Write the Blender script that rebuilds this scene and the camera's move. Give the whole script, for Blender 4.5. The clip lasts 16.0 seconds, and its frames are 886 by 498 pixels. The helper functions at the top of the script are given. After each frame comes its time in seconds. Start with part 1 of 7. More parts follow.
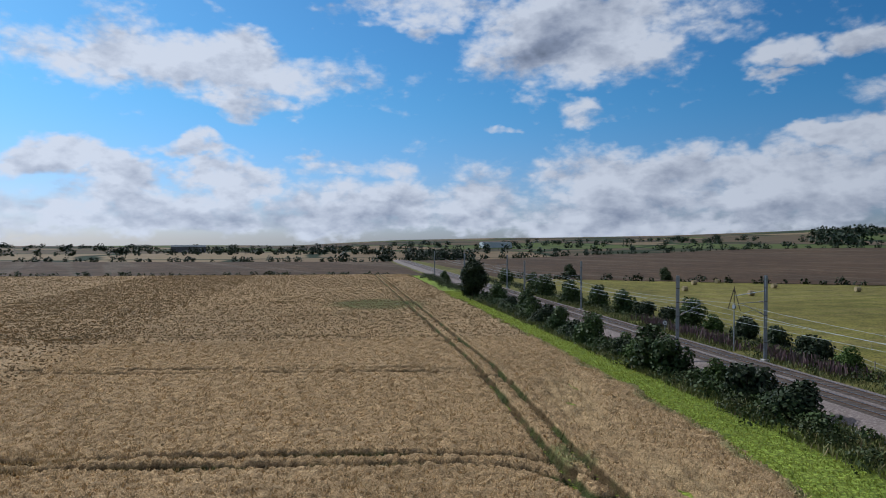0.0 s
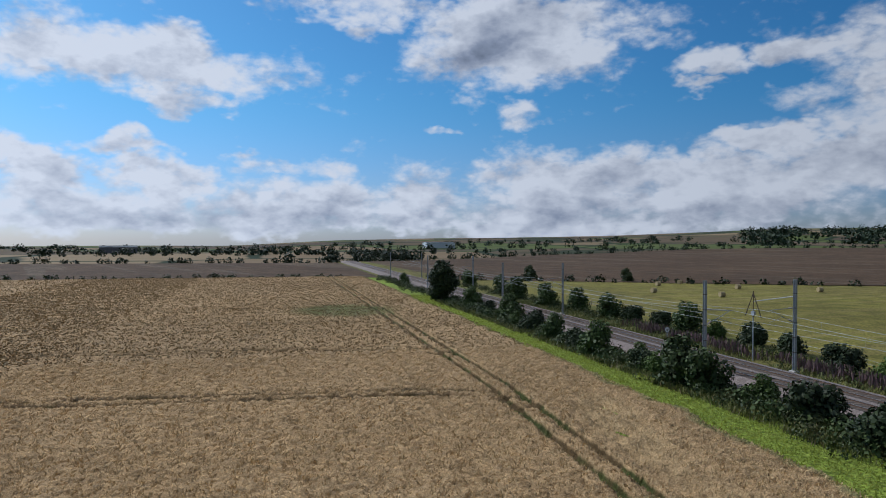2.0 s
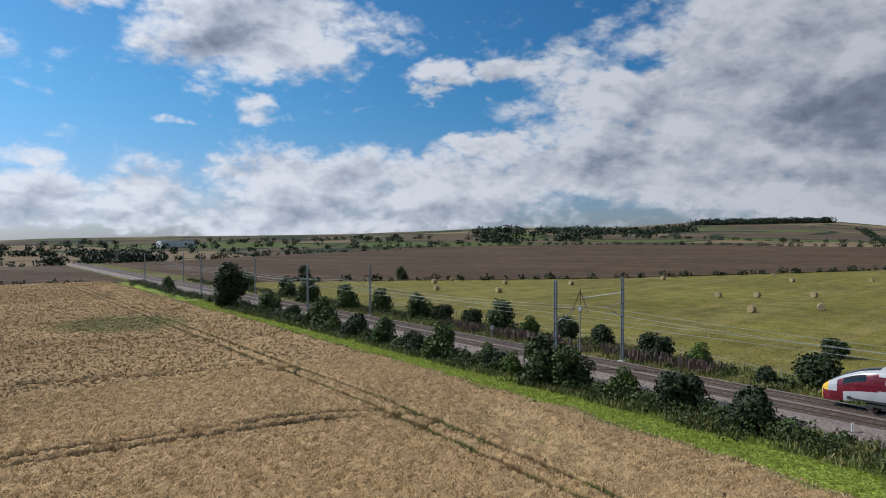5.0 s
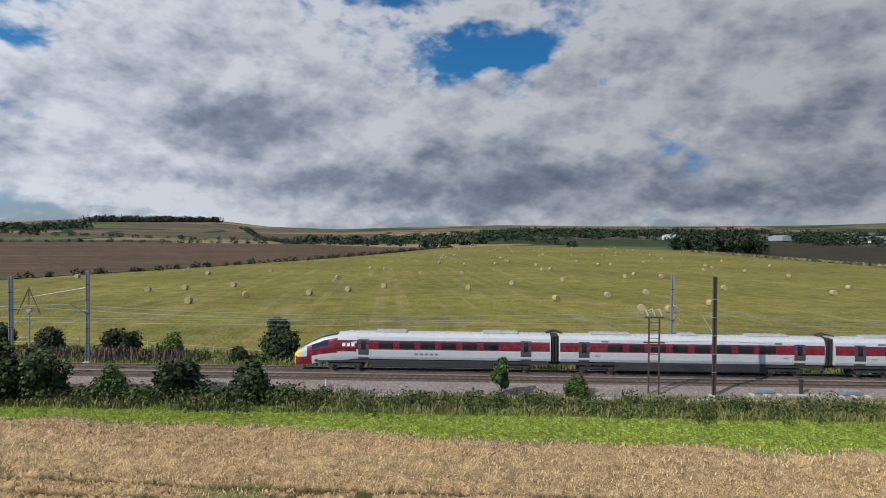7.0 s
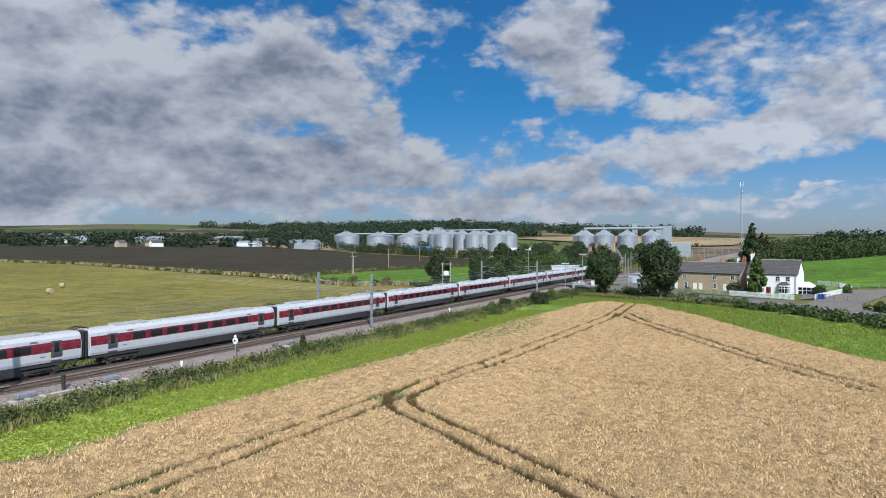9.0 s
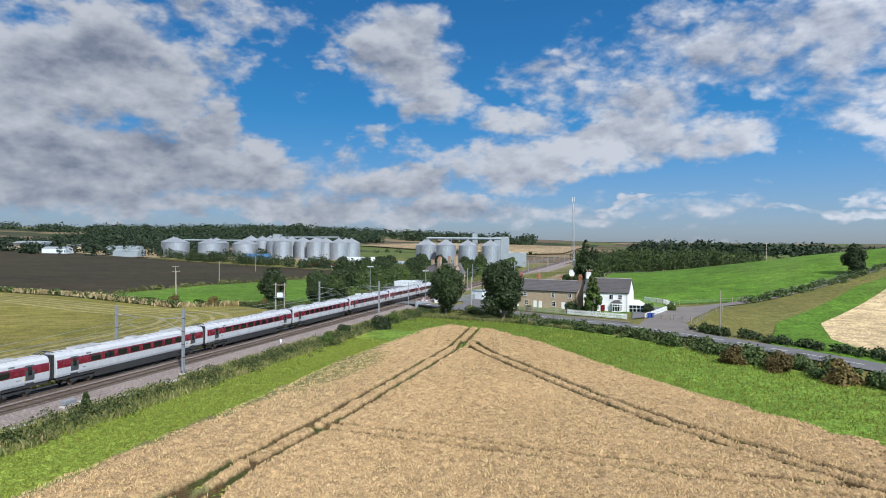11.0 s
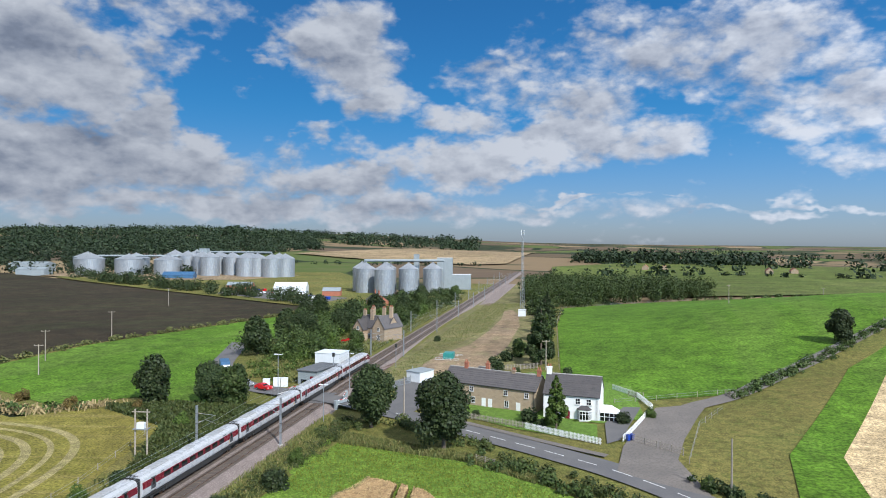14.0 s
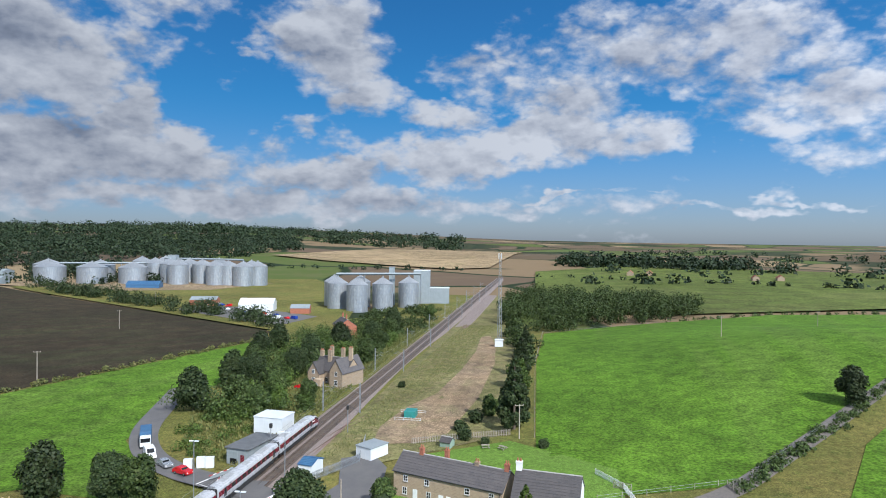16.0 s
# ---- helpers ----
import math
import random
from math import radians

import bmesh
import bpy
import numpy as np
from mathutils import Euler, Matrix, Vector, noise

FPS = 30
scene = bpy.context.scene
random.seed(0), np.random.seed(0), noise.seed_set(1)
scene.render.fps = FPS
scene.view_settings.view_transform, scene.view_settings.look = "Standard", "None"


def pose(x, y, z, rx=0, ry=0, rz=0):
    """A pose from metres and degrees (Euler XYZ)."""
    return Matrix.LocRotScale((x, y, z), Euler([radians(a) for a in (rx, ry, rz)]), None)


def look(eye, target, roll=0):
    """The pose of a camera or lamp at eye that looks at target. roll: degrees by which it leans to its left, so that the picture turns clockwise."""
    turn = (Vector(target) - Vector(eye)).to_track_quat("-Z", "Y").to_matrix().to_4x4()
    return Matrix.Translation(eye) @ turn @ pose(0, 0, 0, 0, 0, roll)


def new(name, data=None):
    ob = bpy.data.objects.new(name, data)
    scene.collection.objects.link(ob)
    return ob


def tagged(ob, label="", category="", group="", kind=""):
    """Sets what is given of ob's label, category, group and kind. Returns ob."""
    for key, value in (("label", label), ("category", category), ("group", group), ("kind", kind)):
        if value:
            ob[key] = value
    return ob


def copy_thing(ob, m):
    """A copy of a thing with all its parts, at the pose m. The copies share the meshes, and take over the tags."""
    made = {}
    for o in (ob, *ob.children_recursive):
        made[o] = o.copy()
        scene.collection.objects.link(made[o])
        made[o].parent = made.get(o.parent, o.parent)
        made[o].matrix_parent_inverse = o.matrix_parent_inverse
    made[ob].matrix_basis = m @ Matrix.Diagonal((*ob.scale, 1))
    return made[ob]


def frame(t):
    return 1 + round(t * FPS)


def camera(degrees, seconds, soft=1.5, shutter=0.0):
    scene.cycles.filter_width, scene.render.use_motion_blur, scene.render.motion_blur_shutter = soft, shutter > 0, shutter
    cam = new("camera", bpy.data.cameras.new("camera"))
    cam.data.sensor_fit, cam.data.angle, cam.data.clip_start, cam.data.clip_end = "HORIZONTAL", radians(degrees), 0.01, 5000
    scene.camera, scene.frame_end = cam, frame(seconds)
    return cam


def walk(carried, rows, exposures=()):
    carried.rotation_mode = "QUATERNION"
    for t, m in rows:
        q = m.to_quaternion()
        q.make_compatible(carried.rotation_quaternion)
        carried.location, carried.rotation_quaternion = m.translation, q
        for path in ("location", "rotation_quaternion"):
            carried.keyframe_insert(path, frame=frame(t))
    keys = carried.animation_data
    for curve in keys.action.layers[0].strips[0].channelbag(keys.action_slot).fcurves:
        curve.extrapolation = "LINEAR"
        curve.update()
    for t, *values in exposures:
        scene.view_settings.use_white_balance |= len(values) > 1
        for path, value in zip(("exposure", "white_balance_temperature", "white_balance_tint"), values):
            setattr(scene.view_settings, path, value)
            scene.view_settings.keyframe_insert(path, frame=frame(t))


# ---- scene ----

TRAIN_NOSE = -217.0
EXPO = [(0.0, -0.95, 5800, 10), (3.0, -0.92, 5800, 10), (5.5, -0.62, 6200, 10), (7.0, -0.42, 6250, 10), (9.0, -0.08, 6000, 10), (12.0, 0.0, 6100, 10), (16.0, 0.02, 6000, 10)]

# ------------------------------------------------------------ camera
cam = camera(68.7, 16.0, soft=1.0)
PATH = [
    (0.0, -41.76, -28.31, 13.44, -9.37, -0.77, -0.12),
    (0.5, -42.74, -25.41, 13.52, -10.25, -0.77, -0.18),
    (1.0, -43.74, -22.65, 13.54, -11.37, -0.80, -0.21),
    (1.5, -45.03, -19.96, 13.54, -12.65, -0.83, -0.21),
    (2.0, -46.54, -17.48, 13.51, -14.70, -0.74, -0.14),
    (2.5, -48.09, -15.37, 13.51, -17.20, -0.76, -0.20),
    (3.0, -49.62, -13.50, 13.52, -19.64, -0.74, -0.14),
    (5.5, -57.07, -6.33, 13.96, -46.03, -0.98, -0.15),
    (6.0, -58.70, -4.83, 13.82, -57.22, -1.03, -0.31),
    (6.5, -59.83, -3.15, 13.53, -70.18, -0.92, -0.40),
    (7.0, -60.38, -1.26, 13.09, -87.33, -0.91, -0.31),
    (7.5, -60.26, 0.42, 12.76, -112.84, -0.71, -0.31),
    (8.0, -59.68, 1.92, 12.53, -132.01, -0.61, -0.06),
    (8.5, -58.73, 2.80, 12.41, -142.19, -0.61, -0.05),
    (9.0, -57.46, 2.78, 12.31, -151.17, -0.69, 0.10),
    (9.5, -56.25, 1.88, 12.27, -157.20, -0.80, 0.04),
    (12.0, -52.85, -15.40, 20.34, -167.11, -0.01, -0.23),
    (12.5, -51.64, -21.07, 23.54, -168.34, -0.03, -0.13),
    (13.0, -50.55, -27.05, 26.89, -169.01, -0.08, -0.18),
    (13.5, -49.65, -33.20, 30.28, -169.46, -0.19, -0.32),
    (14.0, -49.07, -39.44, 33.61, -169.89, -0.33, -0.39),
    (14.5, -48.91, -45.71, 36.84, -170.31, -0.47, -0.47),
    (15.0, -49.12, -51.91, 40.04, -170.61, -0.54, -0.52),
    (15.5, -49.82, -57.84, 43.17, -170.88, -0.62, -0.59),
    (16.0, -51.02, -63.54, 46.19, -171.17, -0.75, -0.64),
]
walk(cam, [(t, pose(x, y, z, 90 + p, r, a)) for t, x, y, z, a, p, r in PATH], EXPO)

# ------------------------------------------------------------ world and sun
SUN_DIR = Vector((-0.56, 0.66, 0.70)).normalized()      # towards the sun
sun = new("sun", bpy.data.lights.new("sun", "SUN"))
sun.data.energy, sun.data.angle, sun.data.color = 5.6, radians(0.53), (1.0, 0.95, 0.87)
sun.matrix_world = look((0, 0, 300), Vector((0, 0, 300)) - SUN_DIR)


class Nodes:
    """Short hand for node trees."""

    def __init__(self, tree):
        self.t = tree

    def add(self, kind, **inputs):
        n = self.t.nodes.new(kind)
        for key, v in inputs.items():
            self.put(n.inputs[int(key[1:])] if key[0] == "i" and key[1:].isdigit() else n.inputs[key.replace("_", " ")], v)
        return n

    def put(self, sock, v):
        if isinstance(v, bpy.types.NodeSocket):
            self.t.links.new(v, sock)
        elif v is not None:
            sock.default_value = v

    def math(self, op, a, b=None, c=None, clamp=False):
        n = self.t.nodes.new("ShaderNodeMath")
        n.operation, n.use_clamp = op, clamp
        for s, v in zip(n.inputs, (a, b, c)):
            self.put(s, v)
        return n.outputs[0]

    def vec(self, op, a, b=None):
        n = self.t.nodes.new("ShaderNodeVectorMath")
        n.operation = op
        self.put(n.inputs[0], a)
        self.put(n.inputs[1], b)
        return n.outputs["Value"] if op == "LENGTH" else n.outputs[0]

    def mix(self, f, a, b, mode="MIX"):
        n = self.t.nodes.new("ShaderNodeMix")
        n.data_type, n.blend_type = "RGBA", mode
        self.put(n.inputs[0], f)
        self.put(n.inputs[6], a)
        self.put(n.inputs[7], b)
        return n.outputs[2]

    def noise(self, vector, scale, detail=3.0, rough=0.55, distort=0.0):
        n = self.add("ShaderNodeTexNoise", Vector=vector, Scale=scale, Detail=detail, Roughness=rough, Distortion=distort)
        return n.outputs[0]

    def ramp(self, f, lo, hi, a=0.0, b=1.0):
        n = self.t.nodes.new("ShaderNodeMapRange")
        n.interpolation_type = "SMOOTHSTEP"
        for s, v in zip(n.inputs, (f, lo, hi, a, b)):
            self.put(s, v)
        return n.outputs[0]


def rgba(c):
    return (*c, 1.0)


# clouds: azimuth (left of north is positive), elevation, half width, half height, thickness
CLOUDS = [
    (12.2, 14.1, 19.0, 3.3, 0.72),
    (-22.3, 17.2, 13.2, 5.7, 0.95),
    (-8.1, 19.4, 10.3, 2.4, 0.65),
    (6.6, 10.9, 4.3, 1.8, 0.65),
    (-22.1, 10.4, 4.3, 1.8, 0.60),
    (22.1, 6.2, 5.2, 1.8, 0.70),
    (16.8, 5.0, 4.6, 1.8, 0.70),
    (8.7, 4.7, 5.2, 2.3, 0.80),
    (11.6, 7.2, 4.0, 1.1, 0.60),
    (-0.3, 6.1, 6.9, 1.6, 0.60),
    (13.5, 2.3, 24.1, 2.4, 0.60),
    (-10.2, 3.3, 24.1, 2.9, 0.72),
    (-31.5, 4.5, 24.7, 4.5, 0.88),
    (-37.5, 14.3, 4.0, 1.7, 0.60),
    (-36.7, 12.3, 3.5, 0.8, 0.55),
    (-43.3, 14.8, 4.6, 1.5, 0.65),
    (-14.1, 9.6, 3.5, 0.8, 0.50),
    (-41.3, 8.2, 5.2, 1.3, 0.65),
    (-51.8, 8.9, 6.3, 6.6, 0.80),
    (-50.8, 6.0, 17.2, 3.6, 0.80),
    (-69.7, 10.9, 21.8, 14.4, 1.00),
    (-37.9, 13.8, 2.9, 1.3, 0.60),
    (-45.8, 14.2, 5.2, 1.2, 0.60),
    (-53.7, 15.2, 4.6, 1.3, 0.60),
    (-71.4, 4.2, 23.0, 4.8, 0.95),
    (-64.5, 12.2, 24.1, 9.0, 1.00),
    (-87.1, 8.1, 34.5, 7.8, 1.00),
    (-109.3, 13.4, 23.0, 9.6, 1.00),
    (-83.1, 17.4, 24.1, 4.2, 0.70),
    (-98.0, 3.9, 51.8, 3.6, 0.95),
    (-117.4, 11.4, 24.1, 10.2, 1.00),
    (-136.4, 14.1, 13.8, 4.8, 0.95),
    (-133.9, 6.4, 28.8, 4.2, 0.90),
    (-145.8, 9.5, 5.2, 3.6, 0.75),
    (-147.8, 6.3, 5.7, 2.1, 0.75),
    (-161.8, 15.8, 7.8, 4.4, 0.65),
    (-164.7, 12.7, 5.2, 2.3, 0.53),
    (-148.0, 7.8, 4.7, 3.1, 0.63),
    (-148.5, 5.8, 4.7, 1.6, 0.63),
    (-159.4, 8.9, 2.1, 1.6, 0.48),
    (-154.5, 14.7, 1.6, 0.7, 0.48),
    (-153.0, 13.1, 1.4, 0.7, 0.43),
    (-152.0, 3.2, 29.1, 1.8, 0.65),
    (-159.9, 5.8, 5.7, 1.5, 0.63),
    (-170.2, 6.6, 6.8, 2.3, 0.73),
    (-176.6, 7.7, 10.4, 2.1, 0.73),
    (-183.1, 8.7, 8.3, 2.3, 0.68),
    (-183.1, 12.3, 7.3, 4.7, 0.58),
    (-175.4, 14.1, 7.3, 3.1, 0.43),
    (-192.3, 15.1, 17.2, 5.7, 0.65),
    (-198.4, 10.7, 11.4, 3.6, 0.63),
    (-183.3, 9.3, 13.5, 2.1, 0.71),
    (-169.1, 7.3, 6.8, 2.5, 0.71),
    (-159.2, 5.4, 6.8, 2.0, 0.65),
    (-141.4, 3.5, 13.5, 2.1, 0.63),
    (-139.1, 13.6, 9.4, 6.8, 0.73),
    (-147.3, 18.1, 7.8, 3.1, 0.53),
    (-161.1, 16.7, 8.3, 4.7, 0.65),
    (-173.0, 10.9, 4.7, 1.6, 0.58),
    (-158.5, 9.2, 2.6, 1.4, 0.48),
    (-146.1, 6.5, 4.7, 2.6, 0.63),
    (-181.9, 4.0, 7.3, 0.4, 0.43),
    (-194.5, 2.6, 8.8, 0.5, 0.41),
    (-200.0, 3.5, 5.7, 0.4, 0.39),
    (-203.6, 7.0, 5.2, 2.1, 0.43),
    (-173.6, 2.8, 20.8, 1.4, 0.48),
    (13.5, 1.4, 35.0, 1.7, 0.62),
    (-24.8, 1.5, 30.0, 1.7, 0.70),
]
# holes of clear sky and heavy grey undersides
CLEAR = [
    (-91.0, 16.3, 8.5, 2.2, 0.55),
    (-55.1, 14.6, 4.0, 1.8, 0.50),
    (-102.1, 13.4, 3.0, 1.1, 0.35),
    (-84.0, 19.2, 3.0, 1.0, 0.35),
    (-152.0, 13.6, 4.0, 7.5, 0.35),
]
GREY = [
    (-19.0, 17.4, 7.5, 3.0, 0.60),
    (-70.2, 8.7, 8.0, 3.0, 0.80),
    (-51.8, 8.5, 3.0, 3.0, 0.50),
    (-56.5, 7.2, 6.0, 2.5, 0.40),
    (-70.2, 8.6, 6.5, 2.0, 0.40),
    (-90.6, 4.6, 21.0, 3.5, 1.00),
    (-113.5, 4.7, 15.0, 3.5, 0.90),
    (-109.2, 5.6, 12.5, 3.0, 0.60),
    (-33.6, 2.6, 19.0, 1.5, 0.50),
    (-5.2, 1.8, 30.0, 1.0, 0.35),
    (-122.3, 8.6, 11.0, 5.0, 0.60),
    (-138.0, 8.2, 6.0, 3.0, 0.60),
    (-192.3, 14.3, 21.0, 8.0, 0.55),
    (-139.5, 9.6, 15.0, 10.0, 0.50),
    (-161.8, 15.6, 10.0, 5.0, 0.45),
    (-161.1, 16.7, 10.0, 5.0, 0.45),
    (-169.1, 5.0, 45.0, 3.0, 0.35),
]


def sky():
    world = bpy.data.worlds.new("sky")
    scene.world = world
    world.use_nodes = True
    t = world.node_tree
    t.nodes.clear()
    N = Nodes(t)
    way = N.add("ShaderNodeTexCoord").outputs["Generated"]
    sep = N.add("ShaderNodeSeparateXYZ", Vector=way)
    x, y, z = sep.outputs
    az = N.math("MULTIPLY", N.math("ARCTAN2", N.math("MULTIPLY", x, -1.0), y), 57.2958)
    az = N.math("SUBTRACT", az, N.math("MULTIPLY", N.math("GREATER_THAN", az, 100.0), 360.0))
    el = N.math("MULTIPLY", N.math("ARCSINE", z), 57.2958)
    # ragged edges: shift the place by noise
    stretched = N.vec("MULTIPLY", way, (1.0, 1.0, 1.75))
    w1 = N.add("ShaderNodeTexNoise", Vector=stretched, Scale=9.0, Detail=4.0, Roughness=0.6).outputs[1]
    place = N.add("ShaderNodeCombineXYZ", X=az, Y=el).outputs[0]
    shove = N.vec("MULTIPLY", N.vec("SUBTRACT", w1, (0.5, 0.5, 0.5)), (11.0, 5.5, 0.0))
    place = N.vec("ADD", place, shove)

    def blobs(rows):
        total = None
        for a, e, wa, we, k in rows:
            d = N.vec("LENGTH", N.vec("MULTIPLY", N.vec("SUBTRACT", place, (a, e, 0)), (1 / wa, 1 / we, 0)))
            v = N.math("MULTIPLY", N.ramp(d, 0.25, 1.25, 1.0, 0.0), k)
            total = v if total is None else N.math("MAXIMUM", total, v)
        return total

    cover = N.math("SUBTRACT", blobs(CLOUDS), blobs(CLEAR))
    # outside the ring that is named above, loose cumulus goes on
    high = N.ramp(el, 19.0, 27.0, 0.0, 0.50)
    cover = N.math("MAXIMUM", cover, high)

    def billow(v, scale):
        n = N.t.nodes.new("ShaderNodeTexVoronoi")
        n.feature = "SMOOTH_F1"
        for key, value in (("Vector", v), ("Scale", scale), ("Smoothness", 0.35)):
            N.put(n.inputs[key], value)
        return N.math("SUBTRACT", 0.42, n.outputs["Distance"])

    def density(v):
        """Broad shape, heaped rounded heads and torn wisps."""
        big = N.noise(v, 6.0, 7.0, 0.58)
        fine = N.noise(v, 26.0, 6.0, 0.66)
        curl = N.add("ShaderNodeTexNoise", Vector=v, Scale=16.0, Detail=3.0, Roughness=0.6).outputs[1]
        bent = N.vec("ADD", v, N.vec("MULTIPLY", N.vec("SUBTRACT", curl, (0.5, 0.5, 0.5)), (0.10, 0.10, 0.10)))
        heads = N.math("ADD", N.math("MULTIPLY", billow(bent, 13.0), 0.42), N.math("MULTIPLY", billow(bent, 34.0), 0.26))
        soft = N.math("ADD", N.math("MULTIPLY", N.math("SUBTRACT", big, 0.5), 1.35), N.math("MULTIPLY", N.math("SUBTRACT", fine, 0.5), 0.55))
        return N.math("ADD", soft, heads)

    d0 = density(stretched)
    toward = N.vec("ADD", stretched, (SUN_DIR.x * 0.012, SUN_DIR.y * 0.012, 0.032))
    d1 = density(toward)
    thick = N.math("ADD", cover, d0)
    alpha = N.ramp(thick, 0.11, 0.62)
    # lit tops, grey bellies
    lump0 = N.noise(stretched, 9.0, 5.0, 0.52)
    lump1 = N.noise(N.vec("ADD", stretched, (SUN_DIR.x * 0.03, SUN_DIR.y * 0.03, 0.060)), 9.0, 5.0, 0.52)
    relief = N.math("ADD", N.math("MULTIPLY", N.math("SUBTRACT", d0, d1), 0.70), N.math("MULTIPLY", N.math("SUBTRACT", lump0, lump1), 0.85))
    body = N.ramp(thick, 0.45, 1.35)
    lit = N.math("ADD", N.math("MULTIPLY", relief, 1.05), N.math("SUBTRACT", 0.97, N.math("MULTIPLY", body, 0.27)))
    lit = N.math("SUBTRACT", lit, N.math("MULTIPLY", blobs(GREY), 0.40))
    low = N.ramp(el, 0.0, 6.0, 0.06, 0.0)
    lit = N.math("SUBTRACT", lit, low, clamp=True)
    ramp = t.nodes.new("ShaderNodeValToRGB")
    N.put(ramp.inputs[0], lit)
    e = ramp.color_ramp.elements
    e[0].position, e[0].color = 0.0, (0.15, 0.185, 0.25, 1)
    e[1].position, e[1].color = 1.0, (0.90, 0.93, 0.99, 1)
    m = e.new(0.45)
    m.color = (0.36, 0.41, 0.52, 1)
    nish = t.nodes.new("ShaderNodeTexSky")
    nish.sky_type, nish.sun_disc = "NISHITA", False
    nish.sun_elevation = math.asin(SUN_DIR.z)
    nish.sun_rotation = math.atan2(SUN_DIR.x, SUN_DIR.y)
    nish.air_density, nish.dust_density, nish.ozone_density = 1.1, 0.5, 2.6
    side = N.math("ADD", N.math("MULTIPLY", x, SUN_DIR.x / 0.866), N.math("MULTIPLY", y, SUN_DIR.y / 0.866))
    deep = N.mix(N.ramp(side, -0.6, 0.9), (0.26, 0.80, 1.20, 1), (0.50, 0.93, 1.16, 1))
    tint = N.mix(N.ramp(el, 0.5, 13.0), (0.66, 0.80, 1.20, 1), deep)
    clear = N.mix(1.0, nish.outputs[0], tint, "MULTIPLY")
    # the air and the clouds are brighter on the sun's side
    gain = N.math("ADD", N.math("MULTIPLY", side, 0.72), 1.46)
    b0 = N.add("ShaderNodeBackground", Color=clear, Strength=N.math("MULTIPLY", gain, 0.078))
    b1 = N.add("ShaderNodeBackground", Color=ramp.outputs[0], Strength=N.math("MULTIPLY", gain, 0.70))
    both = N.add("ShaderNodeMixShader", i0=alpha, i1=b0.outputs[0], i2=b1.outputs[0])
    N.add("ShaderNodeOutputWorld", Surface=both.outputs[0])


sky()

# ------------------------------------------------------------ materials


def material(name, colors, rough=0.8, scale=1.0, fine=12.0, bump=0.0, bump_scale=20.0, metal=0.0, spread=0.0, stretch=(1, 1, 1), depth=0.05):
    """A surface of two or three colours mixed at two scales; spread: variation from piece to piece."""
    m = bpy.data.materials.new(name)
    m.use_nodes = True
    N = Nodes(m.node_tree)
    bsdf = m.node_tree.nodes["Principled BSDF"]
    at = N.add("ShaderNodeTexCoord").outputs["Object"]
    at = N.vec("MULTIPLY", at, stretch)
    a, b = rgba(colors[0]), rgba(colors[1 % len(colors)])
    big = N.ramp(N.noise(at, scale, 4.0, 0.6), 0.32, 0.68)
    c = N.mix(big, a, b)
    if len(colors) > 2:
        small = N.ramp(N.noise(at, fine, 3.0, 0.65), 0.42, 0.72)
        c = N.mix(small, c, rgba(colors[2]))
    if spread:
        rnd = N.add("ShaderNodeObjectInfo").outputs["Random"]
        isl = N.add("ShaderNodeNewGeometry").outputs["Random Per Island"]
        k = N.ramp(N.math("FRACT", N.math("ADD", rnd, isl)), 0.0, 1.0, 1.0 - spread, 1.0 + spread)
        c = N.mix(1.0, c, N.add("ShaderNodeCombineColor", i0=k, i1=k, i2=k).outputs[0], "MULTIPLY")
    N.put(bsdf.inputs["Base Color"], c)
    bsdf.inputs["Metallic"].default_value = metal
    N.put(bsdf.inputs["Roughness"], N.ramp(N.noise(at, fine, 2.0), 0.2, 0.8, max(0.03, rough - 0.1), min(1.0, rough + 0.1)))
    if bump:
        h = N.noise(at, bump_scale, 4.0, 0.7)
        N.put(bsdf.inputs["Normal"], N.add("ShaderNodeBump", Strength=bump, Distance=depth, Height=h).outputs[0])
    return m


def leaf_material(name, dark, light, warm, thin=0.0):
    m = bpy.data.materials.new(name)
    m.use_nodes = True
    N = Nodes(m.node_tree)
    bsdf = m.node_tree.nodes["Principled BSDF"]
    at = N.add("ShaderNodeTexCoord").outputs["Object"]
    isl = N.add("ShaderNodeNewGeometry").outputs["Random Per Island"]
    c = N.mix(isl, rgba(dark), rgba(light))
    c = N.mix(N.ramp(N.noise(at, 0.7, 3.0), 0.5, 0.75, 0.0, 0.7), c, rgba(warm))
    rnd = N.add("ShaderNodeObjectInfo").outputs["Random"]
    k = N.ramp(rnd, 0.0, 1.0, 0.75, 1.2)
    c = N.mix(1.0, c, N.add("ShaderNodeCombineColor", i0=k, i1=k, i2=k).outputs[0], "MULTIPLY")
    N.put(bsdf.inputs["Base Color"], c)
    bsdf.inputs["Roughness"].default_value = 0.62
    bsdf.inputs["Specular IOR Level"].default_value = 0.25
    if thin:
        # blades that let the sun through
        out = m.node_tree.nodes["Material Output"]
        glow = N.add("ShaderNodeBsdfTranslucent", Color=c)
        N.put(out.inputs["Surface"], N.add("ShaderNodeMixShader", i0=thin, i1=bsdf.outputs[0], i2=glow.outputs[0]).outputs[0])
    return m


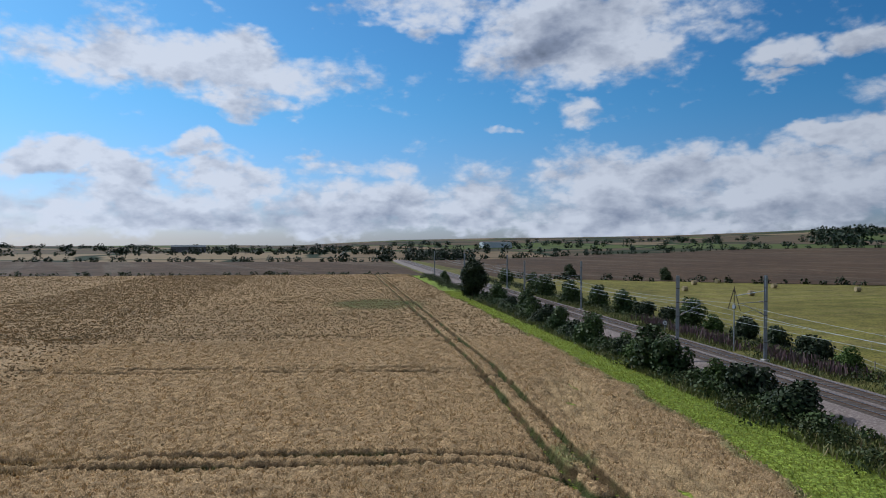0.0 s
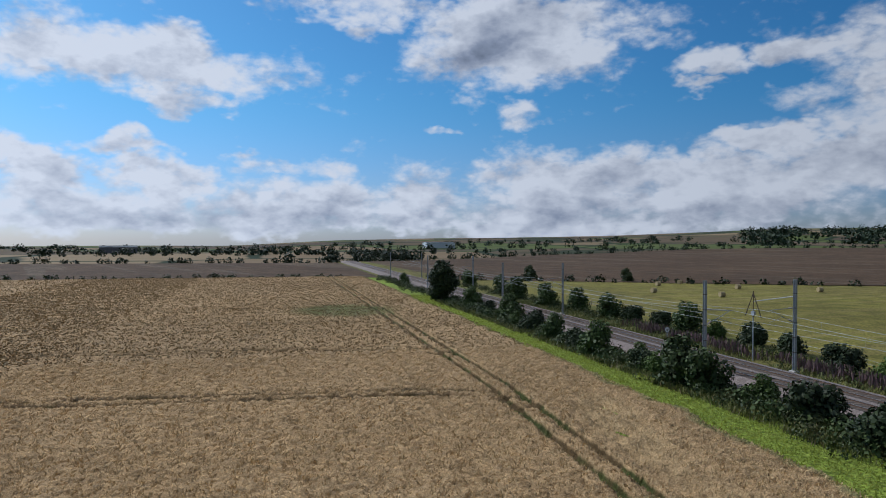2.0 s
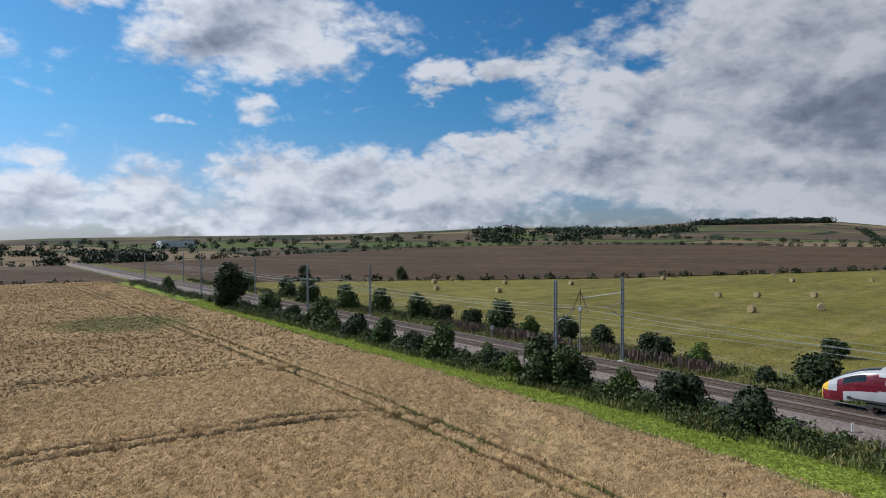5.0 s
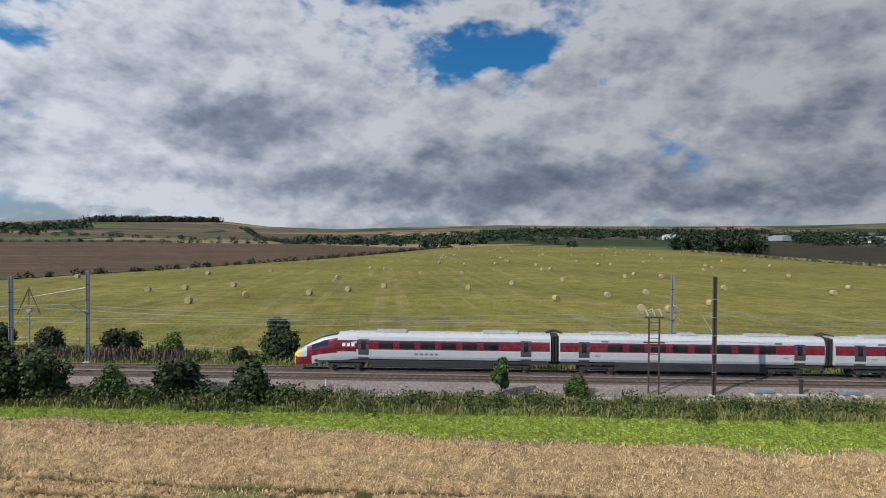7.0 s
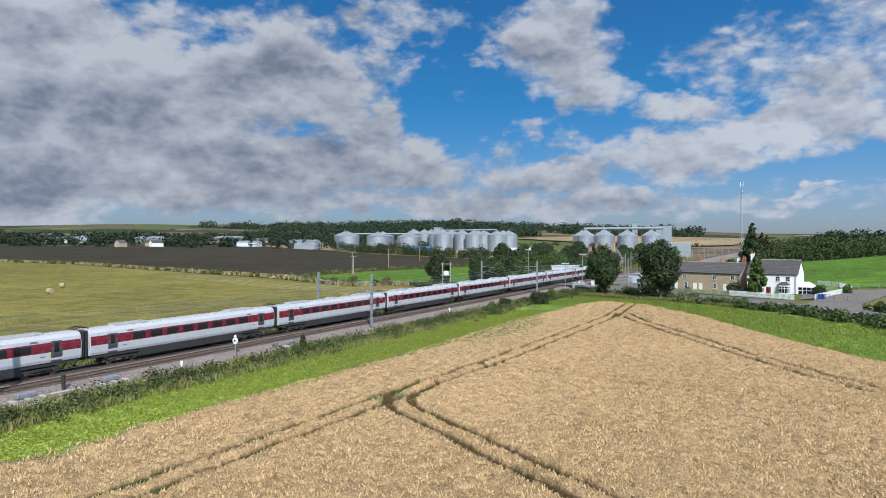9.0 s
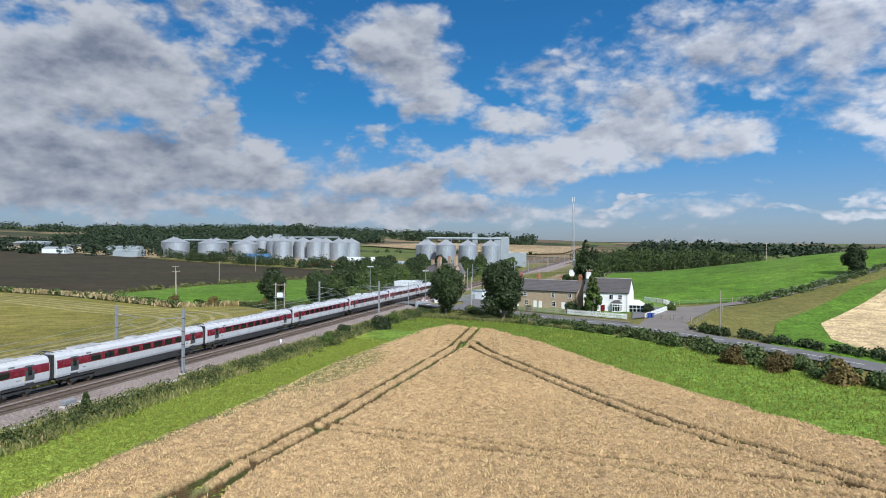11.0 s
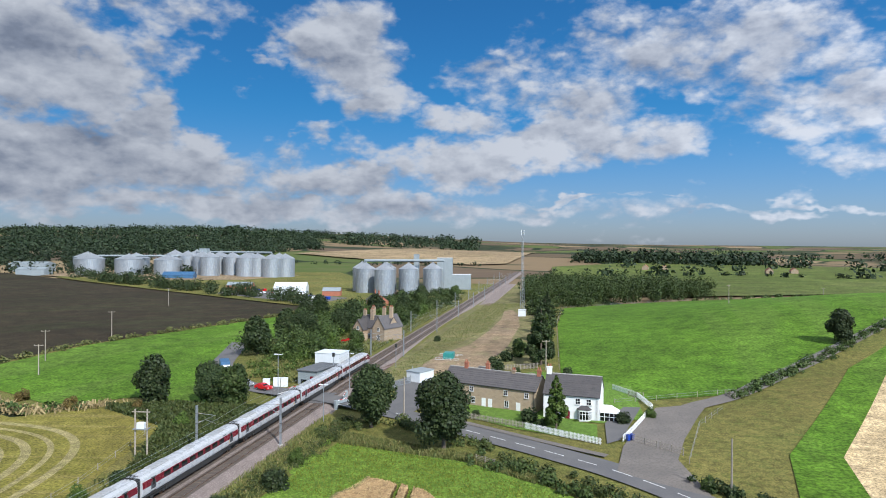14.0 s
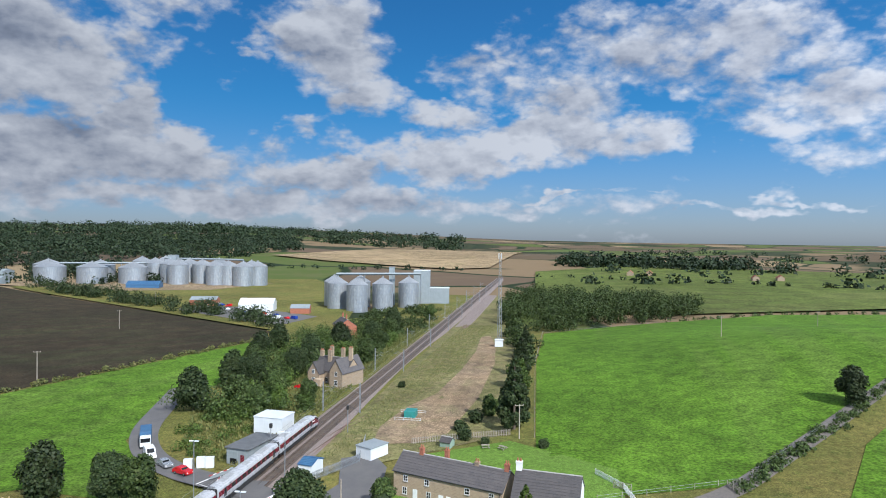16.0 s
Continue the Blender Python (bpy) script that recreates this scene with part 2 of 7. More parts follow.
def field_material(name, colors, stripe=None, rough=0.95, big=0.03, mid=0.4, fine=5.0, bump=0.6, stripe_scale=0.3, stripe_amount=0.5, turn=0.0, green=None, marks=False):
    """Open ground: broad stains, clumps, fine grain and, if named, lines along the working direction."""
    m = bpy.data.materials.new(name)
    m.use_nodes = True
    N = Nodes(m.node_tree)
    bsdf = m.node_tree.nodes["Principled BSDF"]
    at = N.add("ShaderNodeTexCoord").outputs["Object"]
    c = N.mix(N.ramp(N.noise(at, big, 4.0, 0.6), 0.35, 0.65), rgba(colors[0]), rgba(colors[1]))
    c = N.mix(N.ramp(N.noise(at, mid, 4.0, 0.65), 0.45, 0.75), c, rgba(colors[2]))
    grain = N.noise(at, fine, 4.0, 0.75)
    c = N.mix(N.ramp(grain, 0.35, 0.70, 0.0, 0.75), c, rgba(colors[3]))
    if stripe:
        turned = N.add("ShaderNodeVectorRotate", Vector=at, Angle=radians(turn)).outputs[0]
        wob = N.vec("MULTIPLY", turned, (stripe_scale, 0.004, 0.0))
        s = N.noise(wob, 1.0, 2.0, 0.5)
        c = N.mix(N.ramp(s, 0.52, 0.60, 0.0, stripe_amount), c, rgba(stripe))
    if green:
        c = N.mix(N.ramp(N.noise(at, 0.07, 5.0, 0.7), 0.62, 0.74, 0.0, 0.6), c, rgba(green))
    if marks:
        # wheel tracks and flattened crop, carried by the mesh
        lay = N.add("ShaderNodeAttribute")
        lay.attribute_name = "lodged"
        c = N.mix(N.ramp(lay.outputs["Fac"], 0.15, 0.9, 0.0, 0.7), c, (0.42, 0.295, 0.15, 1))
        rut = N.add("ShaderNodeAttribute")
        rut.attribute_name = "rut"
        weed = N.add("ShaderNodeAttribute")
        weed.attribute_name = "weedy"
        c = N.mix(N.ramp(N.math("ADD", weed.outputs["Fac"], N.math("SUBTRACT", N.noise(at, 0.5, 5.0, 0.7), 0.5)), 0.35, 0.9, 0.0, 0.75), c, (0.11, 0.15, 0.045, 1))
        # dark soil, also painted up the rut walls as the shade among the stalks
        soil_and_shade = N.mix(N.ramp(N.noise(at, 0.25, 3.0), 0.45, 0.6), (0.105, 0.070, 0.032, 1), (0.060, 0.070, 0.020, 1))
        c = N.mix(N.ramp(rut.outputs["Fac"], 0.10, 0.60), c, soil_and_shade)
    # clumps and blades: uneven tone at three scales
    k = N.math("MULTIPLY", N.ramp(N.noise(at, mid * 2.2, 4.0, 0.65), 0.3, 0.7, 0.74, 1.24), N.ramp(N.noise(at, fine * 1.7, 3.0, 0.7), 0.32, 0.68, 0.52, 1.42))
    k = N.math("MULTIPLY", k, N.ramp(N.noise(at, big * 0.6, 3.0, 0.6), 0.35, 0.65, 0.86, 1.12))
    c = N.mix(1.0, c, N.add("ShaderNodeCombineColor", i0=k, i1=k, i2=k).outputs[0], "MULTIPLY")
    N.put(bsdf.inputs["Base Color"], c)
    bsdf.inputs["Roughness"].default_value = rough
    bsdf.inputs["Specular IOR Level"].default_value = 0.15
    if bump:
        N.put(bsdf.inputs["Normal"], N.add("ShaderNodeBump", Strength=bump, Distance=0.15, Height=grain).outputs[0])
    return m


def glass_dark(name, tint=(0.01, 0.012, 0.014)):
    m = bpy.data.materials.new(name)
    m.use_nodes = True
    b = m.node_tree.nodes["Principled BSDF"]
    b.inputs["Base Color"].default_value = rgba(tint)
    b.inputs["Roughness"].default_value = 0.06
    b.inputs["IOR"].default_value = 1.5
    return m


WHEAT = field_material("ripe_wheat", [(0.433, 0.287, 0.147), (0.376, 0.241, 0.115), (0.296, 0.187, 0.088), (0.536, 0.387, 0.214)], fine=8.0, mid=0.6, bump=1.0, marks=True)
GRASS_BRIGHT = field_material("fresh_grass", [(0.177, 0.248, 0.031), (0.222, 0.288, 0.041), (0.132, 0.192, 0.026), (0.266, 0.309, 0.057)], fine=2.6, mid=0.5, bump=0.9, green=(0.177, 0.294, 0.051))
GRASS_VERGE = field_material("rough_grass", [(0.106, 0.121, 0.028), (0.156, 0.138, 0.039), (0.075, 0.101, 0.019), (0.186, 0.161, 0.052)], fine=2.4, mid=0.35, bump=1.0, green=(0.081, 0.138, 0.025))
HAY = field_material("mown_hay", [(0.145, 0.135, 0.024), (0.175, 0.150, 0.032), (0.115, 0.118, 0.018), (0.19, 0.165, 0.045)], stripe=(0.205, 0.170, 0.055), stripe_scale=0.30, stripe_amount=0.7, fine=1.4, mid=0.10, turn=82)
STUBBLE = field_material("brown_stubble", [(0.095, 0.057, 0.031), (0.079, 0.049, 0.028), (0.109, 0.070, 0.036), (0.065, 0.040, 0.023)], stripe=(0.114, 0.084, 0.054), stripe_scale=0.09, stripe_amount=0.7, fine=0.9, mid=0.06, turn=-20)
DARK_SOIL = field_material("dark_ploughed_soil", [(0.043, 0.032, 0.019), (0.037, 0.032, 0.017), (0.053, 0.038, 0.022), (0.031, 0.025, 0.014)], stripe=(0.037, 0.041, 0.017), stripe_scale=0.15, fine=0.9, mid=0.05, turn=35)
PASTURE = field_material("green_pasture", [(0.070, 0.148, 0.011), (0.084, 0.168, 0.013), (0.058, 0.122, 0.010), (0.098, 0.172, 0.020)], stripe=(0.11, 0.17, 0.030), stripe_scale=0.05, stripe_amount=0.4, fine=0.9, mid=0.10, turn=8)
FAR_PASTURE = field_material("far_pasture", [(0.085, 0.115, 0.022), (0.10, 0.13, 0.028), (0.065, 0.10, 0.018), (0.11, 0.125, 0.032)], fine=0.3, mid=0.02, big=0.006, stripe=(0.12, 0.13, 0.04), stripe_scale=0.02, turn=70)
PALE_STUBBLE = field_material("pale_stubble", [(0.489, 0.366, 0.197), (0.541, 0.407, 0.226), (0.436, 0.316, 0.163), (0.593, 0.458, 0.269)], stripe=(0.348, 0.258, 0.149), stripe_scale=0.30, fine=1.4, mid=0.15, turn=-55)
PALE_FAR = field_material("far_pale_stubble", [(0.300, 0.220, 0.125), (0.250, 0.180, 0.100), (0.200, 0.165, 0.075), (0.340, 0.255, 0.150)], fine=0.25, mid=0.02, big=0.006)
YARD = field_material("cinder_yard", [(0.250, 0.175, 0.106), (0.200, 0.150, 0.100), (0.163, 0.156, 0.069), (0.312, 0.231, 0.150)], fine=1.5, mid=0.12, big=0.05, green=(0.11, 0.12, 0.035))
HEADLAND = field_material("headland_grass", [(0.106, 0.196, 0.022), (0.144, 0.231, 0.028), (0.075, 0.147, 0.016), (0.188, 0.245, 0.045)], fine=2.2, mid=0.35, bump=1.0, green=(0.075, 0.168, 0.018))
YARD_WEEDS = field_material("weedy_yard", [(0.165, 0.150, 0.062), (0.120, 0.130, 0.042), (0.210, 0.165, 0.090), (0.185, 0.170, 0.080)], fine=1.6, mid=0.15, big=0.05, green=(0.085, 0.125, 0.030))
GARDEN = field_material("lawn", [(0.100, 0.191, 0.025), (0.125, 0.208, 0.034), (0.083, 0.159, 0.021), (0.150, 0.225, 0.049)], fine=4, mid=0.6)
BALLAST = material("ballast", [(0.198, 0.156, 0.137), (0.152, 0.118, 0.103), (0.334, 0.281, 0.258)], 0.95, 0.5, 4.5, 1.0, 7.0, depth=0.10)
SIDING_BED = material("rusty_siding_bed", [(0.190, 0.118, 0.098), (0.150, 0.098, 0.082), (0.25, 0.180, 0.155)], 0.95, 0.5, 5.0, 1.0, 8.0, depth=0.08)
TRACKBED = material("oily_track_bed", [(0.061, 0.046, 0.037), (0.083, 0.063, 0.050), (0.115, 0.091, 0.076)], 0.95, 0.8, 9.0, 1.0, 11.0, depth=0.08)
RAIL = material("worn_rail", [(0.12, 0.075, 0.05), (0.16, 0.10, 0.07)], 0.55, 3.0, 20, metal=0.4)
RAIL_TOP = material("polished_rail_head", [(0.55, 0.52, 0.49), (0.46, 0.43, 0.40)], 0.22, 2.0, 20, metal=1.0)
SLEEPER = material("old_sleeper", [(0.115, 0.085, 0.065), (0.085, 0.065, 0.05), (0.15, 0.12, 0.095)], 0.9, 2.0, 10, spread=0.25)
TARMAC = material("road_tarmac", [(0.098, 0.095, 0.098), (0.124, 0.119, 0.116), (0.145, 0.140, 0.136)], 0.9, 0.25, 9.0, 0.3, 30)
LANE = material("worn_lane", [(0.145, 0.127, 0.112), (0.188, 0.162, 0.141), (0.109, 0.101, 0.090)], 0.95, 0.15, 3.0, 0.3, 20)
WHITE_LINE = material("road_paint", [(0.72, 0.72, 0.70), (0.60, 0.60, 0.58)], 0.7, 2.0)
STEEL_GREY = material("galvanised_steel", [(0.30, 0.32, 0.34), (0.24, 0.26, 0.28), (0.36, 0.38, 0.40)], 0.5, 1.2, 8, metal=0.5)
STEEL_DARK = material("rusty_dark_steel", [(0.060, 0.042, 0.032), (0.085, 0.055, 0.038), (0.045, 0.036, 0.03)], 0.75, 1.5, 8, metal=0.2)
WIRE = material("copper_wire", [(0.30, 0.33, 0.33), (0.24, 0.27, 0.27)], 0.5, 1.0, metal=0.5)
CERAMIC = material("insulator", [(0.40, 0.36, 0.33), (0.30, 0.25, 0.22)], 0.3, 3.0)
COACH_WHITE = material("coach_white_paint", [(0.461, 0.467, 0.480), (0.435, 0.441, 0.454), (0.397, 0.403, 0.416)], 0.28, 0.4, 1.3)
COACH_RED = material("coach_red_paint", [(0.150, 0.013, 0.024), (0.128, 0.012, 0.021), (0.173, 0.017, 0.028)], 0.25, 0.4, 1.3)
COACH_YELLOW = material("coach_yellow_front", [(0.80, 0.50, 0.03), (0.74, 0.45, 0.03)], 0.35, 0.6)
COACH_GREY = material("coach_underframe", [(0.018, 0.018, 0.018), (0.028, 0.026, 0.025), (0.037, 0.035, 0.033)], 0.75, 0.8, 4.0)
COACH_ROOF = material("coach_roof", [(0.357, 0.363, 0.369), (0.317, 0.323, 0.328), (0.276, 0.276, 0.276)], 0.5, 0.5, 2.0)
COACH_DOOR = material("coach_door", [(0.060, 0.063, 0.068), (0.05, 0.053, 0.058)], 0.3, 1.0)
GLASS = glass_dark("dark_glass")
RUBBER = material("rubber_bellows", [(0.014, 0.014, 0.015), (0.022, 0.022, 0.022)], 0.8, 2.0)
BARK = material("bark", [(0.10, 0.075, 0.055), (0.07, 0.055, 0.04), (0.14, 0.11, 0.085)], 0.95, 3.0, 14, 0.6, 12)
LEAF = leaf_material("broad_leaves", (0.023, 0.040, 0.010), (0.065, 0.100, 0.023), (0.078, 0.090, 0.026))
LEAF_DARK = leaf_material("dark_leaves", (0.014, 0.026, 0.009), (0.041, 0.061, 0.018), (0.046, 0.055, 0.018))
LEAF_LIGHT = leaf_material("light_leaves", (0.033, 0.061, 0.009), (0.079, 0.122, 0.021), (0.091, 0.116, 0.024))
LEAF_RUST = leaf_material("rusty_leaves", (0.068, 0.048, 0.014), (0.152, 0.112, 0.032), (0.128, 0.080, 0.024))
LEAF_FAR = leaf_material("far_leaves", (0.011, 0.023, 0.010), (0.029, 0.046, 0.018), (0.029, 0.040, 0.018))
TUFT = leaf_material("verge_plants", (0.065, 0.090, 0.024), (0.18, 0.175, 0.055), (0.20, 0.16, 0.07))
TUFT_GREEN = leaf_material("bramble_leaves", (0.030, 0.050, 0.012), (0.084, 0.106, 0.027), (0.099, 0.087, 0.034))
BLADES = leaf_material("backlit_grass_blades", (0.218, 0.259, 0.040), (0.368, 0.408, 0.069), (0.368, 0.368, 0.092), 0.6)
TUFT_DRY = leaf_material("dry_grass_blades", (0.22, 0.17, 0.08), (0.42, 0.33, 0.17), (0.34, 0.26, 0.12))
TUFT_PINK = leaf_material("willowherb_spikes", (0.085, 0.065, 0.055), (0.16, 0.09, 0.10), (0.10, 0.11, 0.045))
EARS = leaf_material("wheat_ears", (0.42, 0.295, 0.140), (0.52, 0.385, 0.200), (0.43, 0.290, 0.130))
STRAW = material("baled_straw", [(0.350, 0.273, 0.140), (0.294, 0.224, 0.112), (0.420, 0.336, 0.189)], 0.95, 1.5, 10, 0.8, 14)
RENDER_WHITE = material("white_render", [(0.736, 0.736, 0.727), (0.681, 0.681, 0.672), (0.718, 0.708, 0.690)], 0.85, 0.6, 3.0, 0.15, 20)
WHITE_PAINT = material("white_gloss_paint", [(0.80, 0.80, 0.80), (0.72, 0.72, 0.71)], 0.5, 1.2)
SLATE = material("roof_slate", [(0.084, 0.076, 0.076), (0.060, 0.056, 0.058), (0.112, 0.100, 0.096)], 0.7, 0.7, 5, spread=0.22)
STONE = material("sandstone_blocks", [(0.414, 0.304, 0.194), (0.340, 0.244, 0.155), (0.510, 0.386, 0.259)], 0.9, 1.0, 6, 0.4, 9, spread=0.25)
BRICK = material("red_brick", [(0.34, 0.12, 0.07), (0.26, 0.09, 0.055), (0.40, 0.17, 0.10)], 0.9, 1.5, 8, 0.3, 12)
SILO = material("corrugated_silo_steel", [(0.36, 0.38, 0.40), (0.30, 0.32, 0.34), (0.42, 0.44, 0.46)], 0.45, 0.10, 1.2, metal=0.55, stretch=(1, 1, 0.25))
CLAD_GREY = material("grey_cladding", [(0.252, 0.288, 0.304), (0.216, 0.250, 0.264), (0.288, 0.320, 0.337)], 0.6, 0.3, 2.0)
CLAD_DARK = material("dark_panel", [(0.10, 0.105, 0.11), (0.13, 0.135, 0.14)], 0.7, 0.6)
CLAD_WHITE = material("white_sheet", [(0.66, 0.69, 0.71), (0.60, 0.63, 0.65)], 0.5, 0.4)
CLAD_BLUE = material("blue_sheet", [(0.045, 0.13, 0.24), (0.04, 0.10, 0.20)], 0.5, 0.5)
SAGE = material("sage_paint", [(0.26, 0.34, 0.27), (0.22, 0.30, 0.24)], 0.7, 1.0)
TEAL = material("teal_tank", [(0.03, 0.22, 0.20), (0.025, 0.18, 0.165)], 0.5, 1.0)
CAR_RED = material("red_car_paint", [(0.50, 0.016, 0.020), (0.45, 0.014, 0.018)], 0.2, 1.0)
CAR_SILVER = material("silver_car_paint", [(0.40, 0.42, 0.44), (0.36, 0.38, 0.40)], 0.25, 1.0, metal=0.5)
CAR_WHITE = material("white_van_paint", [(0.76, 0.77, 0.78), (0.70, 0.71, 0.72)], 0.25, 1.0)
BLUE_PLASTIC = material("blue_plastic", [(0.01, 0.045, 0.30), (0.012, 0.04, 0.24)], 0.4, 2.0)
TIMBER = material("weathered_timber", [(0.30, 0.26, 0.21), (0.22, 0.19, 0.155), (0.36, 0.32, 0.27)], 0.9, 2.0, 9, 0.3, 14, spread=0.2)
CONCRETE = material("concrete", [(0.42, 0.40, 0.37), (0.34, 0.32, 0.30), (0.48, 0.46, 0.43)], 0.9, 0.8, 6)
SIGN_BLACK = material("sign_black", [(0.02, 0.02, 0.02), (0.03, 0.03, 0.03)], 0.5)
SIGN_RED = material("sign_red", [(0.45, 0.02, 0.02), (0.40, 0.02, 0.02)], 0.45)
SEA = material("sea", [(0.10, 0.18, 0.25), (0.12, 0.20, 0.27)], 0.3, 0.004, 0.02)

# ------------------------------------------------------------ helpers for meshes


def link_mesh(name, verts, faces, mat, parent=None, label="", smooth=False):
    me = bpy.data.meshes.new(name)
    me.from_pydata(verts, [], faces)
    me.materials.append(mat)
    if smooth:
        me.polygons.foreach_set("use_smooth", [True] * len(me.polygons))
    ob = new(name, me)
    ob.parent = parent
    if label:
        ob["label"] = label
    return ob


def part(name, bm, mat, parent=None, label="", smooth=False):
    me = bpy.data.meshes.new(name)
    bmesh.ops.recalc_face_normals(bm, faces=bm.faces[:])
    bm.to_mesh(me)
    bm.free()
    me.materials.append(mat)
    if smooth:
        me.polygons.foreach_set("use_smooth", [True] * len(me.polygons))
    ob = new(name, me)
    ob.parent = parent
    if label:
        ob["label"] = label
    return ob


def box(bm, x0, y0, z0, x1, y1, z1, bevel=0.0):
    r = bmesh.ops.create_cube(bm, size=1.0, matrix=Matrix.Translation(((x0 + x1) / 2, (y0 + y1) / 2, (z0 + z1) / 2)) @ Matrix.Diagonal((abs(x1 - x0), abs(y1 - y0), abs(z1 - z0), 1)))
    if bevel:
        edges = list({e for v in r["verts"] for e in v.link_edges})
        bmesh.ops.bevel(bm, geom=edges, offset=bevel, segments=1, affect="EDGES")


def rod(bm, a, b, r0, r1=None, seg=8):
    a, b = Vector(a), Vector(b)
    d = b - a
    m = Matrix.Translation((a + b) / 2) @ d.to_track_quat("Z", "Y").to_matrix().to_4x4()
    bmesh.ops.create_cone(bm, cap_ends=True, segments=seg, radius1=r0, radius2=r0 if r1 is None else r1, depth=d.length, matrix=m)


def thing(name, at=(0, 0, 0), turn=0.0, **tags):
    ob = new(name)
    ob.matrix_world = pose(*at, 0, 0, turn)
    return tagged(ob, **tags)


def slab(name, dims, mat, parent, label="", bevel=0.0):
    bm = bmesh.new()
    box(bm, *dims, bevel)
    return part(name, bm, mat, parent, label)


# ------------------------------------------------------------ lie of the land
RIDGE = [(-230, 0.40), (-205, 0.40), (-190, 0.42), (-178, 0.55), (-166, 1.0), (-152, 1.48), (-140, 1.38), (-124, 1.40), (-117, 1.2), (-107, 1.1), (-93, 1.25), (-78, 0.8), (-72, 1.0), (-68, 1.40), (-59, 1.45), (-52, 1.0), (-42, 1.0), (-29, 0.42), (-16, 0.25), (-6, 0.05), (4, -0.5), (21, -0.5), (60, -0.3), (130, 0.3)]
RIDGE_A, RIDGE_E = [r[0] for r in RIDGE], [r[1] for r in RIDGE]


def height(x, y):
    """Ground level; works on arrays."""
    x, y = np.asarray(x, float), np.asarray(y, float)
    z = np.full(np.broadcast(x, y).shape, -0.9)
    s = np.clip((x - 90) / 520, 0, 1)
    z = z + 5.0 * s * s * (3 - 2 * s)
    z = z + 18.0 * np.exp(-(((x + 190) / 75) ** 2 + ((y + 300) / 75) ** 2) / 2)
    dx, dy = x + 55, y + 20
    r = np.hypot(dx, dy)
    az = np.degrees(np.arctan2(-dx, dy))
    az = np.where(az > 130, az - 360, az)
    top = 13 + 4300 * np.tan(np.radians(np.interp(az, RIDGE_A, RIDGE_E)))
    k = np.clip((r - 650) / 3600, 0, 1)
    roll = 9 * np.sin(x / 310 + 1.3) * np.sin(y / 270 + 0.4) * np.clip((r - 650) / 900, 0, 1) * (1 - 0.7 * k)
    k = k ** 1.15
    return z * (1 - k) + top * k + roll


def ground_at(x, y):
    return float(height(x, y))


def ground_material():
    m = bpy.data.materials.new("far_farmland")
    m.use_nodes = True
    N = Nodes(m.node_tree)
    bsdf = m.node_tree.nodes["Principled BSDF"]
    at = N.add("ShaderNodeTexCoord").outputs["Object"]
    wob = N.vec("ADD", at, N.vec("MULTIPLY", N.add("ShaderNodeTexNoise", Vector=at, Scale=0.004, Detail=2.0).outputs[1], (90, 90, 0)))
    cell = N.add("ShaderNodeTexVoronoi", Vector=N.vec("MULTIPLY", wob, (0.0036, 0.0030, 0.0)), Scale=1.0, Randomness=0.9)
    pick = N.add("ShaderNodeSeparateColor", Color=cell.outputs["Color"]).outputs[0]
    ramp = m.node_tree.nodes.new("ShaderNodeValToRGB")
    ramp.color_ramp.interpolation = "CONSTANT"
    N.put(ramp.inputs[0], pick)
    cols = [(0.0, (0.11, 0.08, 0.05)), (0.2, (0.075, 0.110, 0.026)), (0.34, (0.21, 0.150, 0.088)), (0.50, (0.125, 0.088, 0.060)), (0.66, (0.085, 0.062, 0.046)), (0.78, (0.27, 0.200, 0.115)), (0.92, (0.08, 0.12, 0.028))]
    e = ramp.color_ramp.elements
    e[0].color, e[1].position, e[1].color = rgba(cols[0][1]), cols[1][0], rgba(cols[1][1])
    for p, c in cols[2:]:
        e.new(p).color = rgba(c)
    c = N.mix(N.ramp(N.noise(at, 0.02, 5.0, 0.65), 0.4, 0.7, 0.0, 0.35), ramp.outputs[0], (0.17, 0.132, 0.075, 1))
    c = N.mix(N.ramp(N.noise(at, 0.9, 4.0, 0.7), 0.4, 0.7, 0.0, 0.3), c, (0.12, 0.095, 0.055, 1))
    edge = N.add("ShaderNodeTexVoronoi", Vector=N.vec("MULTIPLY", wob, (0.0036, 0.0030, 0.0)), Scale=1.0, Randomness=0.9)
    edge.feature = "DISTANCE_TO_EDGE"
    c = N.mix(N.ramp(edge.outputs[0], 0.012, 0.030, 1.0, 0.0), c, (0.022, 0.035, 0.015, 1))
    woods = N.ramp(N.noise(at, 0.0016, 4.0, 0.55), 0.53, 0.57, 0.0, 0.92)
    c = N.mix(woods, c, N.mix(N.ramp(N.noise(at, 0.05, 3.0, 0.6), 0.4, 0.6), (0.016, 0.026, 0.014, 1), (0.04, 0.055, 0.025, 1)))
    N.put(bsdf.inputs["Base Color"], c)
    bsdf.inputs["Roughness"].default_value = 0.95
    bsdf.inputs["Specular IOR Level"].default_value = 0.1
    return m


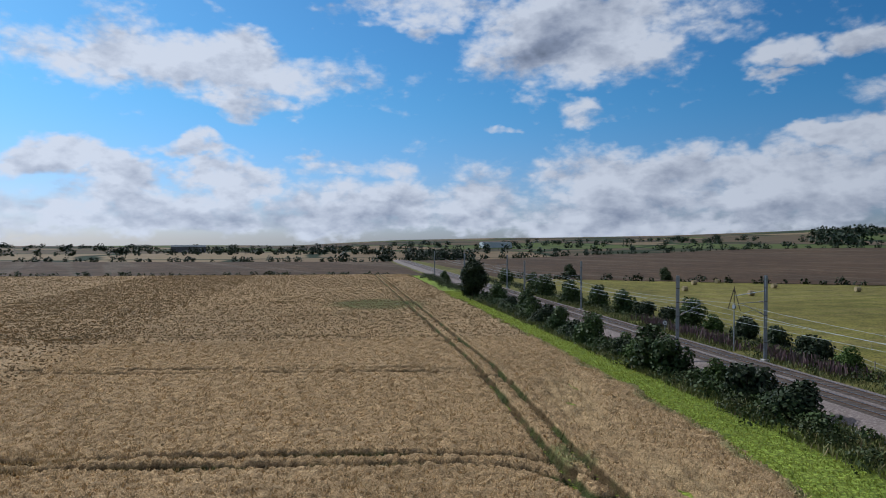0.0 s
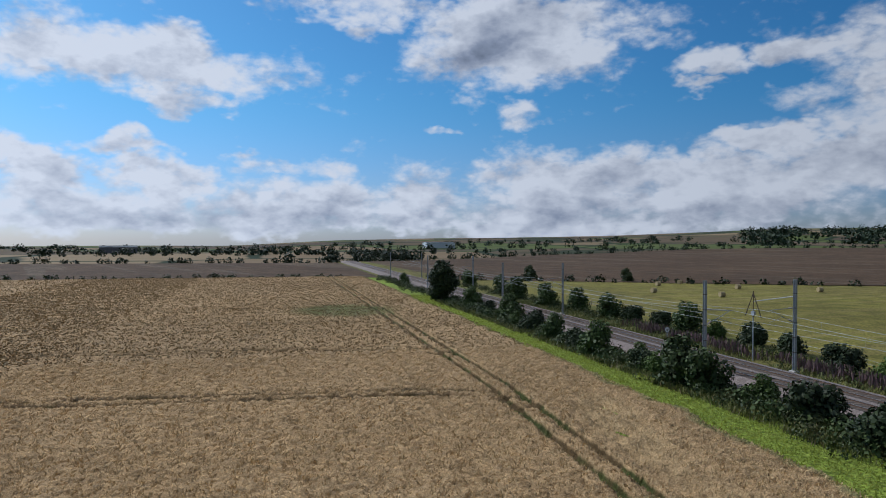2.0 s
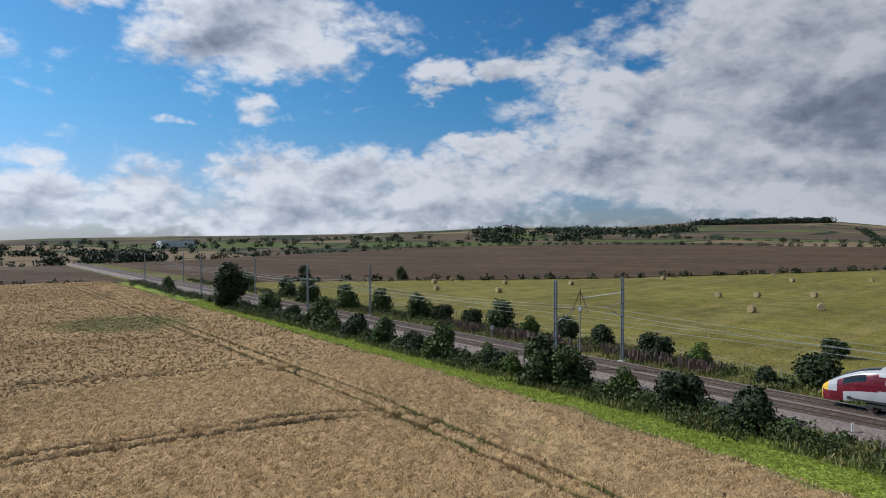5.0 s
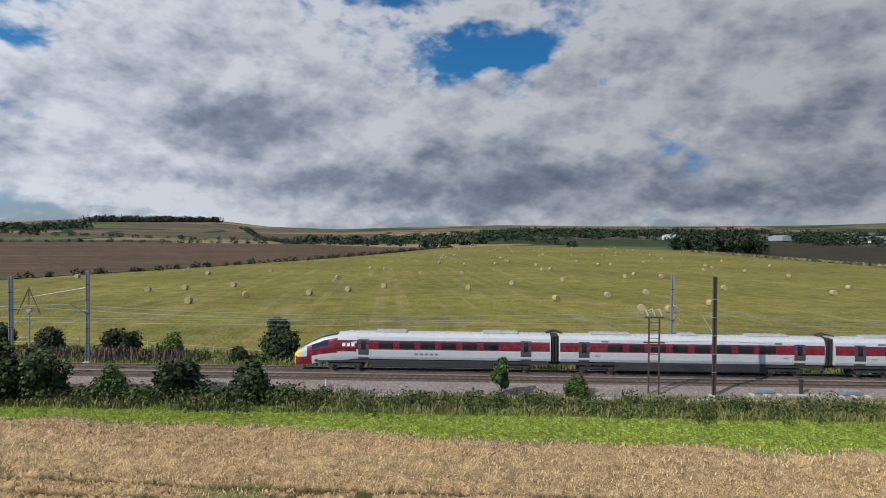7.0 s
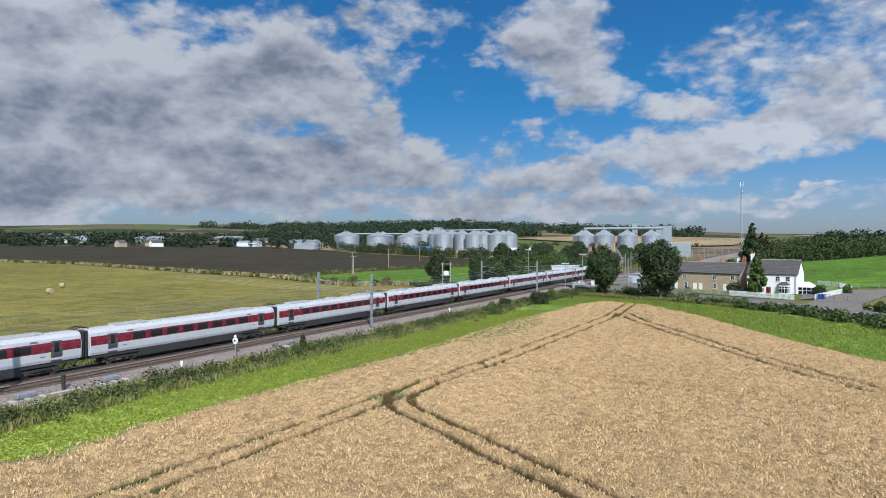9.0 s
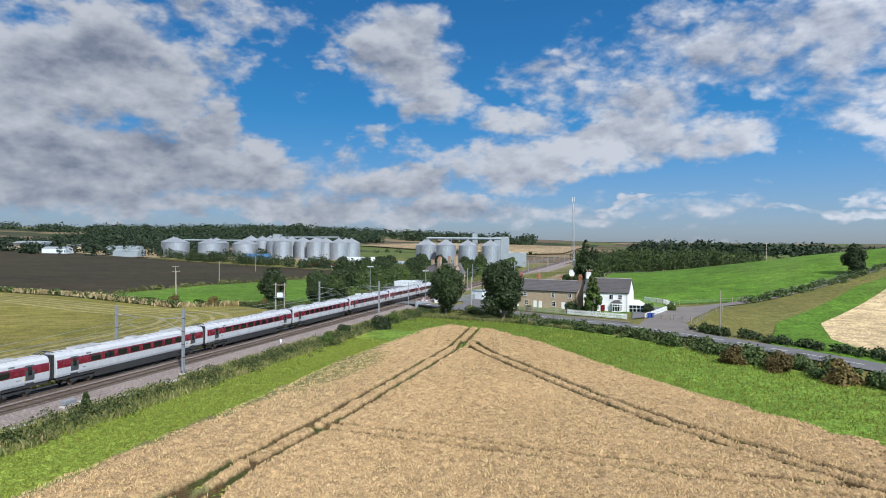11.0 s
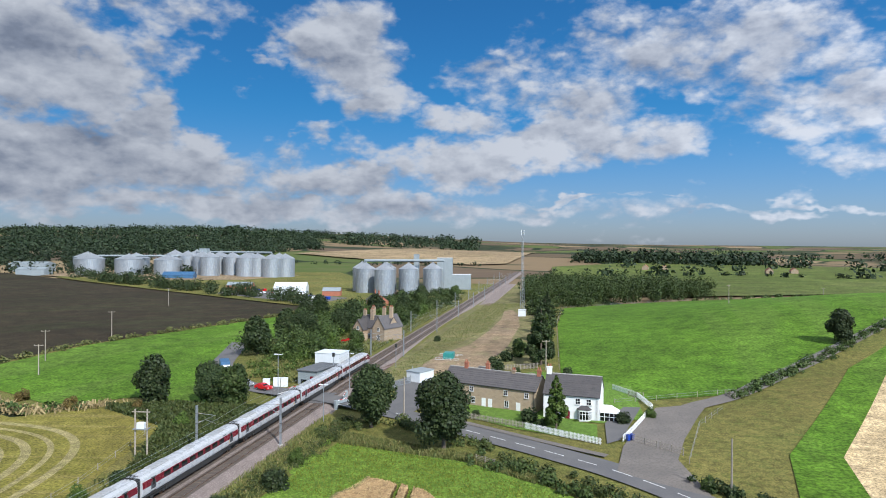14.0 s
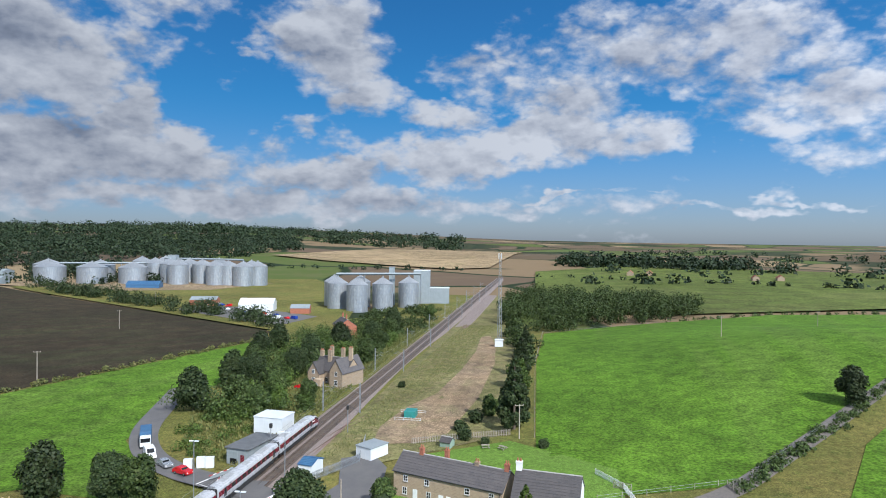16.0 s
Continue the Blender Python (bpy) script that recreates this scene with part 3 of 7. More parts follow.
def build_ground():
    radii = [0.0] + list(np.geomspace(6, 4650, 150))
    n = 300
    ang = np.linspace(0, 2 * np.pi, n, endpoint=False)
    xs = np.array([[-55 + r * np.cos(a) for a in ang] for r in radii])
    ys = np.array([[-20 + r * np.sin(a) for a in ang] for r in radii])
    rr = np.array(radii)[:, None]
    zs = height(xs, ys) - np.clip(0.4 + rr * 0.0008, 0.4, 1.6)
    verts = np.stack([xs, ys, zs], -1).reshape(-1, 3).tolist()
    faces = [(i * n + j, (i + 1) * n + j, (i + 1) * n + (j + 1) % n, i * n + (j + 1) % n) for i in range(len(radii) - 1) for j in range(n)]
    ob = link_mesh("ground", verts, faces, ground_material(), smooth=True)
    tagged(ob, "patchwork of distant fields and hedges to the horizon", "ground", kind="structure")


build_ground()


def patch(name, pts, step, mat, lift, label, category="field", rough=0.0):
    """A field laid over the land: its outline cut into a grid that follows the ground."""
    bm = bmesh.new()
    bm.faces.new([bm.verts.new((x, y, 0)) for x, y in pts])
    bmesh.ops.triangulate(bm, faces=bm.faces[:])
    for axis in (0, 1):
        lo, hi = min(p[axis] for p in pts), max(p[axis] for p in pts)
        no = (1, 0, 0) if axis == 0 else (0, 1, 0)
        for k in range(1, int((hi - lo) / step)):
            co = [0, 0, 0]
            co[axis] = lo + k * step
            bmesh.ops.bisect_plane(bm, geom=bm.verts[:] + bm.edges[:] + bm.faces[:], plane_co=co, plane_no=no)
    for v in bm.verts:
        v.co.z = ground_at(v.co.x, v.co.y) + lift + (noise.noise((v.co.x * 0.3, v.co.y * 0.3, 0)) * rough)
    ob = part(name, bm, mat, smooth=True)
    for p in ob.data.polygons:
        if p.normal.z < 0:
            p.flip()
    return tagged(ob, label, category, kind="structure")


patch("grass_strip", [(-16, 232), (-15.5, 40), (-20, -20), (-20, -60), (-22, -100), (-22, -120), (-36, -106), (-56, -78), (-80, -46), (-110, -12), (-100, -70), (-78, -99), (-62, -120), (-47, -133), (-36, -141), (-10, -150), (-4, -132), (-4, -100), (-4, -50), (-4, 0), (-4, 40), (-4, 232)], 6, GRASS_BRIGHT, 0.05, "bright mown grass strip beside the wheat", "grass")
patch("headland_grass", [(-20.5, -108), (-22, -119.5), (-36, -105.5), (-56, -77.5), (-80, -45.5), (-110, -11.5), (-100, -70), (-78, -99), (-62, -120), (-47, -133), (-36, -141), (-10, -150), (-6, -132), (-11, -114)], 6, HEADLAND, 0.09, "tussocky green headland grass beyond the wheat", "grass", 0.10)
patch("verge_near", [(-6, 232), (-7.4, 40), (-7.6, -30), (-7.6, -100), (-12, -150), (-3.0, -166), (-1.8, -150), (-1.8, 420), (-6, 420)], 4, GRASS_VERGE, 0.10, "rough overgrown railway verge", "verge", 0.15)
patch("verge_far", [(6.2, 420), (6.2, -168), (26, -164), (24, -150), (17, -122), (13, -92), (12, -40), (12, 20), (19, 44), (22, 120), (14, 420)], 4, GRASS_VERGE, 0.12, "rough grass bank on the far side of the tracks", "verge", 0.15)
patch("rough_land", [(-120, -20), (-150, -260), (-60, -420), (60, -440), (110, -330), (112, -176), (50, -150), (24, -140), (-5, -120), (-20, -136), (-40, -124), (-62, -96), (-84, -60)], 10, GRASS_VERGE, -0.06, "rough grass between fields and roads", "grass")
patch("hay_field", [(12, 20), (12, -40), (14, -92), (17, -122), (24, -150), (44, -160), (57, -150), (107, -170), (180, -185), (272, -200), (340, -190), (505, -178), (640, -120), (690, -30), (600, 20), (420, 55), (320, 82), (200, 126), (135, 150), (20, 212), (14, 212)], 12, HAY, 0.03, "mown hay field with pale swath lines", "field")
patch("stubble_field", [(14, 214), (136, 152), (202, 128), (322, 84), (422, 60), (560, 40), (700, 200), (620, 520), (420, 620), (200, 560), (60, 440), (14, 420)], 25, STUBBLE, 0.10, "dark brown stubble field beyond the hay", "field")
patch("stubble_field", [(-420, 262), (-169, 247), (-20, 233), (-4, 236), (-4, 400), (-146, 412), (-420, 440)], 25, STUBBLE, 0.06, "greyish brown stubble field with drill lines", "field")
patch("ploughed_field", [(109, -180), (272, -206), (340, -196), (505, -184), (720, -330), (560, -600), (397, -545), (198, -440), (84, -374), (80, -344), (93, -297), (109, -234)], 25, DARK_SOIL, 0.06, "dark ploughed field", "field")
patch("paddock", [(24, -168), (44, -170), (57, -160), (106, -182), (107, -234), (91, -297), (78, -344), (66, -335), (54, -290), (50, -226), (44, -200), (30, -185)], 8, PASTURE, 0.05, "small bright green paddock", "field")
patch("pasture", [(-60, -182), (-88, -190), (-134, -240), (-170, -285), (-270, -330), (-420, -420), (-330, -560), (-200, -520), (-128, -455), (-52, -386), (-49, -300), (-50, -200)], 10, PASTURE, 0.06, "large green pasture on a gentle rise", "field")
patch("pasture", [(-128, -500), (-330, -600), (-700, -640), (-760, -1100), (-200, -1200), (-40, -1000), (-44, -620)], 40, FAR_PASTURE, 0.4, "far green pastures", "field")
patch("pale_stubble_field", [(-92, -100), (-88, -131), (-92, -152), (-124, -207), (-146, -235), (-200, -262), (-320, -230), (-340, -60), (-150, -50)], 10, PALE_STUBBLE, 0.06, "pale harvested stubble field with curved swaths", "field")
patch("grass_margin", [(-78, -120), (-86, -152), (-118, -210), (-150, -246), (-200, -275), (-320, -240), (-200, -260), (-146, -233), (-124, -205), (-94, -152), (-90, -131), (-95, -98), (-105, -80)], 8, PASTURE, 0.10, "green margin round the stubble", "grass")
patch("far_stubble_field", [(80, -1000), (300, -1070), (420, -1140), (330, -1500), (90, -2000), (10, -2000), (16, -1400), (30, -1050)], 40, PALE_FAR, 0.8, "pale harvested fields beyond the silos", "field")
patch("goods_yard", [(-8, -186), (-13, -205), (-22, -208), (-40, -214), (-46, -225), (-46, -300), (-40, -352), (-30, -420), (-14, -620), (-3, -620), (-3, -186)], 8, YARD_WEEDS, 0.10, "disused goods yard grown over with dry weeds", "yard", 0.10)
patch("yard_track", [(-13, -206), (-22, -208), (-29, -216), (-33, -250), (-34, -300), (-31, -345), (-26, -378), (-22, -372), (-24, -330), (-23, -290), (-20, -255), (-14, -238), (-11.5, -220)], 5, YARD, 0.16, "bare brown cinder track through the yard", "yard", 0.06)
patch("verge_south", [(6.2, -184), (14, -186), (30, -205), (48, -232), (40, -300), (40, -420), (60, -520), (40, -620), (6.2, -620)], 8, GRASS_VERGE, 0.11, "rough ground and scrub by the station", "verge", 0.2)
patch("works_meadow", [(84, -378), (198, -444), (395, -550), (420, -640), (200, -760), (90, -560), (62, -430)], 20, GRASS_VERGE, 0.08, "rough meadow before the silos", "field")
patch("works_yard", [(90, -396), (180, -448), (190, -470), (150, -480), (84, -440)], 12, TARMAC, 0.16, "grey works yard with parked cars", "yard")
patch("works_yard", [(240, -600), (300, -560), (420, -560), (430, -640), (300, -700), (220, -690)], 20, YARD, 0.16, "gravel works yard round the silos", "yard")
patch("cottage_garden", [(-24, -176), (-57, -166), (-66, -170), (-66, -196), (-44, -212), (-24, -200)], 6, GARDEN, 0.08, "cottage gardens with mown lawns", "garden")
patch("cottage_garden", [(-27, -170), (-41, -160.5), (-56, -154.2), (-56.5, -165), (-44, -171), (-26.5, -176.5)], 5, GARDEN, 0.08, "front lawns along the road", "garden")


# ------------------------------------------------------------ wheat
def bend(x0, y0, x1, s):
    """A branch that leaves the headland track and runs west; s: +1 or -1 for the side from which it curves."""
    return [(x0, y0 - 7 * s), (x0 - 1.5, y0 - 3.2 * s), (x0 - 5, y0 - 0.6 * s), (x0 - 12, y0 + 0.2), (x1, y0 + (x0 - x1) * 0.10)]


TRAMS = [
    [(-25.5, 236), (-25.6, 42), (-27.2, 11), (-27.8, -20), (-28.3, -41), (-29.4, -64), (-30, -105), (-28, -128)],
    [(-31.5, -104), (-30.4, -112), (-34, -103), (-43, -89.5), (-54, -73), (-64, -61), (-110, -20)],
    bend(-25.8, 40.2, -190, 1.0), bend(-27.2, 12.2, -190, 1.0), bend(-26, 65, -190, 1.0), bend(-26.5, 92, -190, 1.0), bend(-26.0, 118, -190, 1), bend(-26.0, 145, -190, 1),
    [(-28.6, -47), (-28.9, -41), (-31.6, -38.3), (-36, -36), (-42.6, -32), (-47, -29.5), (-56, -25), (-190, 30)],
    [(-29.4, -58), (-34, -57.8), (-40.3, -57), (-50.8, -55.3), (-63, -54.1), (-120, -48)],
]


def dist_to(xs, ys, line):
    best = np.full(xs.shape, 1e9)
    for (ax, ay), (bx, by) in zip(line, line[1:]):
        dx, dy = bx - ax, by - ay
        k = np.clip(((xs - ax) * dx + (ys - ay) * dy) / (dx * dx + dy * dy + 1e-9), 0, 1)
        best = np.minimum(best, np.hypot(xs - ax - k * dx, ys - ay - k * dy))
    return best


def smooth_line(line, n=3):
    for _ in range(n):
        out = [line[0]]
        for (ax, ay), (bx, by) in zip(line, line[1:]):
            out += [(0.75 * ax + 0.25 * bx, 0.75 * ay + 0.25 * by), (0.25 * ax + 0.75 * bx, 0.25 * ay + 0.75 * by)]
        line = out + [line[-1]]
    return line


TRAMS = [TRAMS[0]] + [smooth_line(l) for l in TRAMS[1:]]
WHEAT_E = [(232, -13), (120, -13.2), (47, -14), (14, -15), (0, -17), (-25, -18), (-59, -19), (-91, -18), (-122, -19.5), (-130, -22)]
WHEAT_S = [(-22, -130), (-31, -127), (-42, -113), (-50, -99.5), (-57, -88), (-65, -77), (-110, -22), (-190, 60)]


def wave(x, y, f, seed):
    """Cheap smooth noise on arrays."""
    r = np.random.RandomState(seed)
    out = np.zeros(x.shape)
    for _ in range(9):
        a = r.uniform(0, 2 * np.pi)
        k = f * r.uniform(0.6, 1.7)
        out += np.sin((x * np.cos(a) + y * np.sin(a)) * k + r.uniform(0, 6.28))
    return out / 3.0


def wheat_sheet(name, x0, x1, y0, y1, step, seed):
    nx, ny = int((x1 - x0) / step) + 1, int((y1 - y0) / step) + 1
    gx, gy = np.meshgrid(np.linspace(x0, x1, nx), np.linspace(y0, y1, ny), indexing="ij")
    r = np.random.RandomState(seed)
    px = gx + r.uniform(-0.46, 0.46, gx.shape) * step
    py = gy + r.uniform(-0.46, 0.46, gx.shape) * step
    edge_e = np.interp(py, [w[0] for w in WHEAT_E][::-1], [w[1] for w in WHEAT_E][::-1]) + 0.35 * wave(px, py, 0.8, 3)
    sx, sy = [w[0] for w in WHEAT_S][::-1], [w[1] for w in WHEAT_S][::-1]
    edge_s = np.interp(px, sx, sy) + 0.35 * wave(px, py, 0.8, 4)
    inside = (px < edge_e) & (py > edge_s) & (py < 232)
    rut = np.full(px.shape, 9.0)
    for line in TRAMS:
        d = dist_to(px, py, line)
        rut = np.minimum(rut, np.abs(d - 0.95))
    groove = np.clip(1.0 - (rut - 0.30) / 0.14, 0, 1)
    weedy = np.clip(1.5 - np.hypot((px + 33) / 11, (py - 111) / 12), 0, 1) + np.clip(1.2 - np.hypot((px + 21) / 4, (py + 82) / 22), 0, 0.8) + np.clip(1.3 - np.hypot((px + 28.5) / 2.2, (py + 41) / 3), 0, 1) + np.clip(1.3 - np.hypot((px + 27) / 2.2, (py - 11) / 3), 0, 1) + np.clip(1.0 - (edge_e - px) / 1.6, 0, 0.8)
    lodged = np.clip(wave(px * 1.0, py * 0.45, 0.42, 8) - 0.45 - 0.06 * np.abs(px + 20.5), 0, 1) * np.clip((px + 27) / 3, 0, 1)
    lodged += 0.8 * np.clip(wave(px, py, 0.35, 11) - 1.55, 0, 1)
    crop = 0.68 + 0.06 * wave(px, py, 1.1, 5) + 0.04 * wave(px, py, 3.0, 6) + r.uniform(-0.5, 0.5, px.shape) * (0.26 if step < 0.3 else 0.18)
    crop = crop * (1 - 0.92 * groove) * (1 - 0.55 * np.clip(lodged, 0, 1)) + 0.20 * np.clip(lodged, 0, 1) * wave(px * 1.0, py * 0.5, 3.2, 12)
    pz = height(px, py) + crop
    idx = -np.ones(px.shape, int)
    keep = inside
    idx[keep] = np.arange(keep.sum())
    q = np.stack([idx[:-1, :-1], idx[1:, :-1], idx[1:, 1:], idx[:-1, 1:]], -1).reshape(-1, 4)
    q = q[(q >= 0).all(1)]
    verts = np.stack([px[keep], py[keep], pz[keep]], -1)
    me = bpy.data.meshes.new(name)
    me.vertices.add(len(verts))
    me.vertices.foreach_set("co", verts.ravel())
    me.loops.add(q.size)
    me.loops.foreach_set("vertex_index", q.ravel())
    me.polygons.add(len(q))
    me.polygons.foreach_set("loop_start", np.arange(0, q.size, 4))
    me.materials.append(WHEAT)
    g = groove[keep]
    me.update(calc_edges=True)
    for key, values in (("rut", g), ("lodged", np.clip(lodged, 0, 1)[keep]), ("weedy", np.clip(weedy, 0, 1)[keep])):
        me.attributes.new(key, "FLOAT", "POINT").data.foreach_set("value", values.astype(np.float32))
    ob = new(name, me)
    tagged(ob, "standing ripe wheat with wheel tracks and lodged patches", "wheat", kind="stuff")


wheat_sheet("wheat_crop", -76, -12, -131, 60, 0.20, 1)
wheat_sheet("wheat_crop", -76, -12, 60, 232, 0.45, 2)
wheat_sheet("wheat_crop", -190, -75.7, -80, 232, 0.7, 3)
wheat_sheet("wheat_crop", -420, -190, 40, 232, 2.5, 4)


# ------------------------------------------------------------ tracks
def strip(name, profile, y0, y1, mat, label, category, step=20.0):
    """A cross-section (x, z) drawn out along the line."""
    n = max(2, int((y1 - y0) / step) + 1)
    ys = np.linspace(y0, y1, n)
    verts = [(x, y, z) for y in ys for x, z in profile]
    k = len(profile)
    faces = [(i * k + j, i * k + j + 1, (i + 1) * k + j + 1, (i + 1) * k + j) for i in range(n - 1) for j in range(k - 1)]
    ob = link_mesh(name, verts, faces, mat)
    return tagged(ob, label, category, kind="structure")


strip("ballast_bed", [(-4.4, -0.95), (-3.2, -0.62), (-1.6, -0.30), (-0.75, -0.16), (5.7, -0.16), (6.5, -0.30), (7.4, -0.9)], -1500, 420, BALLAST, "pinkish grey stone ballast shoulder", "ballast")
for c in (0.72, 4.12):
    strip("track_bed", [(c - 1.35, -0.155), (c - 1.3, -0.13), (c + 1.3, -0.13), (c + 1.35, -0.155)], -1500, 420, TRACKBED, "oil-stained ballast between the rails", "ballast")


def rail(x, y0, y1):
    prof = [(-0.07, -0.14), (-0.07, -0.12), (-0.012, -0.10), (-0.012, -0.04), (-0.036, -0.03), (-0.036, 0.0), (0.036, 0.0), (0.036, -0.03), (0.012, -0.04), (0.012, -0.10), (0.07, -0.12), (0.07, -0.14)]
    n = 25
    ys = np.linspace(y0, y1, n)
    k = len(prof)
    faces = [(i * k + j, i * k + j + 1, (i + 1) * k + j + 1, (i + 1) * k + j) for i in range(n - 1) for j in range(k - 1)]
    ob = link_mesh("rail", [(x + a, y, b) for y in ys for a, b in prof], faces, RAIL)
    ob.data.materials.append(RAIL_TOP)
    for p in ob.data.polygons:
        if p.normal.z > 0.9 and p.center.z > -0.01:
            p.material_index = 1
    tagged(ob, "long steel rail with polished head", "rail", "running rails", "structure")


for x in (0.0, 1.44, 3.40, 4.84):
    rail(x, -1500, 420)


# ------------------------------------------------------------ train
def section(w, top, bottom, n=7):
    """Half outline of a coach body, bottom to roof, mirrored."""
    half = [(0.90 * w, bottom), (0.97 * w, bottom + 0.25), (1.0 * w, bottom + 0.8), (0.985 * w, bottom + (top - bottom) * 0.62), (0.90 * w, bottom + (top - bottom) * 0.84), (0.70 * w, bottom + (top - bottom) * 0.945), (0.36 * w, top - 0.02), (0.0, top)]
    return [(-x, z) for x, z in half] + [(x, z) for x, z in reversed(half[:-1])]


def loft(bm, rings):
    rows = [[bm.verts.new(p) for p in ring] for ring in rings]
    for a, b in zip(rows, rows[1:]):
        for j in range(len(a) - 1):
            bm.faces.new((a[j], a[j + 1], b[j + 1], b[j]))
    for r in (rows[0], rows[-1]):
        bm.faces.new(r)


W = 1.36
TOP, BOT = 3.80, 1.22


def side_x(z):
    s = [(p[0], p[1]) for p in section(W, TOP, BOT)[8 - 1:]][::-1]
    zs, xs = [p[1] for p in s], [p[0] for p in s]
    return float(np.interp(z, zs, xs))


def side_panel(name, y0, y1, z0, z1, out, mat, parent, label="", lean=0.0):
    """A thin panel that follows the body side, on both sides' nearer face (west)."""
    bm = bmesh.new()
    rows = []
    for z in np.linspace(z0, z1, 4):
        x = side_x(z)
        k = lean * (z - z0)
        rows.append([bm.verts.new((-x - out, y0 + k, z)), bm.verts.new((-x - out, y1 + k, z))])
    for a, b in zip(rows, rows[1:]):
        bm.faces.new((a[0], a[1], b[1], b[0]))
    for loop in ([r[0] for r in rows], [r[1] for r in rows]):
        for a, b in zip(loop, loop[1:]):
            bm.faces.new((a, b, bm.verts.new((b.co.x + out + 0.02, b.co.y, b.co.z)), bm.verts.new((a.co.x + out + 0.02, a.co.y, a.co.z))))
    part(name, bm, mat, parent, label)
    # the east side
    bm = bmesh.new()
    rows = []
    for z in np.linspace(z0, z1, 4):
        x = side_x(z)
        k = lean * (z - z0)
        rows.append([bm.verts.new((x + out, y0 + k, z)), bm.verts.new((x + out, y1 + k, z))])
    for a, b in zip(rows, rows[1:]):
        bm.faces.new((a[0], a[1], b[1], b[0]))
    part(name, bm, mat, parent, label)


def bogie(y, parent):
    bm = bmesh.new()
    for x in (-1.0, 1.0):
        box(bm, x - 0.1, y - 1.7, 0.50, x + 0.1, y + 1.7, 0.80, 0.04)
        for k in (-1.3, 1.3):
            box(bm, x - 0.16, y + k - 0.22, 0.30, x + 0.16, y + k + 0.22, 0.62, 0.04)
    box(bm, -1.0, y - 0.3, 0.5, 1.0, y + 0.3, 0.95)
    part("bogie", bm, COACH_GREY, parent)
    for k in (-1.3, 1.3):
        bm = bmesh.new()
        for x in (-0.72, 0.72):
            rod(bm, (x - 0.06, y + k, 0.43), (x + 0.06, y + k, 0.43), 0.43, seg=20)
        rod(bm, (-0.72, y + k, 0.43), (0.72, y + k, 0.43), 0.09)
        part("wheelset", bm, RAIL, parent)


def roof_gear(parent, units, panto=False):
    for y0, y1 in units:
        bm = bmesh.new()
        box(bm, -0.62, y0, TOP - 0.10, 0.62, y1, TOP + 0.13, 0.06)
        for k in range(int((y1 - y0) / 0.7)):
            box(bm, -0.45, y0 + 0.25 + k * 0.7, TOP + 0.13, 0.45, y0 + 0.62 + k * 0.7, TOP + 0.17)
        part("roof_unit", bm, COACH_ROOF, parent, "pale grey air conditioning pod")


def coach_trim(body, y0, y1, first_door, last_door, windows):
    side_panel("waist_band", y0 + 0.1, y1 - 0.1, 2.18, 3.06, 0.008, COACH_RED, body, "dark red window band")
    for y in (first_door, last_door):
        side_panel("door", y - 0.52, y + 0.52, 1.16, 3.16, 0.022, COACH_DOOR, body, "dark grey sliding door")
        side_panel("door_window", y - 0.22, y + 0.22, 2.15, 3.0, 0.030, GLASS, body)
    for y in windows:
        side_panel("window", y - 0.72, y + 0.72, 2.28, 2.94, 0.018, GLASS, body, "dark tinted window")
    for y in (first_door + 2.0, last_door - 2.0):
        side_panel("vent", y - 0.34, y + 0.34, 3.14, 3.30, 0.016, CLAD_DARK, body)
    side_panel("grab_rail", first_door + 0.66, first_door + 0.71, 1.5, 2.1, 0.03, COACH_YELLOW, body)
    for y in (first_door + 1.3, last_door - 1.3):
        side_panel("lettering", y - 0.25, y + 0.25, 1.78, 1.86, 0.010, CLAD_DARK, body, "small dark marking bar")


def coach(parent, y, vent):
    """A middle coach with its centre at y along the train."""
    L = 12.6
    bm = bmesh.new()
    loft(bm, [[(x, y + k, z) for x, z in section(W if abs(k) < L else W * 0.97, TOP, BOT)] for k in (-L, -L + 0.12, L - 0.12, L)])
    body = part("coach", bm, COACH_WHITE, parent, "white coach with red window band")
    coach_trim(body, y - L, y + L, y - 10.2, y + 10.2, [y - 7.2 + 2.06 * k for k in range(8)])
    bm = bmesh.new()
    box(bm, -1.22, y - 7.2, 0.36, 1.22, y + 7.2, 1.24, 0.06)
    box(bm, -1.25, y - 12.4, 0.92, 1.25, y + 12.4, 1.12)
    for k in range(7):
        box(bm, -1.24, y - 6.9 + k * 2.0, 0.50, -1.16, y - 5.3 + k * 2.0, 1.02, 0.02)
    part("underframe", bm, COACH_GREY, body, "dark grey equipment skirt")
    bogie(y - 8.9, body)
    bogie(y + 8.9, body)
    roof_gear(body, [(y - 9.5, y - 5.6), (y + 5.6, y + 9.5)] + ([(y - 0.8, y + 0.8)] if vent else []))
    return body


def gangway(parent, y):
    bm = bmesh.new()
    for k in range(5):
        w = 1.18 if k % 2 else 1.05
        box(bm, -w, y - 0.40 + k * 0.16, 1.15, w, y - 0.24 + k * 0.16, TOP - 0.12, 0.03)
    box(bm, -0.3, y - 0.7, 0.8, 0.3, y + 0.7, 1.05)
    part("gangway", bm, RUBBER, parent, "black rubber bellows")
    for x in (-0.5, 0.0, 0.45):
        bm = bmesh.new()
        rod(bm, (x, y - 0.8, TOP + 0.05), (x, y + 0.02, TOP + 0.28), 0.045)
        rod(bm, (x, y - 0.02, TOP + 0.28), (x, y + 0.8, TOP + 0.05), 0.045)
        part("cable", bm, RUBBER, parent)


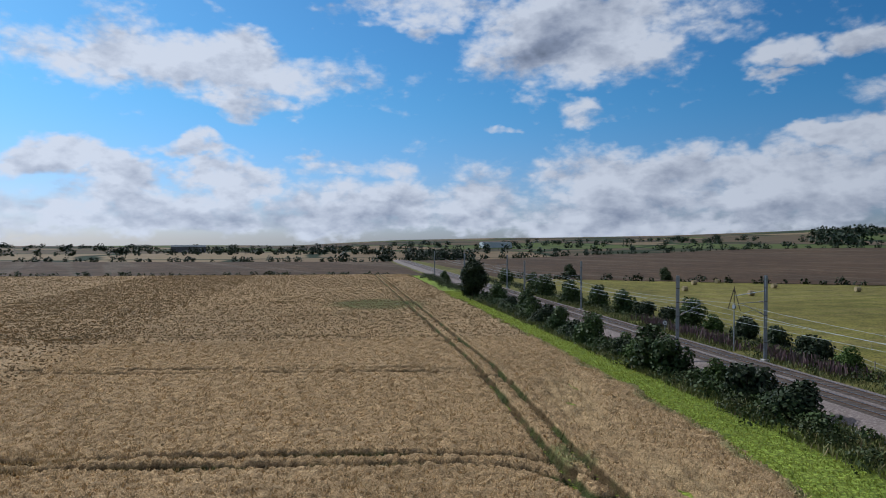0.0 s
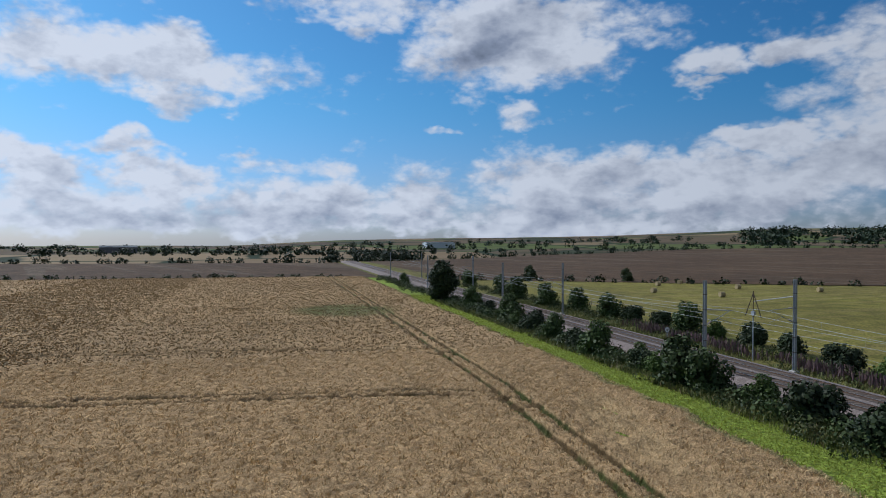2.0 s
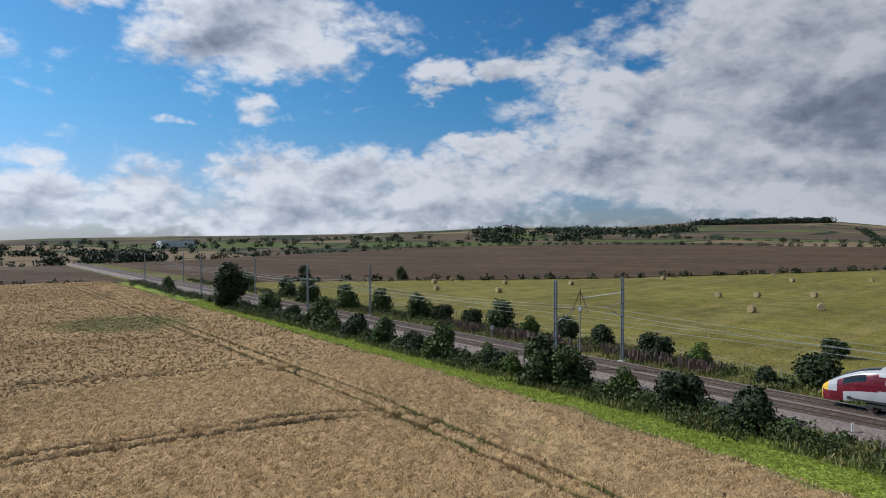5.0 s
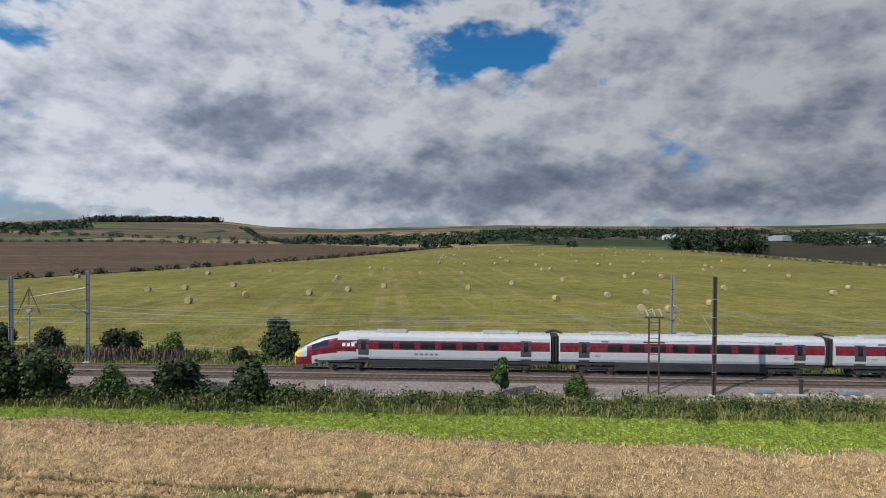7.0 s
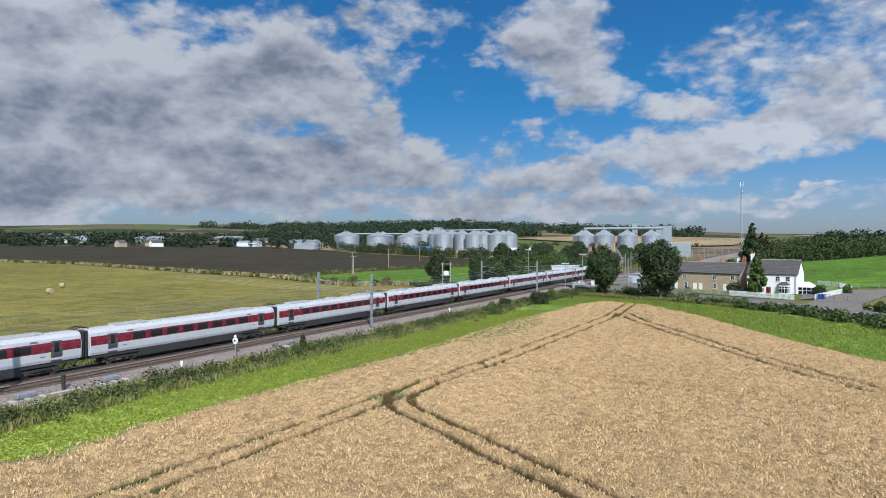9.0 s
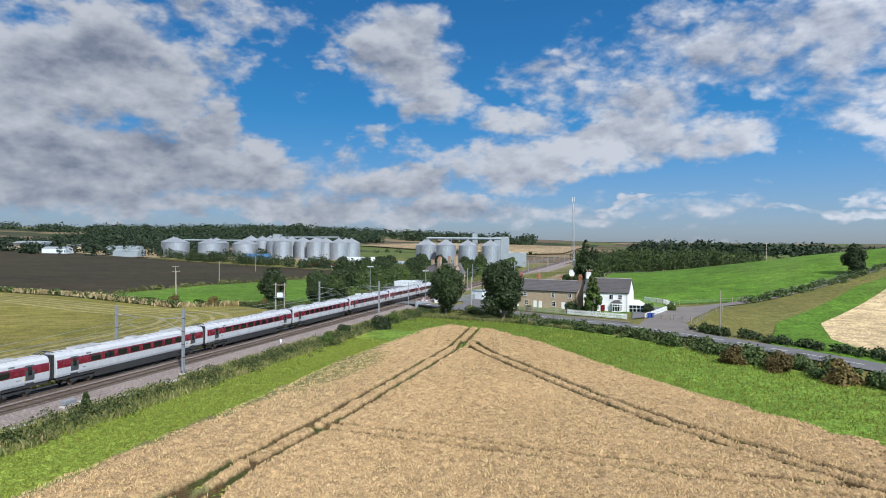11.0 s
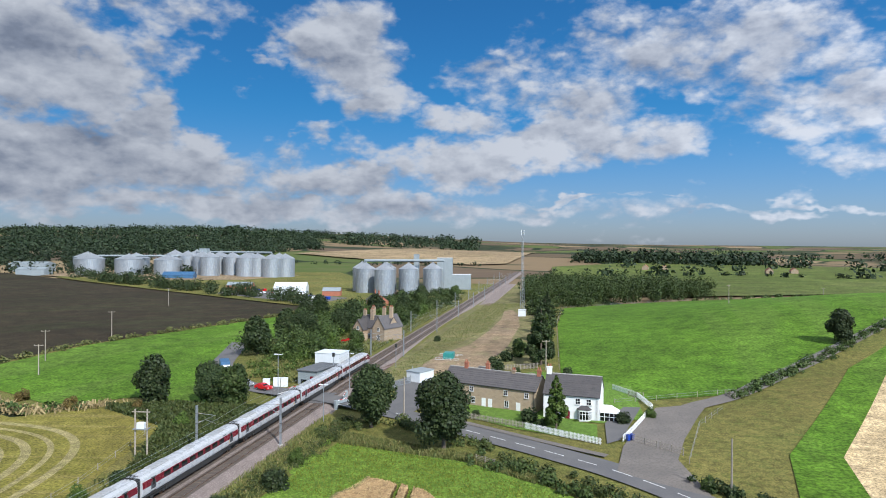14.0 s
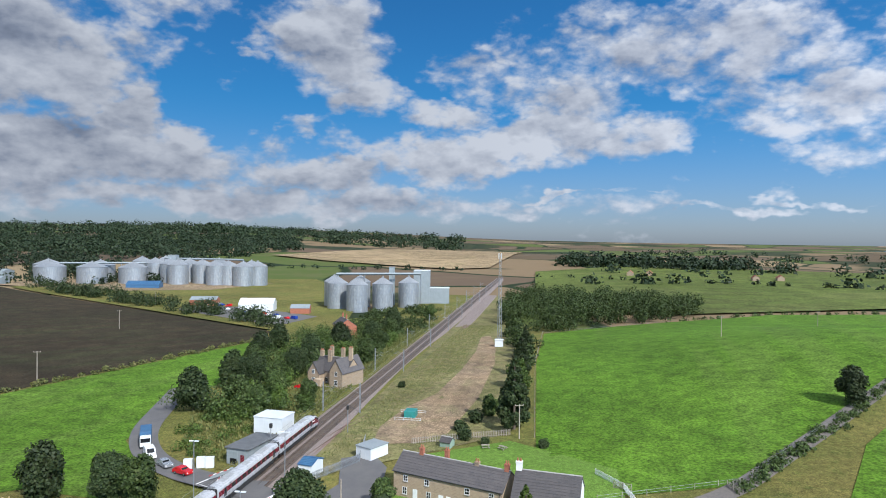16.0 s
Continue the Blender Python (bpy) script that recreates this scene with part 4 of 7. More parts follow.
def driving_car(parent, y, d):
    """An end car; its nose points along d (-1 south, +1 north)."""
    L = 12.6
    ks = [-L, 6.5, 7.4, 8.3, 9.2, 9.8, 10.4, 10.9, 11.4, 11.8, 12.15, 12.45, 12.66, 12.78]
    tops = list(np.interp(ks, [-L, 6.5, 7.6, 8.7, 9.8, 10.8, 11.7, 12.3, 12.78], [TOP, TOP, 3.77, 3.64, 3.36, 2.94, 2.42, 2.02, 1.60]))
    wid = list(np.interp(ks, [-L, 6.5, 7.6, 8.7, 9.8, 10.8, 11.7, 12.3, 12.6, 12.78], [1, 1, 0.995, 0.98, 0.945, 0.89, 0.79, 0.66, 0.54, 0.36]))
    bots = list(np.interp(ks, [-L, 6.5, 7.6, 8.7, 9.8, 10.8, 11.7, 12.5, 12.78], [BOT, BOT, 1.08, 0.98, 0.84, 0.66, 0.52, 0.46, 0.58]))
    bm = bmesh.new()
    loft(bm, [[(x, y + d * k, z) for x, z in section(W * w, t, b)] for k, t, w, b in zip(ks, tops, wid, bots)])
    body = part("driving_car", bm, COACH_WHITE, parent, "white driving car with sloping red and yellow nose")
    for extra in (COACH_YELLOW, COACH_RED, GLASS):
        body.data.materials.append(extra)
    for i, p in enumerate(body.data.polygons):
        k = (p.center.y - y) * d
        row = min(i % 14, 13 - i % 14)
        if k < 6.6:
            continue
        p.use_smooth = k < 12.76
        if k > 12.0 and (row >= 2 or k > 12.7):
            p.material_index = 1
        elif k > 11.0 and row <= 1:
            p.material_index = 2
        elif 8.4 < k < 12.0 and row >= 5:
            p.material_index = 3
        elif 9.3 < k < 10.9 and row == 3:
            p.material_index = 3
        elif 8.4 < k < 11.3 and row in (2, 3):
            p.material_index = 2
    ends = sorted((y - d * L, y + d * 6.4))
    side_panel("waist_band", ends[0] + 0.1, ends[1], 2.18, 3.06, 0.008, COACH_RED, body, "dark red window band")
    q = sorted((y + d * 6.4, y + d * 8.6))
    side_panel("brand_panel", q[0], q[1], 1.95, 3.06, 0.006, COACH_RED, body, "red flank panel", lean=0.0)
    for a in (6.75, 7.2, 7.65):
        side_panel("brand_mark", y + d * a - 0.15, y + d * a + 0.15, 2.45, 2.80, 0.014, WHITE_PAINT, body, "white mark on the red flank")
    for yy in (y - d * 10.2, y + d * 5.7):
        side_panel("door", yy - 0.52, yy + 0.52, 1.16, 3.16, 0.022, COACH_DOOR, body, "dark grey sliding door")
        side_panel("door_window", yy - 0.22, yy + 0.22, 2.15, 3.0, 0.030, GLASS, body)
    for k in range(6):
        yy = y - d * (6.8 - 2.06 * k)
        side_panel("window", yy - 0.72, yy + 0.72, 2.28, 2.94, 0.018, GLASS, body, "dark tinted window")
    for k in range(5):
        yy = y - d * (1.5 - 0.5 * k)
        side_panel("name_mark", yy - 0.16, yy + 0.16, 1.66, 1.84, 0.010, CLAD_DARK, body, "dark mark on the white side")
    bm = bmesh.new()
    a, b = sorted((y - d * 7.0, y + d * 5.0))
    box(bm, -1.18, a, 0.42, 1.18, b, 1.12, 0.06)
    a, b = sorted((y - d * 12.4, y + d * 10.6))
    box(bm, -1.22, a, 0.88, 1.22, b, 1.12)
    part("underframe", bm, COACH_GREY, body, "dark grey equipment skirt")
    for x in (-0.55, 0.55):
        bm = bmesh.new()
        box(bm, x * 1.1 - 0.14, y + d * 12.05 - 0.22, 1.62, x * 1.1 + 0.14, y + d * 12.05 + 0.16, 1.78, 0.04)
        part("headlight", bm, WHITE_PAINT, body, "headlight under the windscreen")
    bogie(y - d * 8.9, body)
    bogie(y + d * 7.6, body)
    roof_gear(body, [tuple(sorted((y - d * 9.5, y - d * 6.0))), tuple(sorted((y + d * 1.5, y + d * 4.6)))])


def train(x, nose_y):
    t = thing("train", (x, 0, 0), label="long white electric express train with red window band", category="train")
    y = nose_y + 12.75
    driving_car(t, y, -1)
    for k in range(7):
        gangway(t, y + 13.0)
        y += 26.0
        coach(t, y, k % 2 == 0)
    gangway(t, y + 13.0)
    driving_car(t, y + 26.0, 1)


train(4.12, TRAIN_NOSE)


# ------------------------------------------------------------ overhead line
def mast(x, y, h, side, mat, label, arm=True, lattice=False):
    """A mast with its bracket over the near track; side: +1 when the tracks lie east of it."""
    t = thing("catenary_mast", (x, y, 0), label=label, category="mast", group="catenary masts")
    bm = bmesh.new()
    for a in (-0.13, 0.13):
        box(bm, -0.14, a - 0.02, -1.2, 0.14, a + 0.02, h)
    box(bm, -0.02, -0.13, -1.2, 0.02, 0.13, h)
    part("post", bm, mat, t)
    slab("footing", (-0.4, -0.4, -1.1, 0.4, 0.4, -0.45), CONCRETE, t, bevel=0.05)
    for z in np.arange(1.5, h - 0.5, 1.6):
        slab("band", (-0.16, -0.16, z, 0.16, 0.16, z + 0.06), STEEL_DARK if mat is not STEEL_DARK else STEEL_GREY, t)
    if arm:
        r = 3.3 * side
        bm = bmesh.new()
        rod(bm, (0.1 * side, 0, 6.35), (r, 0, 6.15), 0.035)
        rod(bm, (0.1 * side, 0, 4.7), (r - 0.3 * side, 0, 6.1), 0.035)
        rod(bm, (0.1 * side, 0, 6.35), (0.25 * side, 0, 4.75), 0.02)
        rod(bm, (1.6 * side, 0, 5.35), (r, 0, 4.85), 0.025)
        part("bracket", bm, STEEL_GREY, t, "tubular registration bracket")
        for a, b in (((0.35, 6.34), (0.85, 6.31)), ((0.4, 4.88), (0.8, 5.15))):
            bm = bmesh.new()
            for k in range(5):
                f = k / 5
                px, pz = a[0] + (b[0] - a[0]) * f, a[1] + (b[1] - a[1]) * f
                rod(bm, (px * side, 0, pz), ((px + 0.06) * side, 0, pz + 0.01), 0.09)
            part("insulator", bm, CERAMIC, t)
    return t


NEAR_MASTS = [(-75, 7.5), (-22.4, 9.9), (41.2, 9.4), (103, 9.2), (167, 9.2), (229, 9.0), (-143, 7.5)]
FAR_MASTS = [(-76, 7.5), (-22, 9.6), (40.5, 9.4), (98.5, 9.2), (157, 9.2), (222, 9.0), (-135, 7.6)]
for y, h in NEAR_MASTS:
    dark = abs(y + 22.4) < 1
    mast(-2.75, y, h, 1, STEEL_DARK if dark else STEEL_GREY, "dark rusty steel catenary mast" if dark else "grey steel catenary mast beside the track")
for y, h in FAR_MASTS:
    mast(8.0, y, h, -1, STEEL_GREY, "grey steel catenary mast beside the track")
for k in range(9):
    for x, s in ((-2.75, 1), (7.6, -1)):
        mast(x, -232 - k * 55, 7.6, s, STEEL_GREY, "grey steel catenary mast beside the track")


def wires():
    knots = sorted({round(y) for y, h in NEAR_MASTS} | {-232 - k * 55 for k in range(9)})
    for x in (0.72, 4.12):
        t = thing("overhead_line", label="thin contact wire and sagging catenary above the track", category="wire", kind="structure")
        bm = bmesh.new()
        for a, b in zip(knots, knots[1:]):
            rod(bm, (x, a, 4.75), (x, b, 4.75), 0.016, seg=4)
        part("contact_wire", bm, WIRE, t)
        bm = bmesh.new()
        for a, b in zip(knots, knots[1:]):
            prev = None
            for k in range(9):
                f = k / 8
                q = (x, a + (b - a) * f, 6.15 - 3.4 * f * (1 - f) * 1.0)
                if prev:
                    rod(bm, prev, q, 0.018, seg=4)
                    if k < 8:
                        rod(bm, q, (x, q[1], 4.76), 0.008, seg=4)
                prev = q
        part("catenary_wire", bm, WIRE, t)


wires()


def lattice_tower(x, y):
    t = thing("lattice_post", (x, y, 0), label="dark lattice switch post with insulators on top", category="post")
    bm = bmesh.new()
    for a in (-0.45, 0.45):
        box(bm, -0.06, a - 0.06, -1.1, 0.06, a + 0.06, 6.2)
    for z in np.arange(0.2, 6.1, 0.7):
        box(bm, -0.03, -0.45, z, 0.03, 0.45, z + 0.05)
    part("frame", bm, STEEL_DARK, t)
    bm = bmesh.new()
    box(bm, -0.1, -0.8, 6.2, 0.1, 0.8, 6.35)
    part("crossarm", bm, STEEL_DARK, t)
    slab("crossarm", (-0.1, -0.9, 4.0, 0.1, 0.9, 4.12), STEEL_DARK, t)
    bm = bmesh.new()
    for a in (-0.7, -0.1, 0.5):
        rod(bm, (0, a, 6.35), (0.3, a + 0.2, 7.0), 0.06)
        rod(bm, (0.3, a + 0.2, 7.0), (1.2, a + 0.9, 6.5), 0.03)
    part("insulator", bm, CERAMIC, t, "pale insulator rods")


lattice_tower(-2.7, -17.2)


# spring and tension gear seen beyond the far track
def tension_gear(x, y):
    t = thing("tensioner", (x, y, 0), label="grey tripod wire tensioner frame beyond the far track", category="wire anchor")
    bm = bmesh.new()
    rod(bm, (0, -1.3, 4.6), (0.0, 0, 7.4), 0.05)
    rod(bm, (0, 1.3, 4.6), (0.0, 0, 7.4), 0.05)
    rod(bm, (0, 0, 4.4), (0.0, 0, 7.6), 0.05)
    part("frame", bm, STEEL_DARK, t)
    bm = bmesh.new()
    rod(bm, (-0.1, 0, 5.0), (0.1, 0, 5.0), 0.3, seg=14)
    part("pulley", bm, STEEL_GREY, t)
    bm = bmesh.new()
    rod(bm, (0.1, 0, 6.4), (8.0 - x, 40.5 - y, 7.6), 0.05)
    rod(bm, (0, 0, 4.5), (0, 0, -1.0), 0.07)
    part("brace", bm, STEEL_GREY, t)


tension_gear(8.6, 47.5)


def sign_disc(x, y, h, label, bars=True):
    t = thing("speed_sign", (x, y, 0), label=label, category="sign")
    bm = bmesh.new()
    rod(bm, (0, 0, -1.1), (0, 0, h), 0.05)
    part("post", bm, STEEL_GREY, t)
    bm = bmesh.new()
    rod(bm, (0, -0.02, h), (0, 0.02, h), 0.42, seg=24)
    part("rim", bm, SIGN_BLACK, t, "dark ring")
    bm = bmesh.new()
    rod(bm, (0, -0.032, h), (0, 0.032, h), 0.34, seg=24)
    face = part("face", bm, WHITE_PAINT, t, "white disc")
    cu = bpy.data.curves.new("digits", "FONT")
    cu.body, cu.size, cu.align_x, cu.align_y, cu.extrude = "50", 0.42, "CENTER", "CENTER", 0.004
    cu.materials.append(SIGN_BLACK)
    tx = new("digits", cu)
    tx.parent = t
    tx.matrix_local = pose(0, -0.04, h, 90, 0, 0)
    return t


sign_disc(7.6, 63.3, 0.95, "round white speed sign reading 50 on a short post")

# ------------------------------------------------------------ plants


def quads_mesh(name, centre, u, v, mat):
    """A mesh of loose leaves: centres and two half axes, each an array of points."""
    n = len(centre)
    co = np.stack([centre - u - v, centre + u - v, centre + u + v, centre - u + v], 1).reshape(-1, 3)
    me = bpy.data.meshes.new(name)
    me.vertices.add(4 * n)
    me.vertices.foreach_set("co", co.ravel())
    me.loops.add(4 * n)
    me.loops.foreach_set("vertex_index", np.arange(4 * n))
    me.polygons.add(n)
    me.polygons.foreach_set("loop_start", np.arange(0, 4 * n, 4))
    me.materials.append(mat)
    me.update(calc_edges=True)
    return me


def unit(a):
    return a / np.maximum(np.linalg.norm(a, axis=-1, keepdims=True), 1e-9)


def leaf_mesh(name, lumps, n, size, mat, r, flat=0.35):
    """Leaves on the skins of round lumps (x, y, z, radius)."""
    L = np.array(lumps, float)
    w = L[:, 3] ** 2
    pick = r.choice(len(L), n, p=w / w.sum())
    d = unit(r.normal(size=(n, 3)))
    rad = L[pick, 3] * r.uniform(0.62, 1.08, n)
    c = L[pick, :3] + d * rad[:, None]
    nrm = unit(d + r.normal(size=(n, 3)) * 0.65 + np.array([0, 0, flat]))
    u = unit(np.cross(nrm, r.normal(size=(n, 3))))
    v = np.cross(nrm, u)
    s = size * r.uniform(0.6, 1.35, n)
    return quads_mesh(name, c, u * s[:, None], v * (s * r.uniform(0.5, 0.9, n))[:, None], mat)


def lumps_ball(r, n, w, h, z0, pointed=0.0):
    out = []
    for _ in range(n):
        d = unit(r.normal(size=3))
        k = r.uniform(0.25, 0.72)
        z = z0 + h * (0.5 + 0.5 * d[2] * k / 0.72 * 0.9)
        f = (z - z0) / h
        taper = 1.0 - pointed * f
        out.append((d[0] * w / 2 * k * taper, d[1] * w / 2 * k * taper, z, w * r.uniform(0.15, 0.25) * (taper + 0.15)))
    return out


def make_tree(name, h, w, seed, leaf, n=5200, size=0.30, clear=0.18, pointed=0.25, label="", lumps=26):
    r = np.random.RandomState(seed)
    t = thing(name, label=label, category="tree")
    bm = bmesh.new()
    rod(bm, (0, 0, -0.6), (0, 0, h * 0.35), h * 0.026, h * 0.019)
    rod(bm, (0, 0, h * 0.35), (0.1, 0, h * 0.8), h * 0.019, h * 0.006)
    part("trunk", bm, BARK, t)
    for k in range(6):
        a = k * 1.05 + r.uniform(-0.3, 0.3)
        z = h * r.uniform(0.18, 0.45)
        bm = bmesh.new()
        e = Vector((math.cos(a) * w * 0.3, math.sin(a) * w * 0.3, z + h * 0.22))
        rod(bm, (0, 0, z), e * 0.55 + Vector((0, 0, z * 0.42)), h * 0.010, h * 0.007, 6)
        rod(bm, e * 0.55 + Vector((0, 0, z * 0.42)), e, h * 0.007, h * 0.003, 6)
        part("limb", bm, BARK, t)
    L = lumps_ball(r, lumps, w, h * (1 - clear), h * clear, pointed)
    ob = new("crown", leaf_mesh("crown", L, n, size, leaf, r))
    ob.parent = t
    return t


def make_conifer(name, h, w, seed, leaf, n=5000, label=""):
    r = np.random.RandomState(seed)
    t = thing(name, label=label, category="tree")
    bm = bmesh.new()
    rod(bm, (0, 0, -0.6), (0, 0, h * 0.92), h * 0.022, h * 0.004)
    part("trunk", bm, BARK, t)
    L = []
    for k in range(46):
        f = (k + r.uniform(0, 1)) / 46
        z = h * (0.12 + 0.86 * f)
        rr = w / 2 * (1 - f) ** 0.75 * r.uniform(0.5, 0.95)
        a = r.uniform(0, 6.28)
        L.append((math.cos(a) * rr, math.sin(a) * rr, z, w * 0.15 * (1.25 - f)))
    ob = new("crown", leaf_mesh("crown", L, n, 0.24, leaf, r, flat=-0.1))
    ob.parent = t
    return t


def make_bush(name, h, w, seed, leaf, n=1500, size=0.17, label="", category="bush"):
    r = np.random.RandomState(seed)
    t = thing(name, label=label, category=category)
    bm = bmesh.new()
    for k in range(5):
        a = k * 1.26
        rod(bm, (0.1 * math.cos(a), 0.1 * math.sin(a), -0.5), (w * 0.25 * math.cos(a), w * 0.25 * math.sin(a), h * 0.6), 0.05, 0.02, 5)
    part("stem", bm, BARK, t)
    L = lumps_ball(r, 13, w, h, 0.0, 0.2) + [(r.uniform(-0.3, 0.3) * w, r.uniform(-0.3, 0.3) * w, 0.3, w * 0.2) for _ in range(4)]
    ob = new("foliage", leaf_mesh("foliage", L, n, size, leaf, r))
    ob.parent = t
    return t


def plant(kind, places):
    """Copies of one plant: x, y, size, turn."""
    first = True
    for x, y, s, a in places:
        m = pose(x, y, ground_at(x, y) - 0.05, 0, 0, a)
        ob = kind if first else copy_thing(kind, m)
        first = False
        ob.matrix_basis = m
        ob.scale = (s, s, s)


bush_a = make_bush("hawthorn_bush", 4.0, 5.0, 11, LEAF, 3000, 0.145, "dense dark green hawthorn bush on the verge")
bush_b = make_bush("hawthorn_bush", 3.6, 4.6, 12, LEAF_DARK, 2800, 0.14, "dense dark green hawthorn bush on the verge")
bush_c = make_bush("elder_bush", 3.2, 4.4, 13, LEAF_LIGHT, 3600, 0.12, "lighter green elder bush on the verge")
bush_d = make_bush("rusty_bush", 2.6, 4.2, 14, LEAF_RUST, 3200, 0.11, "hawthorn bush turning rusty brown")
for k in (bush_a, bush_b, bush_c, bush_d):
    k["group"] = "lineside bushes"
plant(bush_a, [(-6.9, 39, 1.15, 20), (-6.7, 36.0, 1.0, 120), (-7.4, 56, 1.05, 200), (-5.3, 91, 1.15, 60), (-5.5, 114, 1.1, 90), (-7.0, 70, 0.9, 240), (14.6, 105, 1.1, 10), (13.9, 91, 1.1, 100), (16.2, 71, 1.15, 170), (11.8, 114.5, 1.2, 33), (14, 150, 1.2, 66), (13, 178, 1.2, 150), (-5, 190, 0.9, 80), (48, 212, 1.2, 66), (76, 190, 1.1, 66), (12, 133, 1.3, 0)])
plant(bush_b, [(-5.7, 18.0, 1.05, 0), (-5.0, 24.3, 1.1, 140), (-7.1, 62, 0.9, 70), (-6.2, 79, 1.1, 30), (13.6, 21, 1.15, 220), (17.0, 57.5, 1.1, 40), (17.4, 51, 0.95, 210), (14.0, 40, 1.05, 80), (15.5, 86, 1.0, 300), (-5.8, -117, 0.6, 0), (11.7, -103, 0.6, 60), (12.1, -122, 0.75, 150), (-6, 103, 0.9, 10), (32.7, 27, 0.8, 55), (-10.1, -125, 0.9, 20), (16.8, 79, 0.9, 280), (-6.5, 47, 0.8, 90), (11, 25, 0.6, 10)])
plant(bush_c, [(-4.3, 31, 0.7, 0), (-3.4, -10.4, 0.6, 90), (-8.6, -104, 0.6, 20), (13.0, -115, 0.7, 150), (-5.0, 50.0, 0.7, 30), (-6.8, 44, 0.7, 110), (12.8, 33.5, 0.8, 80), (-7.0, 85, 0.7, 120), (16, 64, 0.8, 10), (-5, 97, 0.7, 40), (-9, -135, 0.7, 10), (20, -150, 0.8, 30), (-70, -135, 0.55, 0), (-67, -171, 0.6, 0)])
plant(bush_d, [(-70, -103, 1.0, 0), (-75, -99, 1.0, 90), (-80, -93, 1.1, 200), (50, -158, 1.0, 20), (66, -163, 0.9, 120), (-9.5, -128, 0.5, 30), (36, -160, 0.8, 70)])
sapling = make_tree("sapling", 4.0, 2.2, 21, LEAF, 1500, 0.13, 0.08, 0.4, "slim young ash sapling on the verge", 12)
plant(sapling, [(-3.9, -3.8, 0.95, 0), (-4.5, -58, 0.5, 90)])
oak = make_tree("tree", 9.5, 9.0, 22, LEAF_DARK, 8500, 0.22, 0.04, 0.25, "rounded dark green tree beside the line", 30)
plant(oak, [(-8.0, 131, 1.0, 0), (37, -167, 1.05, 50), (42, -226, 1.25, 130), (-126, -234, 0.95, 20), (30, -285, 1.3, 80), (45, -255, 1.2, 10), (58, -320, 1.2, 200), (34, -330, 1.2, 150), (56, -300, 1.15, 45), (24, -345, 1.1, 75), (26, -395, 1.2, 15)])
maple = make_tree("maple_tree", 12.5, 9.8, 23, LEAF_DARK, 22000, 0.155, 0.05, 0.45, "tall dense dark maple tree by the road", 36)
plant(maple, [(-14.6, -157, 1.08, 0), (-30.4, -146, 1.2, 120), (23.3, -166, 0.88, 60), (36, -250, 1.1, 200), (30, -268, 1.0, 10)])
ash = make_tree("ash_tree", 10.0, 8.5, 24, LEAF, 7500, 0.22, 0.06, 0.3, "leafy mid green ash tree", 28)
plant(ash, [(18.3, -167, 0.95, 0), (22, -224, 0.9, 80), (15, -240, 0.75, 160), (24, -240, 0.95, 30), (33, -232, 1.0, 270), (14, -300, 1.0, 20), (17, -330, 1.0, 110), (20, -360, 1.1, 200), (-24.5, -171.5, 0.62, 40), (-38, -232, 0.6, 90), (-42, -240, 0.65, 10), (47, -275, 1.1, 70), (14, -440, 1.0, 30)])
light = make_tree("lime_tree", 8.0, 7.5, 25, LEAF_LIGHT, 6500, 0.2, 0.06, 0.3, "light green broadleaf tree near the station", 24)
plant(light, [(20, -232, 0.9, 0), (12, -231, 0.7, 100), (24, -300, 1.0, 50), (-44, -262, 1.15, 80), (33, -310, 1.0, 170), (-43, -176, 0.5, 0)])
cypress = make_conifer("cypress_tree", 17.5, 8.5, 26, LEAF_DARK, 8000, "tall dark cypress tree beside the goods yard")
plant(cypress, [(-44.5, -221, 1.0, 0), (-44, -236, 0.85, 90), (-44.5, -280, 0.8, 40), (-45, -310, 0.75, 10)])
pine = make_conifer("garden_conifer", 10.2, 4.6, 27, LEAF_LIGHT, 2600, "slender yellowish green conifer in the front garden")
plant(pine, [(-48.9, -161.2, 1.0, 0)])
shrub = make_bush("garden_shrub", 2.6, 2.8, 28, LEAF_DARK, 1300, 0.13, "clipped round dark garden shrub")
plant(shrub, [(-61.3, -166.5, 1.0, 0), (-46.3, -161.6, 0.8, 60), (-43.6, -165, 1.2, 30), (-33, -167.6, 0.6, 0), (-51.5, -208, 0.9, 20), (-38.4, -209.5, 0.75, 10), (-33.5, -212, 1.3, 70), (-31.5, -219, 1.2, 20), (-34.5, -226, 1.4, 50), (-7.5, -262, 0.9, 0)])


def scatter_poly(r, pts, n):
    xs, ys = [p[0] for p in pts], [p[1] for p in pts]
    out = []
    while len(out) < n:
        x, y = r.uniform(min(xs), max(xs)), r.uniform(min(ys), max(ys))
        inside = False
        for (ax, ay), (bx, by) in zip(pts, pts[1:] + pts[:1]):
            if (ay > y) != (by > y) and x < (bx - ax) * (y - ay) / (by - ay) + ax:
                inside = not inside
        if inside:
            out.append((x, y))
    return out


def along(r, line, gap, wobble):
    out = []
    for (ax, ay), (bx, by) in zip(line, line[1:]):
        n = max(1, int(math.hypot(bx - ax, by - ay) / gap))
        for k in range(n):
            f = (k + r.uniform(0, 1)) / n
            out.append((ax + (bx - ax) * f + r.normal() * wobble, ay + (by - ay) * f + r.normal() * wobble))
    return out


